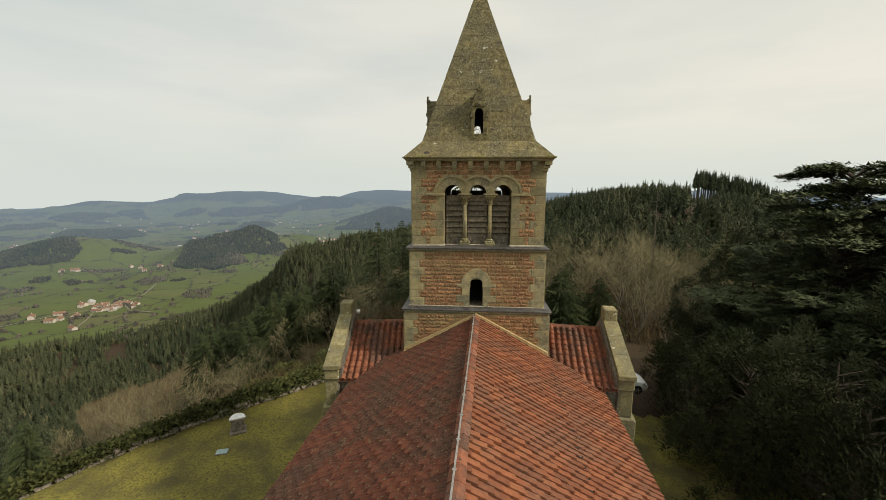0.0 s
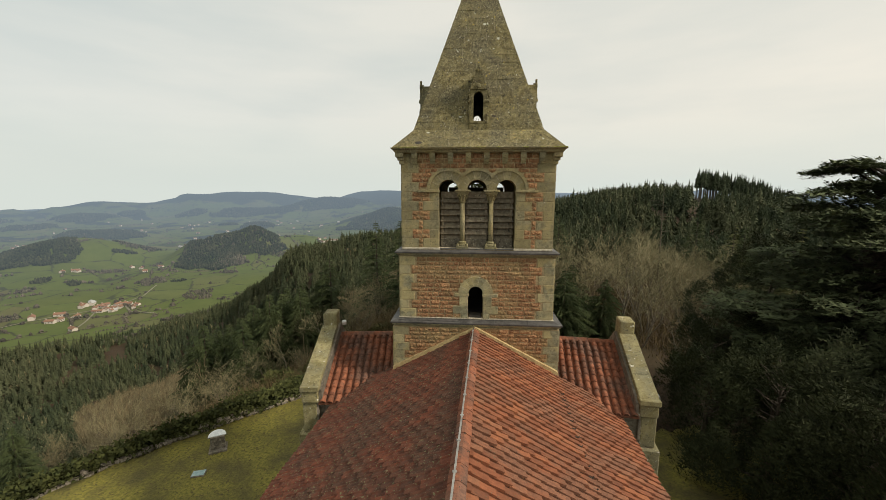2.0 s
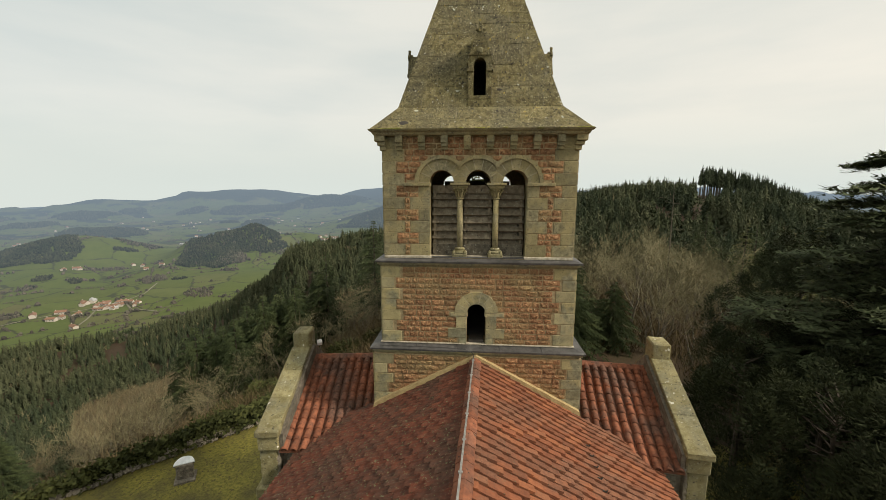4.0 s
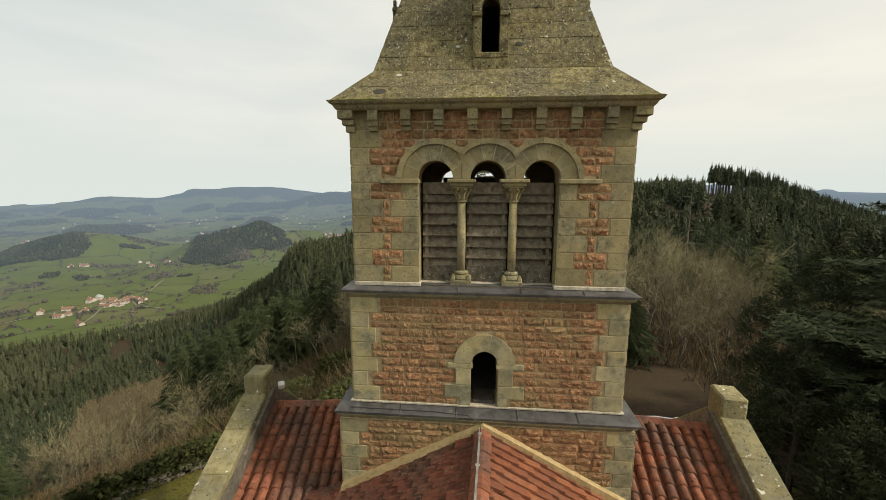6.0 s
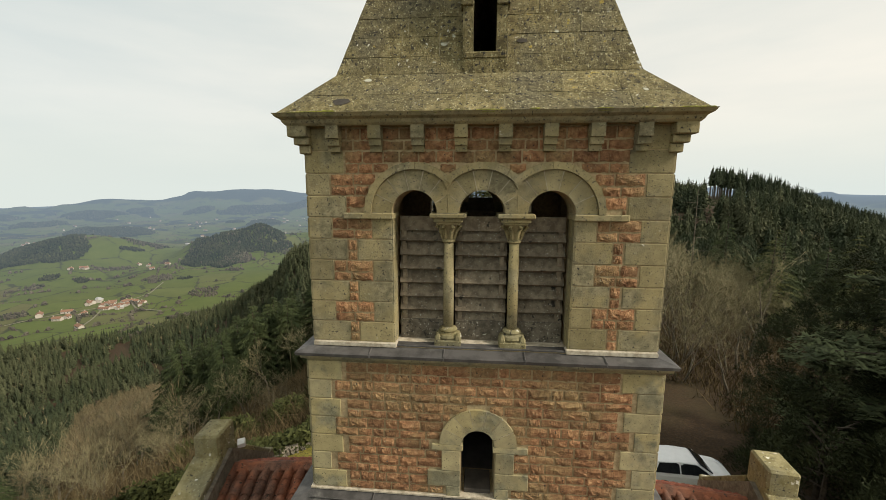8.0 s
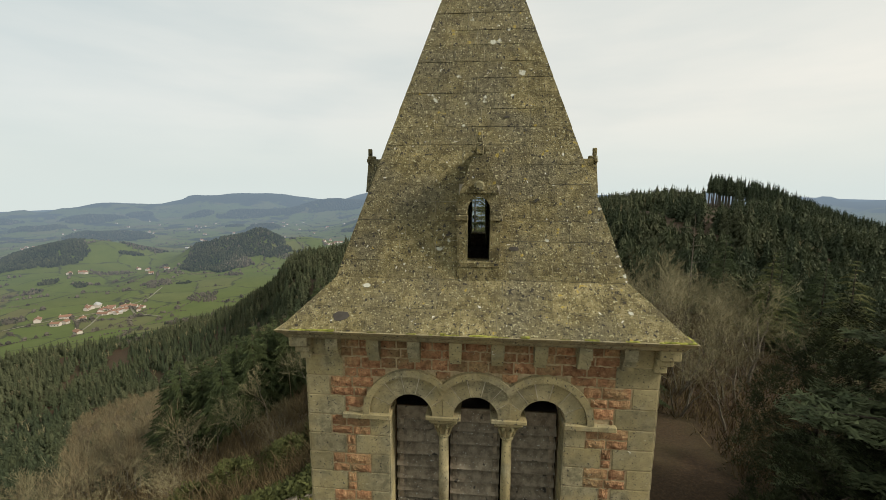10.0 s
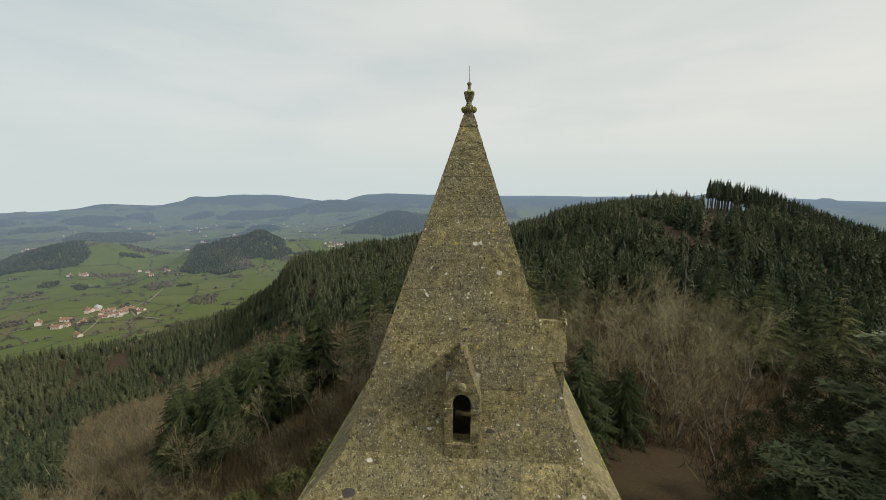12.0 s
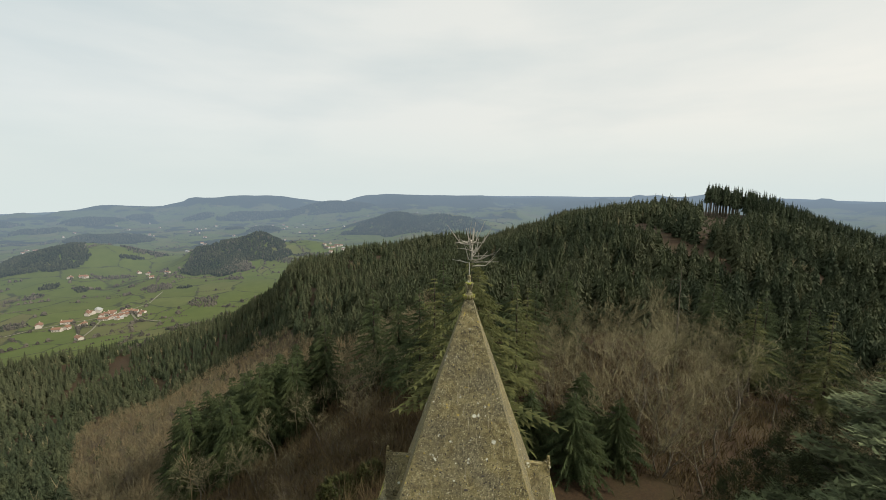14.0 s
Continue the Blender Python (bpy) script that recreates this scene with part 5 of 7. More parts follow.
    for d in (-1, 1):
        y_e, z_e = (TE_Y, TE_Z) if d < 0 else (back, bz)
        down = Vector((0, y_e - TR_Y, z_e - TR_Z))
        L = down.length
        down.normalize()
        across = Vector((-d, 0, 0))
        up = down.cross(across)
        if up.z < 0:
            across, up = -across, -up
        n = int((xb - xa - 0.1) / BT_P)
        for c in range(n):
            x = xb - 0.13 - c * BT_P
            k = 0
            while k * BT_L < L - 0.1:
                m = Matrix((down, across, up)).transposed().to_4x4()
                m.translation = Vector((s * x, TR_Y, TR_Z - 0.005)) + down * (k * BT_L + rng.uniform(-0.015, 0.015))
                m = m @ Matrix.Rotation(radians(rng.gauss(0, 1.2)), 4, "Z")
                if d < 0:
                    piece("barrel_tile", BARREL, roof, m)
                else:
                    rear.append((BARREL, m))
                k += 1
    joined("barrel_tiles", rear, M_BARREL_JOINED, roof, 0.0)
    x = xa
    while x < xb - 0.1:
        piece("ridge_tile", RT, roof, pose(s * x, TR_Y, TR_Z + 0.055, 0, 0, 90 * s))
        x += 0.41
    return t


transepts = [transept(1), transept(-1)]

# choir behind the tower
choir = empty("choir", "low church choir behind the tower with a tiled roof", "choir")
part("choir_wall", prism(bmesh.new(), [(-2.4, 0), (2.4, 0), (2.4, 6.6), (0, 8.2), (-2.4, 6.6)], 2.4 + HL + 0.01, 9.5), M_RUBBLE, choir)
part("choir_roof", prism(bmesh.new(), [(-2.65, 6.5), (0, 8.25), (2.65, 6.5), (2.65, 6.6), (0, 8.37), (-2.65, 6.6)], 2.4 + HL + 0.012, 9.7), M_TILE, choir)


for ob in (tower, choir):
    ob.matrix_basis = CHURCH @ Matrix.Translation(ob.location)
for ob, skew in zip(transepts, (-7.0, 7.0)):          # the gables splay slightly outwards to the north
    ob.matrix_basis = CHURCH @ Matrix.Translation((0, TR_Y, 0)) @ Matrix.Rotation(radians(skew), 4, "Z") @ Matrix.Translation((0, -TR_Y, 0))
nave.matrix_basis = NAVE


# ---- vegetation ----
def foliage(name, dark, light, scale=0.6, hazy=False, vary=0.35, rough=0.85):
    m = bpy.data.materials.new(name)
    m.use_nodes = True
    nt = m.node_tree
    bsdf = nt.nodes["Principled BSDF"]
    bsdf.inputs["Roughness"].default_value = rough
    bsdf.inputs["Specular IOR Level"].default_value = 0.15
    geo = nt.nodes.new("ShaderNodeNewGeometry")
    col = ramp_node(nt, [(0.25, dark), (0.75, light)], noise_node(nt, geo.outputs["Position"], scale, 4, 0.6))
    hsv = nt.nodes.new("ShaderNodeHueSaturation")
    nt.links.new(step_node(nt, geo.outputs["Random Per Island"], 0, 1, 1 - vary, 1 + vary), hsv.inputs["Value"])
    nt.links.new(col, hsv.inputs["Color"])
    nt.links.new(hsv.outputs[0], bsdf.inputs["Base Color"])
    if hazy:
        # distance haze laid over the colour as emission
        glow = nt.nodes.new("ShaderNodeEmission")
        glow.inputs[0].default_value = HAZE_GLOW
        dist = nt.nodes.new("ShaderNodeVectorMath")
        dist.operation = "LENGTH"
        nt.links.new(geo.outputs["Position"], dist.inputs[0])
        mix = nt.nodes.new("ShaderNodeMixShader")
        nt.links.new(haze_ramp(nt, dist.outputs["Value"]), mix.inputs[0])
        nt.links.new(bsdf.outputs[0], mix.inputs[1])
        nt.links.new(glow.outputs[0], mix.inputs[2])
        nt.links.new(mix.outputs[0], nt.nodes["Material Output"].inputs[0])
    return m


M_SPRUCE = foliage("dark_spruce_needles", (0.026, 0.040, 0.017), (0.063, 0.076, 0.028), 0.5)
M_SPRUCE_FAR = foliage("spruce_forest_needles", (0.037, 0.048, 0.025), (0.074, 0.083, 0.040), 0.06, vary=0.2)
M_SPRUCE_DARK = foliage("dark_spruce_forest_needles", (0.028, 0.040, 0.022), (0.055, 0.066, 0.033), 0.06, vary=0.2)
M_FIR_LIGHT = foliage("grey_green_fir_forest_needles", (0.044, 0.053, 0.028), (0.085, 0.090, 0.046), 0.06, vary=0.2)
M_LARCH = foliage("yellowish_douglas_needles", (0.050, 0.060, 0.020), (0.105, 0.105, 0.035), 0.5)
M_CEDAR = foliage("blue_green_cedar_needles", (0.057, 0.075, 0.038), (0.135, 0.153, 0.072), 0.7)
M_YEW = foliage("blackish_evergreen_leaves", (0.014, 0.020, 0.008), (0.038, 0.044, 0.017), 0.8)
M_TWIG = foliage("grey_brown_bare_twigs", (0.141, 0.123, 0.066), (0.247, 0.219, 0.125), 0.3, vary=0.3)
M_TWIG_RED = foliage("russet_bare_twigs", (0.089, 0.074, 0.041), (0.164, 0.144, 0.083), 0.3, vary=0.3)
M_THICKET = foliage("olive_brown_thicket_twigs", (0.093, 0.074, 0.040), (0.195, 0.152, 0.085), 0.12, vary=0.35)
M_BARK = surface("grey_bark", [(0.3, (0.07, 0.058, 0.042)), (0.7, (0.17, 0.145, 0.105))], 5, spots=[((0.10, 0.12, 0.045), 7, 0.62)], bump=0.8, bump_scale=20, bump_dist=0.02)
M_BARK_DARK = surface("dark_conifer_bark", [(0.3, (0.035, 0.027, 0.02)), (0.7, (0.085, 0.066, 0.048))], 5, bump=0.8, bump_scale=20, bump_dist=0.02)
M_DEADWOOD = surface("bleached_dead_wood", [(0.3, (0.24, 0.22, 0.18)), (0.7, (0.42, 0.39, 0.33))], 6, bump=0.5, bump_scale=20, bump_dist=0.01)
M_IVY = foliage("ivy_and_bramble_leaves", (0.030, 0.038, 0.013), (0.088, 0.094, 0.030), 0.8)
M_BRACKEN = foliage("dead_bracken_and_bramble", (0.055, 0.040, 0.020), (0.132, 0.099, 0.048), 0.5)
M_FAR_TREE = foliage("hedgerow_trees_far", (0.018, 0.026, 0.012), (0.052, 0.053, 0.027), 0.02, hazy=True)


class Soup:
    """Vertices and faces gathered into one mesh."""

    def __init__(self):
        self.v, self.f = [], []

    def tri(self, a, b, c):
        n = len(self.v)
        self.v += [tuple(a), tuple(b), tuple(c)]
        self.f.append((n, n + 1, n + 2))

    def quad(self, a, b, c, d):
        n = len(self.v)
        self.v += [tuple(a), tuple(b), tuple(c), tuple(d)]
        self.f.append((n, n + 1, n + 2, n + 3))

    def tube(self, pts, radii, sides=3):
        n0 = len(self.v)
        for i, p in enumerate(pts):
            d = (pts[min(i + 1, len(pts) - 1)] - pts[max(i - 1, 0)]).normalized()
            a = d.orthogonal().normalized()
            b = d.cross(a)
            for k in range(sides):
                w = k * math.tau / sides
                self.v.append(tuple(p + (a * math.cos(w) + b * math.sin(w)) * radii[i]))
        for i in range(len(pts) - 1):
            for k in range(sides):
                k2 = (k + 1) % sides
                self.f.append((n0 + i * sides + k, n0 + i * sides + k2, n0 + (i + 1) * sides + k2, n0 + (i + 1) * sides + k))

    def mesh(self, name, material, smooth=False):
        me = bpy.data.meshes.new(name)
        me.from_pydata(self.v, [], self.f)
        me.materials.append(material)
        if smooth:
            me.polygons.foreach_set("use_smooth", [True] * len(me.polygons))
        return me


def tree_thing(name, label, category, group, pieces, at, turn=0.0, scale=1.0):
    t = empty(name, label, category, group)
    for pn, me in pieces:
        ob = new(pn, me)
        ob.parent = t
    t.matrix_basis = Matrix.Translation(at) @ Matrix.Rotation(turn, 4, "Z") @ Matrix.Diagonal((scale, scale, scale, 1))
    return t


def copy_tree(t, at, turn, scale):
    c = copy_thing(t, Matrix.Translation(at) @ Matrix.Rotation(turn, 4, "Z"))
    c.scale = (scale, scale, scale)
    return c


def rand_dir(q):
    a = q.uniform(0, math.tau)
    return Vector((math.cos(a), math.sin(a), 0))


def bare_tree(seed, h=11.0, spread=1.0, stems=1, density=3, fuzz=4):
    """Winter tree: the trunk with its limbs, and the crown of twigs."""
    q = random.Random(seed)
    wood, twigs = Soup(), Soup()

    def grow(p, d, length, rad, level):
        pts, radii = [p], [rad]
        n = 3
        for k in range(n):
            d = (d + Vector((q.gauss(0, 0.13), q.gauss(0, 0.13), q.gauss(0.05, 0.08)))).normalized()
            p = p + d * length / n
            pts.append(p)
            radii.append(rad * (1 - 0.42 * (k + 1) / n))
        if level >= 4:
            g = d.orthogonal().normalized() * max(0.011, rad)
            twigs.tri(pts[0] - g, pts[0] + g, pts[-1])
            for _ in range(fuzz):
                o = pts[0].lerp(pts[-1], q.uniform(0.15, 0.9))
                e = (d + Vector((q.gauss(0, 0.5), q.gauss(0, 0.5), q.gauss(0.2, 0.35)))).normalized() * length * q.uniform(0.5, 0.95)
                g = e.orthogonal().normalized() * 0.009
                twigs.tri(o - g, o + g, o + e)
        else:
            (wood if level < 3 else twigs).tube(pts, [max(r, 0.008) for r in radii], 6 if level == 0 else 4 if level < 3 else 3)
        if level >= 5:
            return
        kids = q.choice((2, 3)) if level < 2 else density
        for k in range(kids):
            out = (d * q.uniform(0.75, 1.2) + rand_dir(q) * q.uniform(0.45, 0.85) * spread).normalized()
            grow(pts[-1] if k < 2 else pts[-2], out, length * q.uniform(0.62, 0.82), radii[-1] * q.uniform(0.55, 0.75), level + 1)
        if level in (1, 2, 3):
            out = (d * 0.7 + rand_dir(q) * 0.9).normalized()
            grow(pts[1], out, length * 0.6, radii[1] * 0.45, level + 2)

    for s in range(stems):
        lean = rand_dir(q) * (0.0 if stems == 1 else 0.28)
        grow(Vector((0, 0, -0.3)) + lean * 0.6, (Vector((0, 0, 1)) + lean).normalized(), h * 0.33, h * (0.016 if stems == 1 else 0.011), 0)
    return wood, twigs


def conifer(seed, h=16.0, r=3.2, bare=0.12, whorls=30, per=8, droop=0.28, sprays=9, ragged=0.2):
    """Spruce: trunk, and whorls of drooping boughs carrying sprays of needles."""
    q = random.Random(seed)
    wood, leaf = Soup(), Soup()
    wood.tube([Vector((0, 0, -0.4)), Vector((q.gauss(0, 0.06), q.gauss(0, 0.06), h * 0.5)), Vector((0, 0, h))], [h * 0.014, h * 0.008, 0.012], 6)
    for w in range(whorls):
        f = bare + (1 - bare) * (w + q.uniform(-0.4, 0.4)) / whorls
        z = h * min(0.985, f)
        reach = r * (1 - f) ** 0.82 * (0.55 if f < bare + 0.06 else 1.0) + 0.12
        for k in range(per if f < 0.85 else 5):
            a = q.uniform(0, math.tau)
            L = reach * q.uniform(1 - ragged * 1.6, 1 + ragged)
            d = Vector((math.cos(a), math.sin(a), 0))
            s = Vector((-d.y, d.x, 0))
            root = Vector((0, 0, z))
            tip = root + d * L + Vector((0, 0, -droop * L + 0.12 * L * q.random()))
            mid = root + d * L * 0.5 + Vector((0, 0, 0.04 * L))
            for i in range(sprays):
                t = 0.12 + 0.88 * i / sprays
                p = root.lerp(mid, t * 2) if t < 0.5 else mid.lerp(tip, t * 2 - 1)
                wd = (0.22 + 0.15 * L) * (1.1 - t * 0.75) * q.uniform(0.6, 1.25)
                ln = L / sprays * 1.5
                for side in (-1, 1):
                    e = p + s * side * wd + d * ln * 0.7 + Vector((0, 0, -0.12 - 0.16 * q.random()))
                    leaf.tri(p + d * ln * 0.15, p + d * ln * 0.62, e)
                    e = p + s * side * wd * 0.6 + d * ln * 1.5 + Vector((0, 0, -0.05 - 0.2 * q.random()))
                    leaf.tri(p + d * ln * 0.5, p + d * ln * 0.95, e)
            leaf.tri(mid + s * 0.09, mid - s * 0.09, tip + d * 0.15)
    return wood, leaf


def cedar(seed, h, R, layers=11, limbs=6):
    """Cedar: massive trunk, tiers of level limbs with flat plates of foliage, gaps between the tiers."""
    q = random.Random(seed)
    wood, leaf = Soup(), Soup()
    wood.tube([Vector((0, 0, -0.5)), Vector((0.1, 0, h * 0.35)), Vector((-0.1, 0.1, h * 0.7)), Vector((0, 0, h * 0.97))], [h * 0.038, h * 0.03, h * 0.018, 0.04], 8)
    for w in range(layers):
        f = 0.2 + 0.78 * w / (layers - 1)
        prof = (0.9 + 0.25 * math.sin(f * 3.0)) * (1 - max(0.0, f - 0.62) * 1.25)
        for k in range(limbs):
            a = q.uniform(0, math.tau)
            L = max(1.0, R * prof * q.uniform(0.6, 1.12))
            d = Vector((math.cos(a), math.sin(a), 0))
            s = Vector((-d.y, d.x, 0))
            z = h * f + q.gauss(0, 0.25)
            lift = q.uniform(0.02, 0.22)
            pts = [Vector((0, 0, z - 0.3)), Vector((0, 0, z)) + d * L * 0.4 + Vector((0, 0, lift * L)), Vector((0, 0, z)) + d * L + Vector((0, 0, lift * L * 0.9 - 0.03 * L))]
            wood.tube(pts, [0.055 + 0.012 * L, 0.04 + 0.004 * L, 0.012], 4)
            n = int(14 + L * 4.2)
            for i in range(n):
                t = 0.22 + 0.78 * (i / n) ** 0.8
                c = pts[0].lerp(pts[1], t / 0.4) if t < 0.4 else pts[1].lerp(pts[2], (t - 0.4) / 0.6)
                width = 0.35 + 0.3 * L * (1 - abs(t - 0.65)) * 0.55
                for side in (-1, 1):
                    c2 = c + s * side * q.uniform(0.1, width) + Vector((0, 0, q.gauss(-0.02, 0.11)))
                    for _ in range(11):
                        b = q.uniform(0, math.tau)
                        e = Vector((math.cos(b), math.sin(b), q.uniform(-0.2, 0.5)))
                        g = Vector((-e.y, e.x, 0)) * q.uniform(0.05, 0.11)
                        o = c2 + Vector((q.gauss(0, 0.13), q.gauss(0, 0.13), q.gauss(0, 0.04)))
                        leaf.tri(o - g, o + g, o + e * q.uniform(0.22, 0.5))
    return wood, leaf


def thick_evergreen(seed, h, R):
    """Dense dark evergreen: upright leafy tufts over a hidden frame."""
    q = random.Random(seed)
    wood, leaf = Soup(), Soup()
    wood.tube([Vector((0, 0, -0.4)), Vector((0, 0, h * 0.8))], [h * 0.025, 0.03], 6)
    lumps = [(q.uniform(0, math.tau), q.uniform(0.45, 1.0), q.uniform(0.03, 0.95)) for _ in range(34)]
    for la, lr, lz in lumps:
        z0 = h * lz
        rad = R * math.sqrt(max(0.02, 1 - lz ** 2.0)) * lr
        base = Vector((math.cos(la) * rad, math.sin(la) * rad, z0))
        tall = h * q.uniform(0.16, 0.26) * (1.2 - 0.4 * lz)
        wide = R * q.uniform(0.26, 0.4)
        for _ in range(58):          # a leader with feathery shoots round it
            f = q.random()
            d = rand_dir(q)
            c = base + d * wide * (1 - f) * q.uniform(0.5, 1.0) + Vector((0, 0, tall * (f - 0.35)))
            for _ in range(9):
                e = (d * q.uniform(0.3, 1.0) + Vector((q.gauss(0, 0.4), q.gauss(0, 0.4), q.uniform(0.0, 1.1)))).normalized()
                g = e.orthogonal().normalized() * q.uniform(0.018, 0.036)
                o = c + Vector((q.gauss(0, 0.13), q.gauss(0, 0.13), q.gauss(0, 0.13)))
                leaf.tri(o - g, o + g, o + e * q.uniform(0.12, 0.27))
    for k in range(40):
        d = rand_dir(q)
        z = h * q.uniform(0.1, 0.85)
        wood.tube([Vector((0, 0, z)), Vector((0, 0, z)) + d * R * 0.4 * math.sqrt(max(0.05, 1 - (z / h) ** 2)) + Vector((0, 0, 0.5))], [0.05, 0.015], 3)
    return wood, leaf


def on_ground(x, y, sink=0.0):
    return Vector((x, y, height(x, y) - sink))


q = random.Random(99)
# cedars east of the church
CEDARS = [(22.6, 12.4, 17.3, 7.0, 5), (25.5, 3.5, 12.5, 6.2, 6), (34, 11, 15.0, 6.5, 7)]
for x, y, h, R, sd in CEDARS:
    wood, leaf = cedar(sd, h, R, 14 if h > 15.5 else 12, 11 if h > 15.5 else 8)
    tree_thing("cedar_tree", "old blue-green cedar with level tiers of branches beside the chapel", "tree", "cedars beside the chapel",
               [("trunk", wood.mesh("trunk", M_BARK_DARK, True)), ("crown", leaf.mesh("crown", M_CEDAR))], on_ground(x, y))
# dense dark evergreens on the same side
protos = []
for i, (h, R) in enumerate(((11.0, 3.9), (9.0, 3.5), (12.0, 4.2))):
    wood, leaf = thick_evergreen(200 + i, h, R)
    protos.append([("trunk", wood.mesh("trunk", M_BARK_DARK)), ("crown", leaf.mesh("crown", M_YEW))])
spots = [(13.0, -1.2, 1), (13.1, 4.6, 1), (13.4, 10.2, 1), (12.9, -6.8, 1), (13.2, -12.0, 1), (15.5, 13.0, 1), (14.8, 7.2, 1), (14.2, 1.5, 1), (15.5, -4.0, 1), (18.5, 17.5, 0), (18.8, 4.0, 0), (17.6, -1.2, 0), (19.0, -7.0, 0), (22.5, -2.5, 2), (24.5, 3.0, 2), (25.5, 13.5, 2), (22.0, 19.0, 2),
         (27.0, -8.0, 2), (29.0, 4.0, 2), (20.5, 12.5, 0), (31.0, 19.0, 2), (16.8, -10.5, 0), (23.5, -13.5, 2)]
first = {}
for x, y, k in spots:
    at, turn, sc = on_ground(x, y), q.uniform(0, 6.28), q.uniform(0.9, 1.1)
    if k not in first:
        first[k] = tree_thing("evergreen_tree", "dense blackish evergreen tree at the lawn's shady edge", "tree", "dark evergreens beside the lawn", protos[k], at, turn, 1.0)
    else:
        copy_tree(first[k], at, turn, sc)

# spruces, nearest ones each by itself
spruce = []
for i, (h, r, m) in enumerate(((15.0, 4.0, M_SPRUCE), (18.0, 4.6, M_SPRUCE), (12.0, 3.7, M_SPRUCE), (20.0, 4.8, M_LARCH), (9.0, 4.0, M_SPRUCE))):
    wood, leaf = conifer(300 + i, h, r, bare=0.2 if i == 3 else 0.04, whorls=28 if i == 3 else 38, ragged=0.42 if i == 3 else 0.22)
    spruce.append((h, [("trunk", wood.mesh("trunk", M_BARK_DARK, True)), ("crown", leaf.mesh("crown", m))]))
SPRUCES = [(8.9, 29.5, 4, 8.6), (13.8, 32.0, 4, 7.4), (11.0, 35.5, 4, 8.6), (5.0, 32.0, 4, 7.5), (-9, 44, 0, 16), (-3, 50, 1, 18), (4, 56, 1, 18), (-14, 52, 0, 16), (-20, 58, 1, 19), (-30, 60, 1, 19), (-8, 62, 1, 19),
           (9, 66, 1, 17), (16, 74, 1, 18), (-70, 34, 2, 13), (-75, 26, 2, 14), (-82, 42, 2, 14), (46, 62, 1, 17), (51, 70, 1, 18), (56, 60, 0, 16), (44, 74, 1, 18), (60, 72, 1, 19),
           (48, 52, 3, 19), (55, 49, 3, 20), (42, 58, 3, 17), (-5.5, 34, 3, 17), (3.5, 37, 3, 18), (-1, 42, 3, 19), (5.5, 45, 3, 17)]
SPRUCES += [(-45 + 3.6 * (i + 0.5 * (j % 2)) + q.uniform(-0.7, 0.7), 57 + 3.4 * j + q.uniform(-0.7, 0.7), 2, q.uniform(13, 18)) for j in range(-3, 4) for i in range(-3, 4) if i * i + j * j < 11]
first = {}
for x, y, k, h in SPRUCES:
    at, turn, sc = on_ground(x, y, 0.2), q.uniform(0, 6.28), h / spruce[k][0]
    if k not in first:
        lab = "ragged yellow-green fir at the wood's edge" if k == 3 else "broad dark spruce beside the leaf-strewn clearing" if k == 4 else "tall dark green spruce on the wooded slope"
        first[k] = tree_thing("spruce_tree", lab, "tree", "ragged firs of the wood" if k == 3 else "spruces of the wood", spruce[k][1], at, turn, sc)
    else:
        copy_tree(first[k], at, turn, sc)
# the tall fir with a dead top straight behind the spire
FIR_X, FIR_Y = -1.2, 27.5
FIR_H = 21.6 - height(FIR_X, FIR_Y)
wood, leaf = conifer(350, FIR_H - 2.4, 7.2, bare=0.2, whorls=44, ragged=0.42)
dead = random.Random(4)
top = Soup()
top.tube([Vector((0, 0, FIR_H - 3)), Vector((0.1, 0, FIR_H))], [0.12, 0.04], 5)
for k in range(26):
    z, d = FIR_H - 3.6 + 2.6 * dead.random(), rand_dir(dead)
    L = dead.uniform(1.0, 2.6)
    p0 = Vector((0, 0, z))
    p1 = p0 + d * L * 0.5 + Vector((0, 0, 0.12))
    p2 = p0 + d * L + Vector((dead.gauss(0, 0.35), dead.gauss(0, 0.35), dead.uniform(0.0, 1.9)))
    top.tube([p0, p1, p2], [0.055, 0.042, 0.02], 3)
    top.tube([p1, p1 + (p2 - p1) * 0.5 + rand_dir(dead) * 0.4], [0.032, 0.015], 3)
tree_thing("fir_tree", "tall yellow-green fir with a dead bare top", "tree", "", [("trunk", wood.mesh("trunk", M_BARK)), ("crown", leaf.mesh("crown", M_LARCH)), ("dead_top", top.mesh("dead_top", M_DEADWOOD))], on_ground(FIR_X, FIR_Y))

# bare trees
bares = []
for i, (h, sp, st) in enumerate(((11.5, 0.75, 1), (10.0, 0.95, 1), (12.5, 0.7, 1), (9.0, 0.8, 4), (7.5, 0.9, 5))):
    wood, tw = bare_tree(400 + i, h, sp, st, 3 if st == 1 else 2)
    bares.append([("trunk", wood.mesh("trunk", M_BARK, True)), ("crown", tw.mesh("crown", M_TWIG if i != 4 else M_TWIG_RED))])
spots = []
tries = 0
while len(spots) < 66 and tries < 9000:          # the grove north-east of the chapel
    tries += 1
    x, y = q.uniform(7, 44), q.uniform(33, 74)
    az = math.degrees(math.atan2(x, y))
    if 9 < az < 37 and all((x - a) ** 2 + (y - b) ** 2 > 10.5 for a, b, *_ in spots):
        spots.append((x, y, q.choice((0, 1, 1, 2, 3, 3)), q.uniform(0.68, 1.2)))
tries = 0
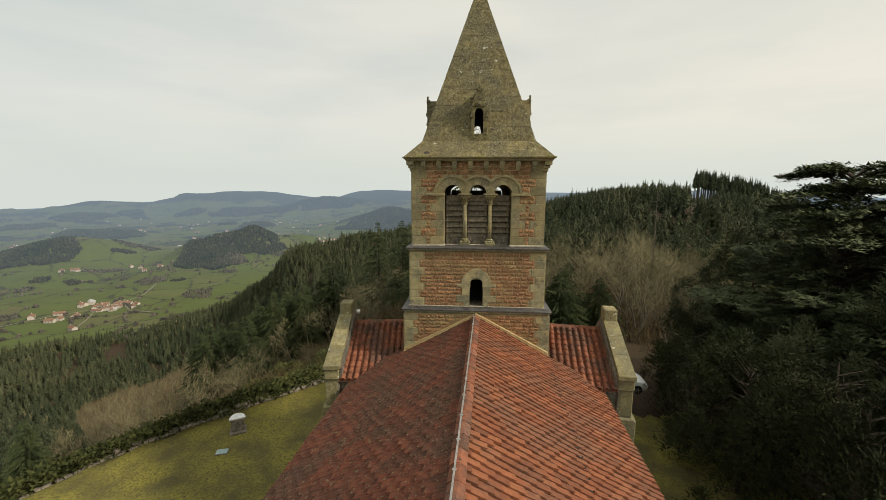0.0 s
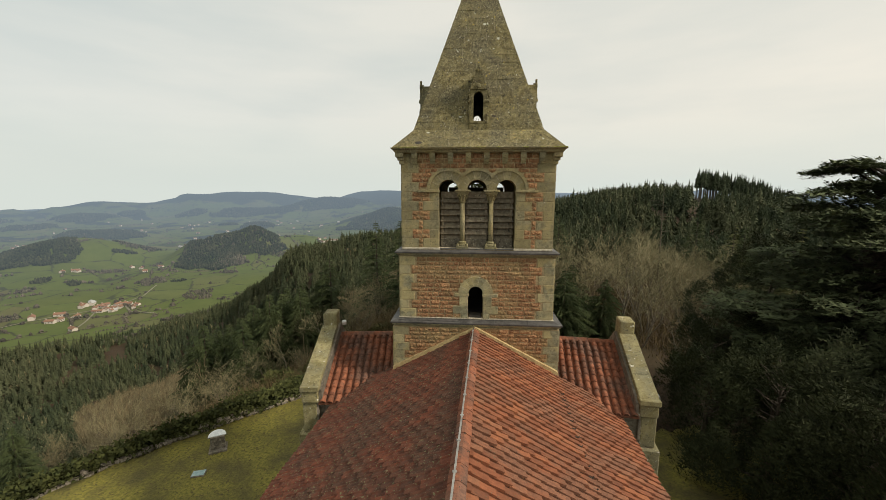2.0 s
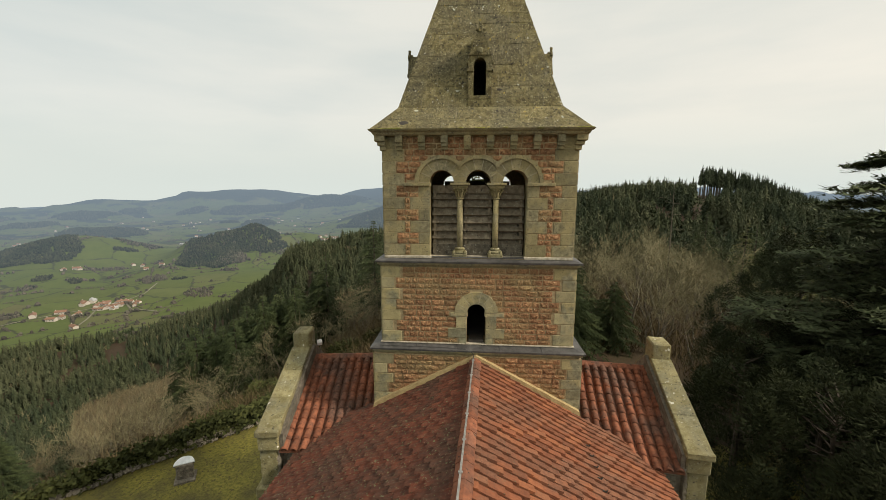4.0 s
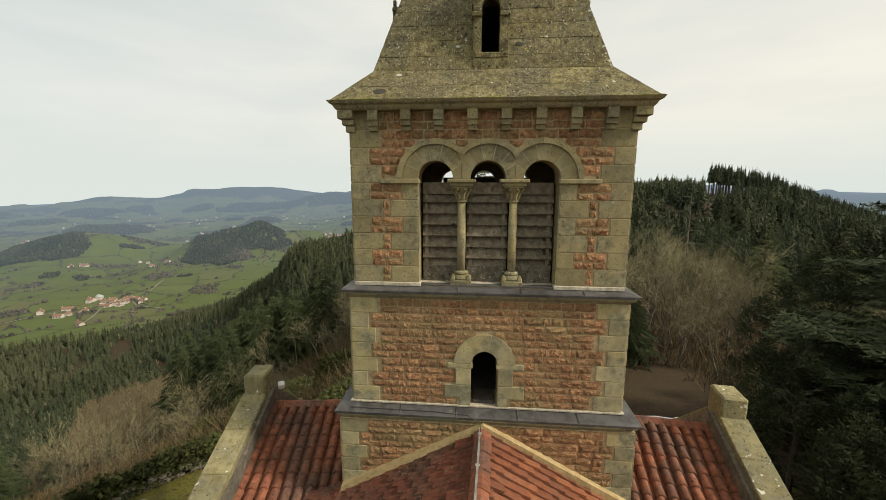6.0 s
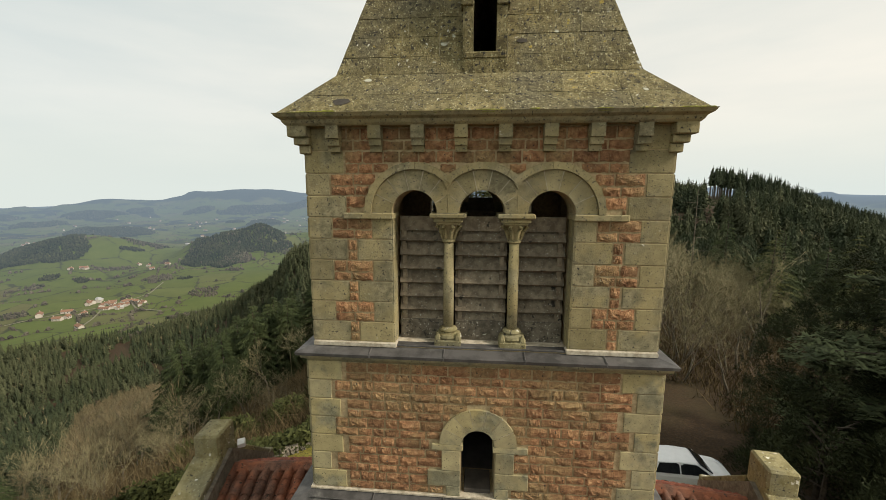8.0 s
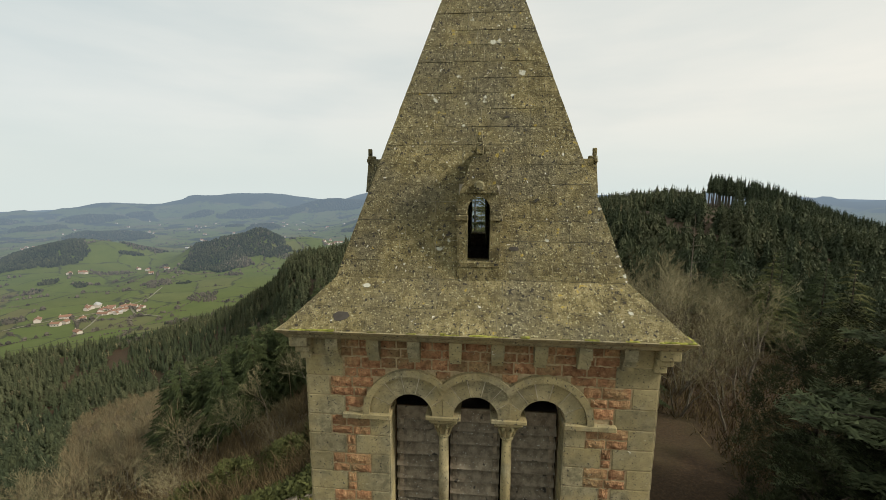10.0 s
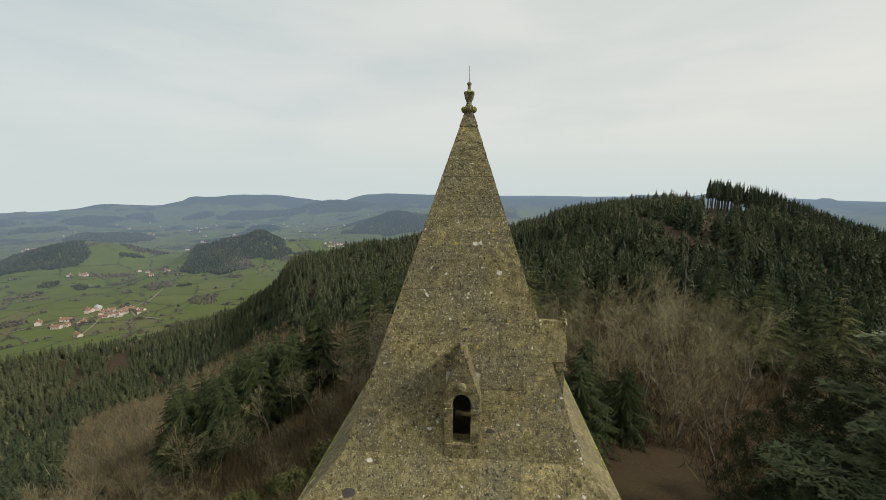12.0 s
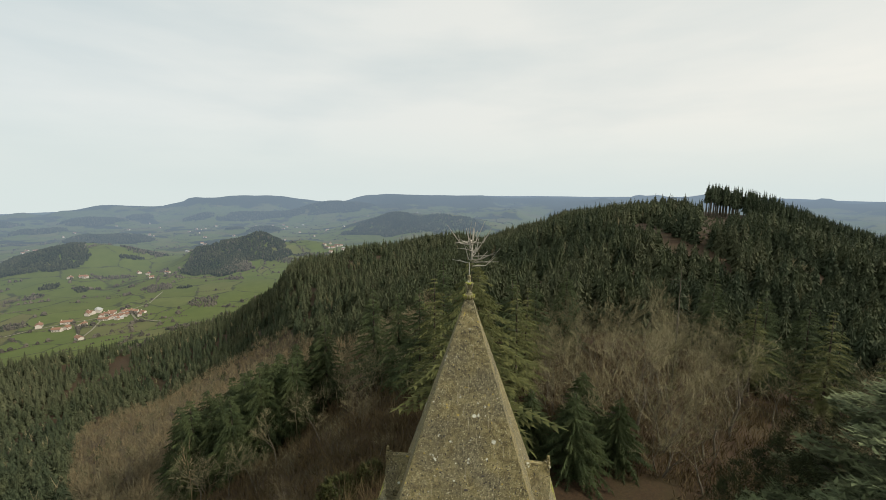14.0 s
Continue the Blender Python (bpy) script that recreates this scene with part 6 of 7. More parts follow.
while len(spots) < 116 and tries < 9000:          # the thin wood further east
    tries += 1
    x, y = q.uniform(30, 78), q.uniform(22, 70)
    if 34 < math.degrees(math.atan2(x, y)) < 62 and all((x - a) ** 2 + (y - b) ** 2 > 18 for a, b, *_ in spots):
        spots.append((x, y, q.choice((0, 1, 1, 2, 3)), q.uniform(0.7, 1.05)))
n_grove = len(spots)
tries = 0
while len(spots) < n_grove + 90 and tries < 9000:          # the western slope
    tries += 1
    r, az = q.uniform(22, 120), q.uniform(-62, -3)
    x, y = r * math.sin(radians(az)), r * math.cos(radians(az))
    left = (x + 14.6) * -0.74 + (y - 8.5) * 0.67
    if left > 6 and all((x - a) ** 2 + (y - b) ** 2 > 9 + 0.08 * r for a, b, *_ in spots) and all((x - a) ** 2 + (y - b) ** 2 > 9 for a, b, *_ in SPRUCES):
        spots.append((x, y, q.choice((0, 1, 3, 4, 4, 4, 3)), q.uniform(0.55, 0.95) * (0.75 if r < 45 else 1.0)))
spots += [(17.5, 30.5, 3, 0.95), (20.5, 28.5, 1, 0.8)]
first = {}
for x, y, k, sc in spots:
    at, turn = on_ground(x, y, 0.1), q.uniform(0, 6.28)
    if k not in first:
        lab = ("slender bare tree with grey-brown winter twigs", "spreading bare tree with fine tan twigs", "tall bare tree with upswept grey twigs", "bare tree of several grey stems", "low bare coppice with russet twigs")[k]
        first[k] = tree_thing("bare_tree", lab, "tree", "bare trees round the hilltop", bares[k], at, turn, sc)
    else:
        copy_tree(first[k], at, turn, sc)
# evergreen bushes below the low wall
bush = Soup()
qb = random.Random(61)
for _ in range(900):
    d = rand_dir(qb)
    f = qb.random()
    c = d * 1.9 * math.sqrt(1 - 0.8 * f * f) * qb.uniform(0.6, 1.0) + Vector((0, 0, 0.2 + 2.1 * f * qb.uniform(0.7, 1.0)))
    for _ in range(5):
        e = (d * 0.7 + Vector((qb.gauss(0, 0.6), qb.gauss(0, 0.6), qb.uniform(-0.1, 1.0)))).normalized() * qb.uniform(0.15, 0.3)
        g = e.orthogonal().normalized() * qb.uniform(0.04, 0.08)
        o = c + Vector((qb.gauss(0, 0.12), qb.gauss(0, 0.12), qb.gauss(0, 0.1)))
        bush.tri(o - g, o + g, o + e)
stem = Soup()
for _ in range(7):
    d = rand_dir(qb)
    stem.tube([Vector((0, 0, -0.2)), d * 0.5 + Vector((0, 0, 0.9)), d * 1.2 + Vector((0, 0, 1.7))], [0.06, 0.04, 0.015], 4)
first_bush = None
for x, y, sc in ((-17.2, 17.6, 1.0), (-14.2, 19.8, 0.9), (-19.8, 16.4, 0.85), (-12.0, 22.0, 1.05), (-16.2, 21.0, 0.75), (-9.5, 23.4, 0.8)):
    if first_bush is None:
        first_bush = tree_thing("evergreen_bush", "round leafy green bush below the low wall", "bush", "bushes below the wall", [("stems", stem.mesh("stems", M_BARK)), ("foliage", bush.mesh("foliage", M_IVY))], on_ground(x, y, 0.1), 0.0, sc)
    else:
        copy_tree(first_bush, on_ground(x, y, 0.1), qb.uniform(0, 6.28), sc)
# dead stem with ivy
sp = Soup()
sp.tube([Vector((0, 0, -0.3)), Vector((0.1, 0, 9)), Vector((0, 0.1, 19.0))], [0.17, 0.1, 0.025], 6)
for k in range(9):
    z, d = q.uniform(9, 17.5), rand_dir(q)
    sp.tube([Vector((0.05, 0, z)), Vector((0.05, 0, z + 0.1)) + d * q.uniform(0.8, 2.2)], [0.04, 0.012], 3)
iv = Soup()
for _ in range(900):
    z, d = q.uniform(0, 8.5), rand_dir(q)
    o = Vector((0.05, 0, z)) + d * q.uniform(0.1, 0.5)
    e = (d + Vector((q.gauss(0, 0.5), q.gauss(0, 0.5), q.gauss(0, 0.5)))).normalized() * 0.16
    iv.tri(o, o + e, o + e.cross(Vector((0, 0, 1))) + e * 0.5)
tree_thing("dead_tree", "dead tree stem with a few stubs and climbing ivy", "tree", "", [("trunk", sp.mesh("trunk", M_BARK)), ("ivy", iv.mesh("ivy", M_IVY))], on_ground(27.2, 51.0))


# the forest beyond, one mass
def crown_shape(seed, n):
    """Triangles of a conifer of unit height and reach: a dark core and drooping sprays round it."""
    q = random.Random(seed)
    tris = []
    for k in range(6):
        a0, a1 = k * math.pi / 3, (k + 1) * math.pi / 3
        tris.append(((0.5 * math.cos(a0), 0.5 * math.sin(a0), 0.02), (0.5 * math.cos(a1), 0.5 * math.sin(a1), 0.02), (0, 0, 0.93)))
    for k in range(n):
        f = 0.96 * (1 - math.sqrt(1 - (k + q.random()) / n))
        a, L = q.uniform(0, math.tau), (1 - f) ** 0.85 * q.uniform(0.6, 1.12)
        w = (0.05 + 0.24 * L) * q.uniform(0.7, 1.3) * min(1.0, 9.0 / math.sqrt(n))
        c, d, roll = math.cos(a), math.sin(a), q.uniform(-0.05, 0.05)
        z, r0 = f + 0.07, L * q.uniform(0.3, 0.62)
        tris.append(((r0 * c - w * d, r0 * d + w * c, z + roll), (r0 * c + w * d, r0 * d - w * c, z - roll), (L * c, L * d, z - (0.05 + 0.14 * L) * q.uniform(0.3, 1.3) * (1 - r0 / L))))
    tris.append(((-0.04, 0, 0.9), (0.04, 0, 0.9), (0, 0, 1.02)))
    return np.array(tris, dtype=np.float32).reshape(-1, 3)


CROWNS = [[crown_shape(700 + 10 * n + i, n) for i in range(6)] for n in (520, 300, 120, 50)]


class Stand:
    """Conifers gathered by their detail, then joined into one mesh."""

    def __init__(self):
        self.rows = {}

    def add(self, at, h, r, turn, detail):
        self.rows.setdefault((detail, int(turn * 97) % 6), []).append((*at, h, r, turn))

    def mesh(self, name, material):
        blocks = []
        for (detail, kind), rows in self.rows.items():
            p, t = CROWNS[detail][kind], np.array(rows, dtype=np.float32)
            c, d = np.cos(t[:, 5:6]), np.sin(t[:, 5:6])
            x = t[:, 0:1] + (p[:, 0] * c - p[:, 1] * d) * t[:, 4:5]
            y = t[:, 1:2] + (p[:, 0] * d + p[:, 1] * c) * t[:, 4:5]
            blocks.append(np.stack([x, y, t[:, 2:3] + p[:, 2] * t[:, 3:4]], -1).reshape(-1, 3))
        v = np.concatenate(blocks)
        me = bpy.data.meshes.new(name)
        me.vertices.add(len(v))
        me.vertices.foreach_set("co", v.ravel())
        me.loops.add(len(v))
        me.loops.foreach_set("vertex_index", np.arange(len(v), dtype=np.int32))
        me.polygons.add(len(v) // 3)
        me.polygons.foreach_set("loop_start", np.arange(0, len(v), 3, dtype=np.int32))
        me.polygons.foreach_set("loop_total", np.full(len(v) // 3, 3, dtype=np.int32))
        me.materials.append(material)
        me.update(calc_edges=True)
        return me


def is_meadow(az, r):
    return 44.5 < az < 52.5 and 140 < r < 222


def is_clearing(az, r):
    return (26.8 < az < 31.8 and 190 + 24 * (az - 26.8) < r < 395) or (25.2 < az < 27.0 and 390 < r < 490) or (27.0 <= az < 31 and 432 < r < 640)


def is_stand(az, r):
    return 27.0 <= az < 46 and 395 <= r < 470


def bare_zone(az, r):
    if az < -4:
        wide = smooth_step((az + 57) / 5) * smooth_step((-22 - az) / 9)
        reach = 112 + wide * (258 - 100 * smooth_step((az + 42) / 14))
        return az > -80 and r < reach and not (az < -57 and r > 112)
    return r < 88 + 22 * smooth_step((az - 34) / 8) and az < 52


def plantation(x, y):
    """Height factor and shade (0 dark, 1 mid, 2 light) of the plot that a tree stands in."""
    wx = x + 22 * noise.noise(Vector((x / 70, y / 70, 1.0)))
    wy = y + 22 * noise.noise(Vector((x / 70, y / 70, 6.0)))
    v, _ = noise.voronoi(Vector((wx / 75, wy / 75, 0.5)))
    cell = noise.noise(Vector((wx / 58, wy / 58, 3.3)))
    shade = 0 if cell < -0.14 else 1 if cell < 0.2 else 2
    return 0.95 + 0.45 * cell, shade, v[1] - v[0] if hasattr(v, "__len__") else 1.0


woods = [Stand(), Stand(), Stand()]
brown_s, mixed_s = Soup(), Soup()
r = 62.0
while r < 620:
    step = 4.2 if r < 200 else 4.5 + 0.003 * r
    n = int(radians(150) * r / step)
    for k in range(n):
        az = -72 + 122 * (k + q.random()) / n
        rr = r + q.uniform(-0.5, 0.5) * step
        if is_meadow(az, rr) or is_clearing(az, rr):
            continue
        x, y = rr * math.sin(radians(az)), rr * math.cos(radians(az))
        if bare_zone(az, rr + 14 * noise.noise(Vector((x / 25, y / 25, 2)))):
            continue
        tall, shade, ride = plantation(x, y)
        if ride < 0.05 and rr > 130:
            continue
        at = on_ground(x, y, 0.3)
        if q.random() < 0.07:                 # a leafless tree among the conifers
            hh = q.uniform(8, 13)
            for _ in range(26):
                a, f = q.uniform(0, 6.28), q.uniform(0.3, 0.9)
                o = at + Vector((0, 0, hh * f * 0.7))
                w = Vector((-math.sin(a), math.cos(a), 0)) * (0.03 + 0.0003 * rr)
                mixed_s.tri(o - w, o + w, o + Vector((math.cos(a) * q.uniform(0.8, 2.6), math.sin(a) * q.uniform(0.8, 2.6), q.uniform(1.2, 3.6))))
            continue
        h = q.gauss(12.5, 1.7) * tall
        if q.random() < 0.02:
            h *= 1.2
        s = woods[min(2, max(0, shade + (q.random() < 0.15) - (q.random() < 0.15)))]
        if is_stand(az, rr):       # tall stand beside the clearing, its stems laid bare
            for dx in (-1.4, 1.4):
                at2 = on_ground(x + dx + q.gauss(0, 0.8), y + q.uniform(-1.5, 1.5), 0.3)
                low = smooth_step((az - 28) / 14)
                h = q.uniform(22, 29) * (1 - 0.5 * low)
                bare = max(0.05, q.uniform(0.42, 0.55) - 1.6 * low)
                woods[0].add(at2 + Vector((0, 0, h * bare)), h * (1 - bare), h * (0.12 + 0.1 * low), q.uniform(0, 6.28), 2)
                brown_s.tube([at2, at2 + Vector((0, 0, h * 0.8))], [0.34, 0.2], 3)
        else:
            s.add(at, h, h * q.uniform(0.24, 0.34), q.uniform(0, 6.28), 0 if rr < 130 else 1 if rr < 260 else 2 if rr < 450 else 3)
    r += step
for s, m in zip(woods, (M_SPRUCE_DARK, M_SPRUCE_FAR, M_FIR_LIGHT)):
    tagged(new("conifer_forest", s.mesh("conifer_forest", m)), "dense conifer forest covering the slopes and ridge", "forest", kind="stuff")
tagged(new("leafless_trees", mixed_s.mesh("leafless_trees", M_TWIG)), "scattered leafless trees among the conifers", "trees", kind="stuff")
tagged(new("pine_stems", brown_s.mesh("pine_stems", M_BARK)), "tall bare conifer stems along the edge of the clearing", "tree trunks", kind="stuff")

# young growth and brush on the clear-cut
scrub = Stand()
for _ in range(420):
    az, rr = q.uniform(27.0, 32.2), q.uniform(225, 430)
    if is_clearing(az, rr):
        h = q.uniform(0.5, 2.2)
        scrub.add(on_ground(rr * math.sin(radians(az)), rr * math.cos(radians(az)), 0.1), h, h * q.uniform(0.4, 0.9), q.uniform(0, 6.28), 3)
tagged(new("clearing_scrub", scrub.mesh("clearing_scrub", M_SPRUCE_FAR)), "low green brush on the clear-cut slope", "undergrowth", kind="stuff")

# leafless wood further down the slope, one mass
leafless, russet, shrubs = Soup(), Soup(), Stand()
r = 60.0
while r < 392:
    step = 3.4 + 0.006 * r
    n = int(radians(75) * r / step)
    for k in range(n):
        az = -60 + 60 * (k + q.random()) / n
        if not bare_zone(az, r) or (r < 118 and q.random() < 0.35):
            continue
        rr = r + q.uniform(-0.5, 0.5) * step
        x, y = rr * math.sin(radians(az)), rr * math.cos(radians(az))
        if any((x - a) ** 2 + (y - b) ** 2 < 16 for a, b, *_ in SPRUCES):
            continue
        at = on_ground(x, y, 0.2)
        if q.random() < 0.07:                # a young conifer or holly in the thicket
            h = q.uniform(3, 6.5)
            shrubs.add(at, h, h * q.uniform(0.3, 0.42), q.uniform(0, 6.28), 1)
            continue
        h = q.uniform(6, 11)
        s = leafless if noise.noise(Vector((x / 18, y / 18, 2.0))) + q.gauss(0, 0.25) > 0.02 else russet
        s.tube([at, at + Vector((q.gauss(0, 0.3), q.gauss(0, 0.3), h * 0.55))], [0.09, 0.05], 3)
        mid, wide, tall = at + Vector((q.gauss(0, 0.2), q.gauss(0, 0.2), h * 0.56)), h * q.uniform(0.24, 0.34), h * 0.42
        for _ in range(95 if r < 160 else 44):
            a, b = q.uniform(0, 6.28), math.asin(q.uniform(-0.55, 1.0))
            d = Vector((math.cos(a) * math.cos(b) * wide, math.sin(a) * math.cos(b) * wide, math.sin(b) * tall))
            p = mid + d * q.uniform(0.2, 0.8)
            e = p + d * q.uniform(0.2, 0.5) + Vector((q.gauss(0, 0.25), q.gauss(0, 0.25), q.uniform(0.1, 0.9)))
            w = Vector((-math.sin(a), math.cos(a), 0)) * (0.018 + 0.0002 * r)
            s.tri(p - w, p + w, e)
            e2 = p.lerp(e, 0.4) + Vector((q.gauss(0, 0.5), q.gauss(0, 0.5), q.uniform(0.2, 0.9)))
            s.tri(p.lerp(e, 0.3) - w * 0.7, p.lerp(e, 0.3) + w * 0.7, e2)
    r += step
tagged(new("young_conifers", shrubs.mesh("young_conifers", M_SPRUCE_FAR)), "scattered young conifers in the leafless thickets", "trees", kind="stuff")
tagged(new("leafless_wood", russet.mesh("leafless_wood", M_TWIG_RED)), "russet leafless thickets on the western slope", "wood", kind="stuff")
tagged(new("leafless_wood", leafless.mesh("leafless_wood", M_THICKET)), "brown leafless wood on the western slope", "wood", kind="stuff")

# undergrowth: ivy and bramble behind the wall, dead bracken down the slope
ivy, bracken = Soup(), Soup()
for _ in range(7200):
    t = q.uniform(-2.6, 1.35)
    off = abs(q.gauss(0, 1.5)) - 0.25
    x, y = -14.6 + 0.67 * t * 12 - 0.74 * off, 8.5 + 0.74 * t * 12 + 0.67 * off
    z = height(x, y)
    hump = 1.0 + 0.5 * noise.noise(Vector((x * 0.4, y * 0.4, 0)))
    c = Vector((x, y, z + q.random() * hump * max(0.3, 1.1 - 0.25 * off)))
    for _ in range(6):
        e = Vector((q.gauss(0, 1), q.gauss(0, 1), q.uniform(0, 1.2))).normalized() * q.uniform(0.14, 0.3)
        g = e.orthogonal().normalized() * q.uniform(0.05, 0.11)
        o = c + Vector((q.gauss(0, 0.15), q.gauss(0, 0.15), q.gauss(0, 0.1)))
        ivy.tri(o - g, o + g, o + e)
tagged(new("ivy_hedge", ivy.mesh("ivy_hedge", M_IVY)), "overgrown green ivy and bramble hedge along the low wall", "hedge", kind="stuff")
for _ in range(21000):
    r, az = 18 + 105 * q.random() ** 1.3, q.uniform(-66, 52)
    x, y = r * math.sin(radians(az)), r * math.cos(radians(az))
    left = (x + 14.6) * -0.74 + (y - 8.5) * 0.67
    if left < 2.5 and az < 4 or (az > 4 and (r < 26 or x < 18 and y < 30)):
        continue
    c = on_ground(x, y)
    hh = q.uniform(0.6, 1.9) * (1 + 0.5 * noise.noise(Vector((x / 6, y / 6, 3))))
    for _ in range(5):
        e = Vector((q.gauss(0, 0.45), q.gauss(0, 0.45), 1)) * hh
        g = rand_dir(q) * (0.02 + 0.0006 * r)
        o = c + Vector((q.gauss(0, 0.5), q.gauss(0, 0.5), -0.05))
        bracken.tri(o - g, o + g, o + e)
tagged(new("bracken", bracken.mesh("bracken", M_BRACKEN)), "dead brown bracken and brambles on the slope", "undergrowth", kind="stuff")

# hedgerow trees and hill woods in the valley
M_FAR_BARE = foliage("leafless_hedgerow_far", (0.055, 0.049, 0.035), (0.105, 0.092, 0.064), 0.02, hazy=True)
green_far, brown_far = Soup(), Soup()


def blob(s, at, h, r, q):
    n = len(s.v)
    s.v.append(tuple(at + Vector((0, 0, h))))
    for ring, (f, k) in enumerate(((0.66, 0.8), (0.2, 1.0))):
        for i in range(5):
            a = i * math.tau / 5 + ring * 0.6
            s.v.append(tuple(at + Vector((r * k * q.uniform(0.7, 1.25) * math.cos(a), r * k * q.uniform(0.7, 1.25) * math.sin(a), h * f * q.uniform(0.8, 1.15)))))
    for i in range(5):
        j = (i + 1) % 5
        s.f.append((n, n + 1 + i, n + 1 + j))
        s.f.append((n + 1 + i, n + 6 + i, n + 6 + j, n + 1 + j))


for _ in range(760):
    r, az = 600 + 2800 * q.random() ** 0.9, q.uniform(-62, 4)
    x, y = r * math.sin(radians(az)), r * math.cos(radians(az))
    a, L = q.choice((0.4, 1.97)) + q.gauss(0, 0.35), q.uniform(30, 170)
    n = int(L / 4.0)
    s = brown_far if q.random() < 0.85 or r < 1300 else green_far
    bend = q.gauss(0, 0.006)
    for k in range(n):
        if q.random() < 0.2:
            continue
        a += bend
        x, y = x + math.cos(a) * 4.0, y + math.sin(a) * 4.0
        hh = q.uniform(1.4, 2.8) if q.random() < 0.85 else q.uniform(4, 8)
        blob(s, on_ground(x + q.gauss(0, 0.7), y + q.gauss(0, 0.7), 0.5), hh, hh * q.uniform(0.4, 0.65), q)
# bearing, distance, trees, half length, half depth, share of evergreens, size
VALLEY_WOODS = [(-37.8, 1215, 1900, 85, 95, 0.97, 1.0), (-33.6, 1265, 2000, 100, 95, 0.95, 1.0), (-35.4, 1165, 420, 40, 32, 0.12, 0.9), (-53.8, 1430, 2300, 100, 100, 1.0, 1.0), (-58, 1420, 1200, 90, 80, 1.0, 1.0),
                (-49.6, 2095, 1300, 75, 85, 0.97, 1.2), (-46.5, 2095, 1300, 82, 75, 0.97, 1.2), (-47.5, 1620, 260, 38, 30, 0.9, 1.0), (-35.3, 2350, 420, 44, 60, 0.97, 1.2), (-31.9, 2230, 900, 78, 75, 0.97, 1.2),
                (-48.9, 2920, 1500, 130, 95, 0.97, 1.5), (-44.9, 3060, 600, 65, 70, 0.97, 1.5), (-53.2, 2640, 900, 95, 70, 0.95, 1.4), (-32, 2850, 1900, 260, 85, 0.97, 1.6), (-22.5, 2900, 2200, 270, 115, 0.97, 1.6),
                (-14.5, 1900, 2400, 220, 105, 0.97, 1.2), (-7, 1930, 1800, 190, 110, 0.95, 1.2), (-56.5, 2980, 600, 110, 60, 0.9, 1.5), (-39, 2880, 420, 90, 45, 0.9, 1.5), (-46.2, 1385, 120, 28, 9, 1.0, 0.8),
                (-48.0, 1235, 190, 42, 22, 0.08, 0.6), (-44.0, 1040, 190, 30, 28, 0.05, 0.6), (-54.5, 1110, 80, 15, 18, 0.08, 0.65), (-43.2, 1265, 60, 10, 30, 0.08, 0.6), (-35.7, 1075, 90, 18, 24, 0.08, 0.65),
                (-53.2, 1170, 90, 16, 16, 1.0, 0.75), (-50.8, 1120, 70, 11, 18, 1.0, 0.8), (-44.9, 1470, 420, 55, 60, 0.2, 0.75), (-39.4, 880, 190, 26, 38, 0.06, 0.6), (-41.3, 1020, 50, 14, 8, 1.0, 0.65), (-29, 1190, 130, 40, 18, 0.15, 0.65),
                (-25, 1230, 200, 70, 16, 0.4, 0.7), (-42, 690, 150, 22, 22, 0.1, 0.6), (-57, 900, 120, 30, 16, 0.08, 0.6), (-46.3, 600, 160, 40, 12, 0.1, 0.6)]
for ka, kr, n, along, deep, green, size in VALLEY_WOODS:
    u = Vector((math.cos(radians(ka)), -math.sin(radians(ka))))
    w = Vector((math.sin(radians(ka)), math.cos(radians(ka))))
    for _ in range(int(n * 1.6)):
        e1, e2 = q.uniform(-1.25, 1.25), q.uniform(-1.25, 1.25)
        if e1 * e1 + e2 * e2 > 1.0 + 0.8 * noise.noise(Vector((e1 * 1.7, e2 * 1.7, ka))):
            continue
        pxy = w * (kr + e2 * deep) + u * (e1 * along)
        hh = q.uniform(6.5, 10.5) * size
        blob(green_far if q.random() < green else brown_far, on_ground(pxy.x, pxy.y, 1.0), hh, hh * q.uniform(0.26, 0.4), q)
tagged(new("valley_woods", green_far.mesh("valley_woods", M_FAR_TREE)), "dark conifer woods and evergreen hedges in the valley", "trees", kind="stuff")
tagged(new("hedgerow_trees", brown_far.mesh("hedgerow_trees", M_FAR_BARE)), "leafless hedgerows between the valley pastures", "trees", kind="stuff")


# ---- things on the lawn ----
# low dry-stone wall along the western brink
wall = empty("low_wall", "low crumbling stone wall half hidden by ivy", "wall", kind="structure")
STONE_ME = [rock_mesh("wall_stone", M_RUBBLE, 500 + i, 0.4) for i in range(5)]
wq = random.Random(13)
for course in range(2):
    t = -2.5
    while t < 1.1:
        L = wq.uniform(0.3, 0.62)
        x, y = -14.6 + 0.67 * t * 12, 8.5 + 0.74 * t * 12
        if not (course == 1 and wq.random() < 0.75):
            z = height(x, y) + 0.06 + course * 0.22
            m = Matrix.Translation((x, y, z)) @ Matrix.Rotation(math.atan2(0.74, 0.67) + wq.gauss(0, 0.06), 4, "Z") @ Matrix.Rotation(wq.gauss(0, 0.05), 4, "Y") @ Matrix.Diagonal((L, 0.28, wq.uniform(0.22, 0.3), 1))
            piece("stone", wq.choice(STONE_ME), wall, m)
        t += L / 12
bm = bmesh.new()
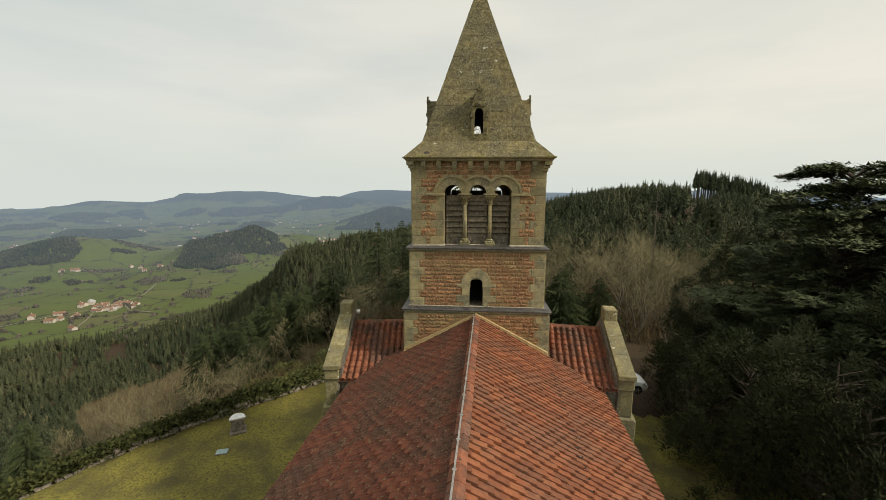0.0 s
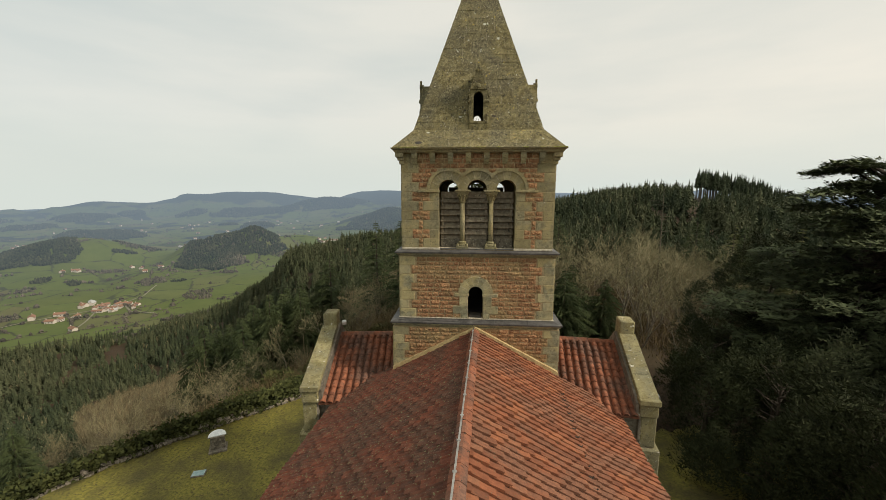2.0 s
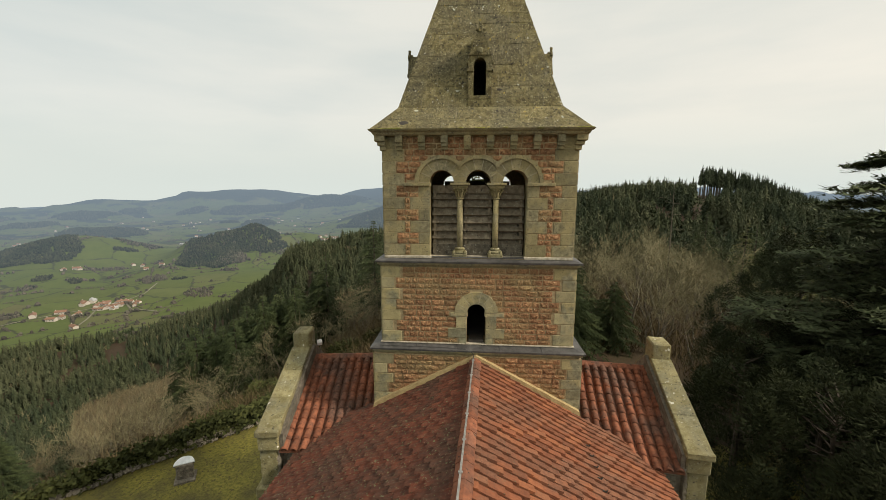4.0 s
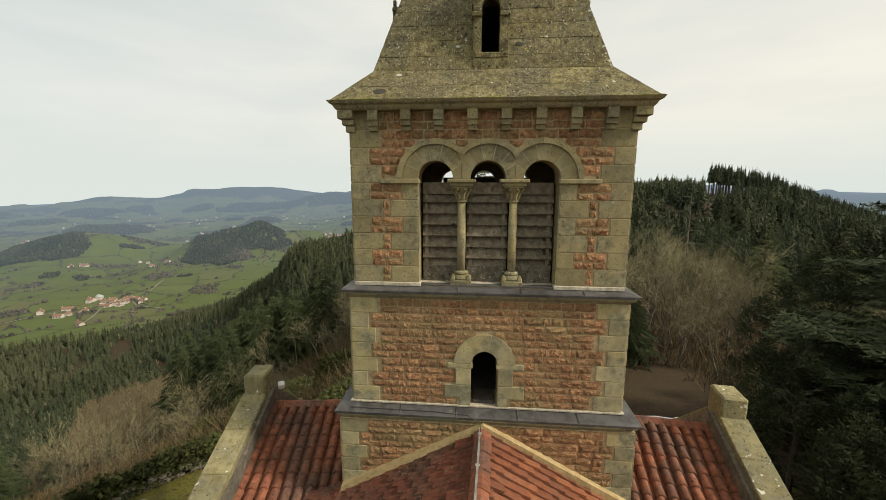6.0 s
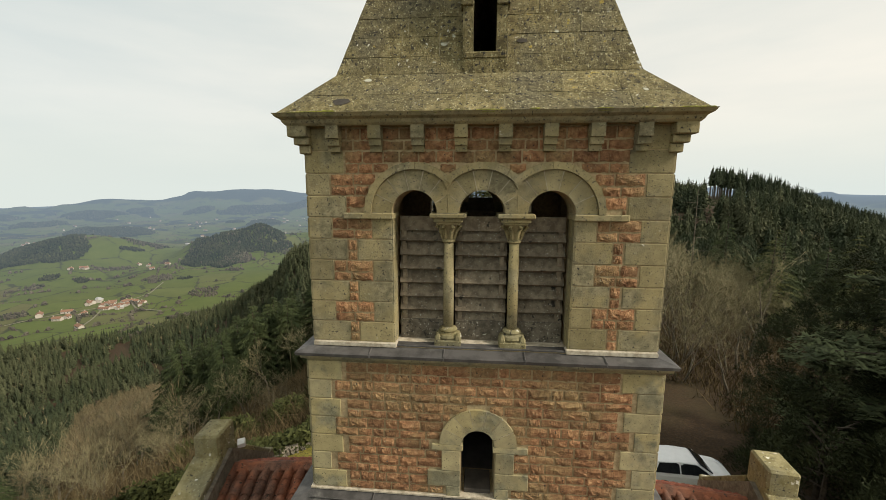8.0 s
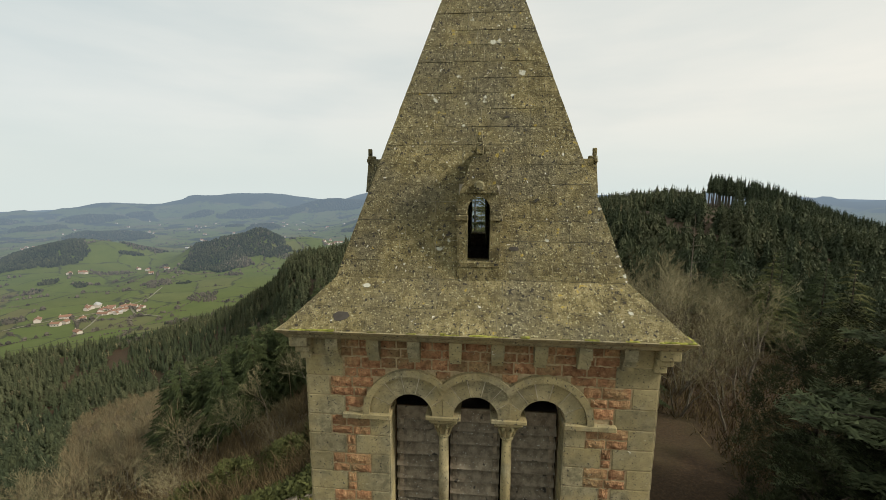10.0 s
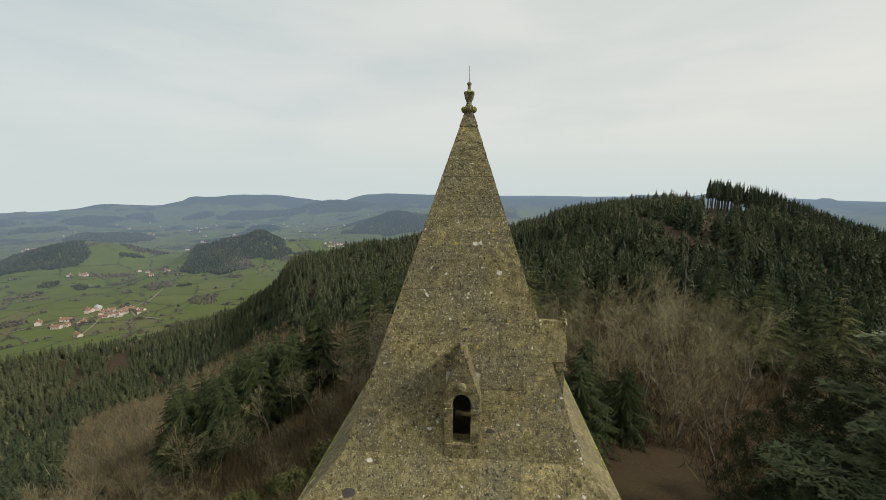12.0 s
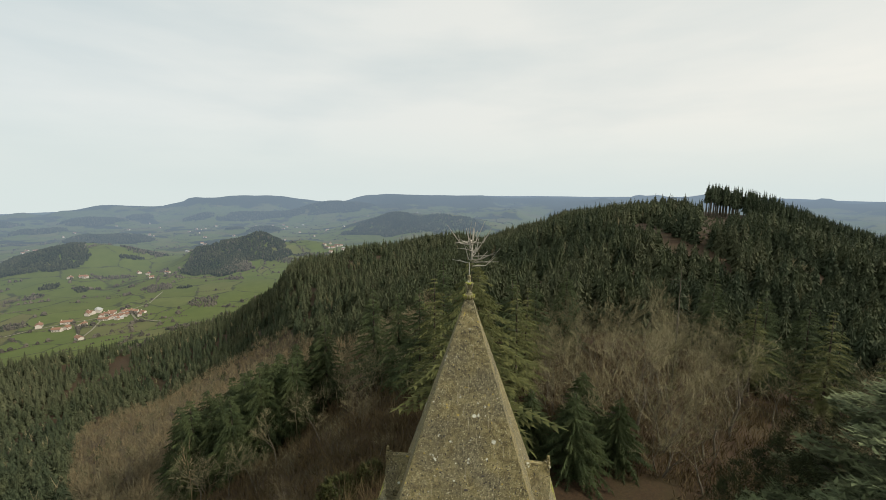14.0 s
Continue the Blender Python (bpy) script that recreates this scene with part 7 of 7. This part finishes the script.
for a, b in ((-2.5, -1.6), (-1.6, -0.7), (-0.7, 0.2), (0.2, 1.1)):
    pa, pb = (Vector((-14.6 + 0.67 * t * 12, 8.5 + 0.74 * t * 12, 0)) for t in (a, b))
    n = Vector((-0.74, 0.67, 0)) * 0.22
    q4 = [bm.verts.new((p.x, p.y, height(p.x, p.y) + dz)) for dz in (-0.4, 0.25) for p in (pa + n * 0.2, pb + n * 0.2, pb + n * 2, pa + n * 2)]
    for f in ((0, 1, 5, 4), (1, 2, 6, 5), (2, 3, 7, 6), (3, 0, 4, 7), (4, 5, 6, 7)):
        bm.faces.new([q4[i] for i in f])
part("core", bm, M_RUBBLE, wall)

# viewpoint table: a half-round white slab on a stone plinth
M_ENAMEL = surface("white_enamelled_slab", [(0.3, (0.62, 0.64, 0.63)), (0.7, (0.78, 0.79, 0.77))], 5, rough=0.35, bump=0.05)
table = empty("viewpoint_table", "half-round white viewpoint table on a rubble stone plinth", "viewpoint table", at=(-14.03, 5.6, 0))
table.rotation_euler.z = radians(32)
table.scale = (0.8, 0.8, 0.8)
plinth = part("plinth", box(bmesh.new(), (-0.42, -0.26, 0.1), (0.42, 0.26, 0.98), 0.02), M_RUBBLE, table)
for i in range(5):
    for a, b in split_row(-0.44, 0.44, wq, 0.16, 0.3):
        piece("stone", wq.choice(STONE_ME), plinth, place(a, b, 0.1 + i * 0.176, 0.276 + i * 0.176, -0.27, 0.03))
part("footing", box(bmesh.new(), (-0.55, -0.62, -0.05), (0.55, 0.4, 0.11), 0.02), M_RUBBLE, table, "flat concrete footing")
bm = prism(bmesh.new(), [(0.54 * math.cos(math.pi * k / 20), 0.54 * math.sin(math.pi * k / 20) - 0.2) for k in range(21)], -0.03, 0.03)
slab = part("tabletop", bm, M_ENAMEL, table, "white half-round enamel panel")
slab.matrix_basis = Matrix.Translation((0, 0, 1.06)) @ Matrix.Rotation(radians(-72), 4, "X")
bm = prism(bmesh.new(), [(0.57 * math.cos(math.pi * k / 20), 0.57 * math.sin(math.pi * k / 20) - 0.21) for k in range(21)], 0.035, 0.1)
rim = part("slab", bm, M_RUBBLE, table, "dark stone slab under the panel")
rim.matrix_basis = slab.matrix_basis.copy()

# a pale panel lying in the grass
M_PANEL = surface("pale_blue_panel", [(0.3, (0.20, 0.31, 0.31)), (0.7, (0.36, 0.46, 0.45))], 4, rough=0.3, bump=0.05)
panel = empty("ground_panel", "pale blue-grey flat hatch panel set in the grass", "panel", at=(-13.65, 3.6, 0.03))
panel.rotation_euler.z = radians(20)
panel.scale = (0.7, 0.7, 0.7)
part("frame", box(bmesh.new(), (-0.45, -0.33, -0.05), (0.45, 0.33, 0.035), 0.01), M_RUBBLE, panel)
part("plate", box(bmesh.new(), (-0.4, -0.28, 0.036), (0.4, 0.28, 0.06), 0.008), M_PANEL, panel)

# floodlight on the western transept
M_WHITE = surface("white_painted_metal", [(0.3, (0.7, 0.7, 0.68)), (0.7, (0.8, 0.8, 0.78))], 8, rough=0.4, bump=0.05)
lamp = empty("floodlight", "small white floodlight fixed to the gable block", "floodlight", at=(-5.25, TR_Y - 0.36, TR_Z + 0.42))
part("housing", box(bmesh.new(), (-0.08, -0.13, -0.07), (0.08, 0.02, 0.08), 0.015), M_WHITE, lamp).rotation_euler = (radians(25), 0, radians(30))
part("bracket", tube(bmesh.new(), [(-0.12, 0.05, -0.2), (-0.06, 0.02, -0.12), (0, 0, -0.05)], [0.018] * 3, 6), M_LEAD, lamp)
lamp.matrix_basis = CHURCH @ Matrix.Translation(lamp.location)

# ---- the parked car ----
M_CARPAINT = surface("white_car_paint", [(0.3, (0.74, 0.75, 0.75)), (0.7, (0.78, 0.79, 0.79))], 3, rough=0.25, bump=0.0)
M_GLASS = surface("dark_car_glass", [(0.3, (0.012, 0.014, 0.016)), (0.7, (0.02, 0.022, 0.024))], 3, rough=0.05, bump=0.0)
M_RUBBER = surface("black_rubber", [(0.3, (0.015, 0.015, 0.015)), (0.7, (0.03, 0.03, 0.03))], 8, rough=0.8, bump=0.1)
M_ALLOY = surface("grey_alloy_wheel", [(0.3, (0.35, 0.35, 0.35)), (0.7, (0.45, 0.45, 0.45))], 5, rough=0.35, metal=0.8, bump=0.0)
M_LENS = surface("clear_headlamp_lens", [(0.3, (0.45, 0.47, 0.5)), (0.7, (0.6, 0.62, 0.64))], 6, rough=0.08, metal=0.4, bump=0.0)
car = empty("car", "white hatchback car parked behind the transept on the grass", "car", at=(10.0, 13.6, 0))
# sections from tail to nose: x, half width, sill, waist, roof half width, roof
SECT = [(-2.05, 0.72, 0.38, 0.78, 0.62, 0.80), (-1.95, 0.84, 0.30, 0.92, 0.60, 1.10), (-1.55, 0.88, 0.24, 0.96, 0.62, 1.42), (-0.6, 0.89, 0.20, 0.95, 0.64, 1.48), (0.25, 0.89, 0.20, 0.93, 0.62, 1.42),
        (0.95, 0.88, 0.20, 0.92, 0.60, 0.97), (1.6, 0.86, 0.22, 0.84, 0.55, 0.87), (1.95, 0.80, 0.26, 0.70, 0.45, 0.74), (2.08, 0.66, 0.32, 0.56, 0.35, 0.58)]
bm = bmesh.new()
rings = []
for x, w, sill, waist, rw, top in SECT:
    half = [(w * 0.9, sill), (w, sill + 0.12), (w, waist - 0.12), (w * 0.97, waist), (rw, top - 0.03), (rw * 0.7, top)]
    rings.append([bm.verts.new((x, y, z)) for y, z in half] + [bm.verts.new((x, -y, z)) for y, z in half[::-1]])
for a, b in zip(rings, rings[1:]):
    for i in range(len(a)):
        k = (i + 1) % len(a)
        bm.faces.new((a[i], a[k], b[k], b[i]))
bm.faces.new(rings[0])
bm.faces.new(rings[-1][::-1])
bmesh.ops.recalc_face_normals(bm, faces=bm.faces[:])
body = part("body", bm, M_CARPAINT, car, smooth=False)
for s in (-1, 1):
    for pts in ([(-1.5, 0.99, 1.36), (-0.62, 0.98, 1.41), (-0.62, 0.98, 0.99), (-1.72, 0.98, 1.0)], [(-0.55, 0.98, 1.41), (0.2, 0.96, 1.36), (0.82, 0.95, 0.98), (-0.55, 0.98, 0.99)]):
        bm = bmesh.new()
        f = [bm.verts.new((x, s * (0.895 - (z - 0.95) * 0.53), z)) for x, _, z in pts]
        k = [bm.verts.new((v.co.x, v.co.y - s * 0.03, v.co.z)) for v in f]
        bm.faces.new(f if s < 0 else f[::-1])
        for i in range(4):
            j = (i + 1) % 4
            bm.faces.new((f[i], k[i], k[j], f[j]))
        part("side_window", bm, M_GLASS, body)
    bm = box(bmesh.new(), (0.62, s * 0.98 - 0.09, 0.93), (0.78, s * 0.98 + 0.09, 1.05), 0.03)
    part("wing_mirror", bm, M_CARPAINT, body)
    bm = bmesh.new()
    f = [bm.verts.new(p) for p in ((1.70, s * 0.86, 0.62), (2.0, s * 0.76, 0.58), (2.04, s * 0.52, 0.60), (1.97, s * 0.50, 0.71), (1.78, s * 0.70, 0.79), (1.66, s * 0.84, 0.76))]
    k = [bm.verts.new((v.co.x - 0.06, v.co.y * 0.95, v.co.z)) for v in f]
    for v in f:
        v.co.x += 0.03
        v.co.y *= 1.02
        v.co.z += 0.012
    bm.faces.new(f)
    for i in range(6):
        j = (i + 1) % 6
        bm.faces.new((f[i], k[i], k[j], f[j]))
    bmesh.ops.recalc_face_normals(bm, faces=bm.faces[:])
    part("headlight", bm, M_LENS, body)
    part("tail_light", box(bmesh.new(), (-2.06, s * 0.72 - 0.1, 0.72), (-1.9, s * 0.72 + 0.1, 0.92), 0.02), surface("red_lens", [(0.3, (0.3, 0.01, 0.01)), (0.7, (0.4, 0.02, 0.02))], 4, rough=0.15, bump=0), body)
for pts in ([(0.34, 0.58, 1.405), (0.34, -0.58, 1.405), (0.93, -0.62, 0.99), (0.93, 0.62, 0.99)], [(-1.64, 0.56, 1.36), (-1.64, -0.56, 1.36), (-1.93, -0.58, 1.1), (-1.93, 0.58, 1.1)]):
    bm = bmesh.new()
    f = [bm.verts.new((x + (0.03 if x > 0 else -0.03), y, z + 0.02)) for x, y, z in pts]
    k = [bm.verts.new((x, y, z - 0.03)) for x, y, z in pts]
    bm.faces.new(f)
    for i in range(4):
        j = (i + 1) % 4
        bm.faces.new((f[i], k[i], k[j], f[j]))
    bmesh.ops.recalc_face_normals(bm, faces=bm.faces[:])
    part("windscreen" if pts[0][0] > 0 else "rear_window", bm, M_GLASS, body)
part("grille", box(bmesh.new(), (2.0, -0.4, 0.36), (2.095, 0.4, 0.5), 0.02), M_RUBBER, body)
for sx in (-1.28, 1.3):
    for s in (-1, 1):
        tyre = lathe(bmesh.new(), [(0.2, -0.1), (0.3, -0.1), (0.315, -0.06), (0.315, 0.06), (0.3, 0.1), (0.2, 0.1)], 20)
        wh = part("wheel", tyre, M_RUBBER, car)
        wh.matrix_basis = Matrix.Translation((sx, s * 0.81, 0.315)) @ Matrix.Rotation(radians(90), 4, "X")
        bm = lathe(bmesh.new(), [(0.05, -0.06), (0.205, -0.06), (0.21, 0.085), (0.2, 0.09), (0.19, 0.07), (0.05, 0.085)], 20)
        for k in range(5):
            a = k * math.tau / 5
            tube(bm, [(0.03 * math.cos(a), 0.03 * math.sin(a), -s * 0.1), (0.2 * math.cos(a), 0.2 * math.sin(a), -s * 0.1)], [0.025, 0.03], 4)
        part("rim", bm, M_ALLOY, wh)

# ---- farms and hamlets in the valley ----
# far building and lane colours with the distance haze glowing in them
def haze_glow_paint(name, colour):
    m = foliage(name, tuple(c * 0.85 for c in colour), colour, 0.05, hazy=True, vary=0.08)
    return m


M_FARM_WALL = haze_glow_paint("cream_rendered_farm_wall", (0.540, 0.483, 0.405))
M_FARM_ROOF = haze_glow_paint("orange_tiled_farm_roof", (0.24, 0.135, 0.085))
M_FARM_DARK = haze_glow_paint("dark_farm_window", (0.03, 0.03, 0.03))
M_SHED_ROOF = haze_glow_paint("pale_sheet_shed_roof", (0.42, 0.42, 0.40))


def farmhouse(x, y, turn, L, W, H, shed=False):
    t = empty("farmhouse", "far cream farmhouse with orange tiled roof" if not shed else "far farm shed with pale sheet roof", "farmhouse" if not shed else "shed", "farm buildings in the valley")
    t.matrix_basis = Matrix.Translation((x, y, height(x, y) - 0.6)) @ Matrix.Rotation(turn, 4, "Z")
    part("wall", prism(bmesh.new(), [(-W / 2, 0), (W / 2, 0), (W / 2, H), (0, H + W * 0.28), (-W / 2, H)], -L / 2, L / 2), M_FARM_WALL, t)
    for s in (-1, 1):
        part("roof", prism(bmesh.new(), [(s * 0.0, H + W * 0.28 + 0.35), (s * (W / 2 + 0.6), H - 0.1), (s * (W / 2 + 0.6), H + 0.25), (0, H + W * 0.28 + 0.7)], -L / 2 - 0.4, L / 2 + 0.4), M_SHED_ROOF if shed else M_FARM_ROOF, t)
    if not shed:
        for s in (-1, 1):
            for k in range(max(2, int(L / 4))):
                yy = -L / 2 + 1.5 + k * 4
                part("window", box(bmesh.new(), (s * W / 2 - 0.06, yy, 2.0), (s * W / 2 + 0.06, yy + 1.0, 3.4)), M_FARM_DARK, t)
        part("chimney", box(bmesh.new(), (-0.4, L / 2 - 1.4, H + 1), (0.4, L / 2 - 0.6, H + W * 0.28 + 1.8)), M_FARM_WALL, t)
    return t


hq = random.Random(77)


def polar(az, r):
    return r * math.sin(radians(az)), r * math.cos(radians(az))


cx, cy = polar(-48.2, 875)
for k in range(20):
    farmhouse(cx + hq.gauss(0, 20), cy + hq.gauss(0, 13), hq.choice((0.3, 1.9)) + hq.gauss(0, 0.3), hq.uniform(7, 14), hq.uniform(5, 7), hq.uniform(3.0, 4.4), k % 9 == 5)
for az, r, n, sp in ((-52.6, 850, 5, 14), (-51.2, 740, 1, 5), (-50.3, 915, 4, 9), (-22.3, 1300, 10, 26), (-49.8, 1240, 3, 22), (-46.2, 1280, 2, 20), (-43.5, 1190, 2, 18), (-41, 1700, 4, 40), (-37, 1900, 5, 60), (-46, 1750, 4, 50), (-30, 1800, 4, 60),
                     (-25, 2100, 5, 70), (-50, 2500, 5, 80), (-35, 2600, 6, 90), (-18, 2300, 4, 70), (-54, 2000, 3, 40), (-43, 2300, 5, 80), (-39, 2150, 5, 120), (-33, 2400, 5, 140), (-28, 2500, 4, 120), (-51, 1650, 3, 60), (-57, 2400, 4, 110), (-45, 2700, 4, 120), (-13, 2600, 4, 120)):
    cx, cy = polar(az, r)
    for k in range(n):
        farmhouse(cx + hq.gauss(0, sp), cy + hq.gauss(0, sp), hq.uniform(0, 3.14), hq.uniform(8, 15), hq.uniform(6, 8), hq.uniform(3.5, 5), hq.random() < 0.1)


# lanes past the hamlet
M_LANE = haze_glow_paint("pale_gravel_lane", (0.20, 0.185, 0.125))
for pts in ([(-57, 850), (-53, 868), (-50, 878), (-47.5, 884), (-45, 930), (-43.5, 1010)], [(-49.5, 870), (-50.5, 800), (-51.5, 740)], [(-47, 890), (-46.5, 820), (-44, 770)]):
    verts, faces = [], []
    way = []
    for (a0, r0), (a1, r1) in zip(pts, pts[1:]):
        for k in range(12):
            way.append(Vector((*polar(a0 + (a1 - a0) * k / 12, r0 + (r1 - r0) * k / 12), 0)))
    for i, p in enumerate(way):
        d = (way[min(i + 1, len(way) - 1)] - way[max(i - 1, 0)]).normalized()
        for sgn in (-1, 1):
            e = p + Vector((-d.y, d.x, 0)) * 1.3 * sgn
            verts.append((e.x, e.y, height(e.x, e.y) + 1.0))
    faces = [(2 * i, 2 * i + 1, 2 * i + 3, 2 * i + 2) for i in range(len(way) - 1)]
    me = bpy.data.meshes.new("lane")
    me.from_pydata(verts, [], faces)
    me.materials.append(M_LANE)
    tagged(new("lane", me), "narrow pale gravel lane between the fields", "road", kind="structure")
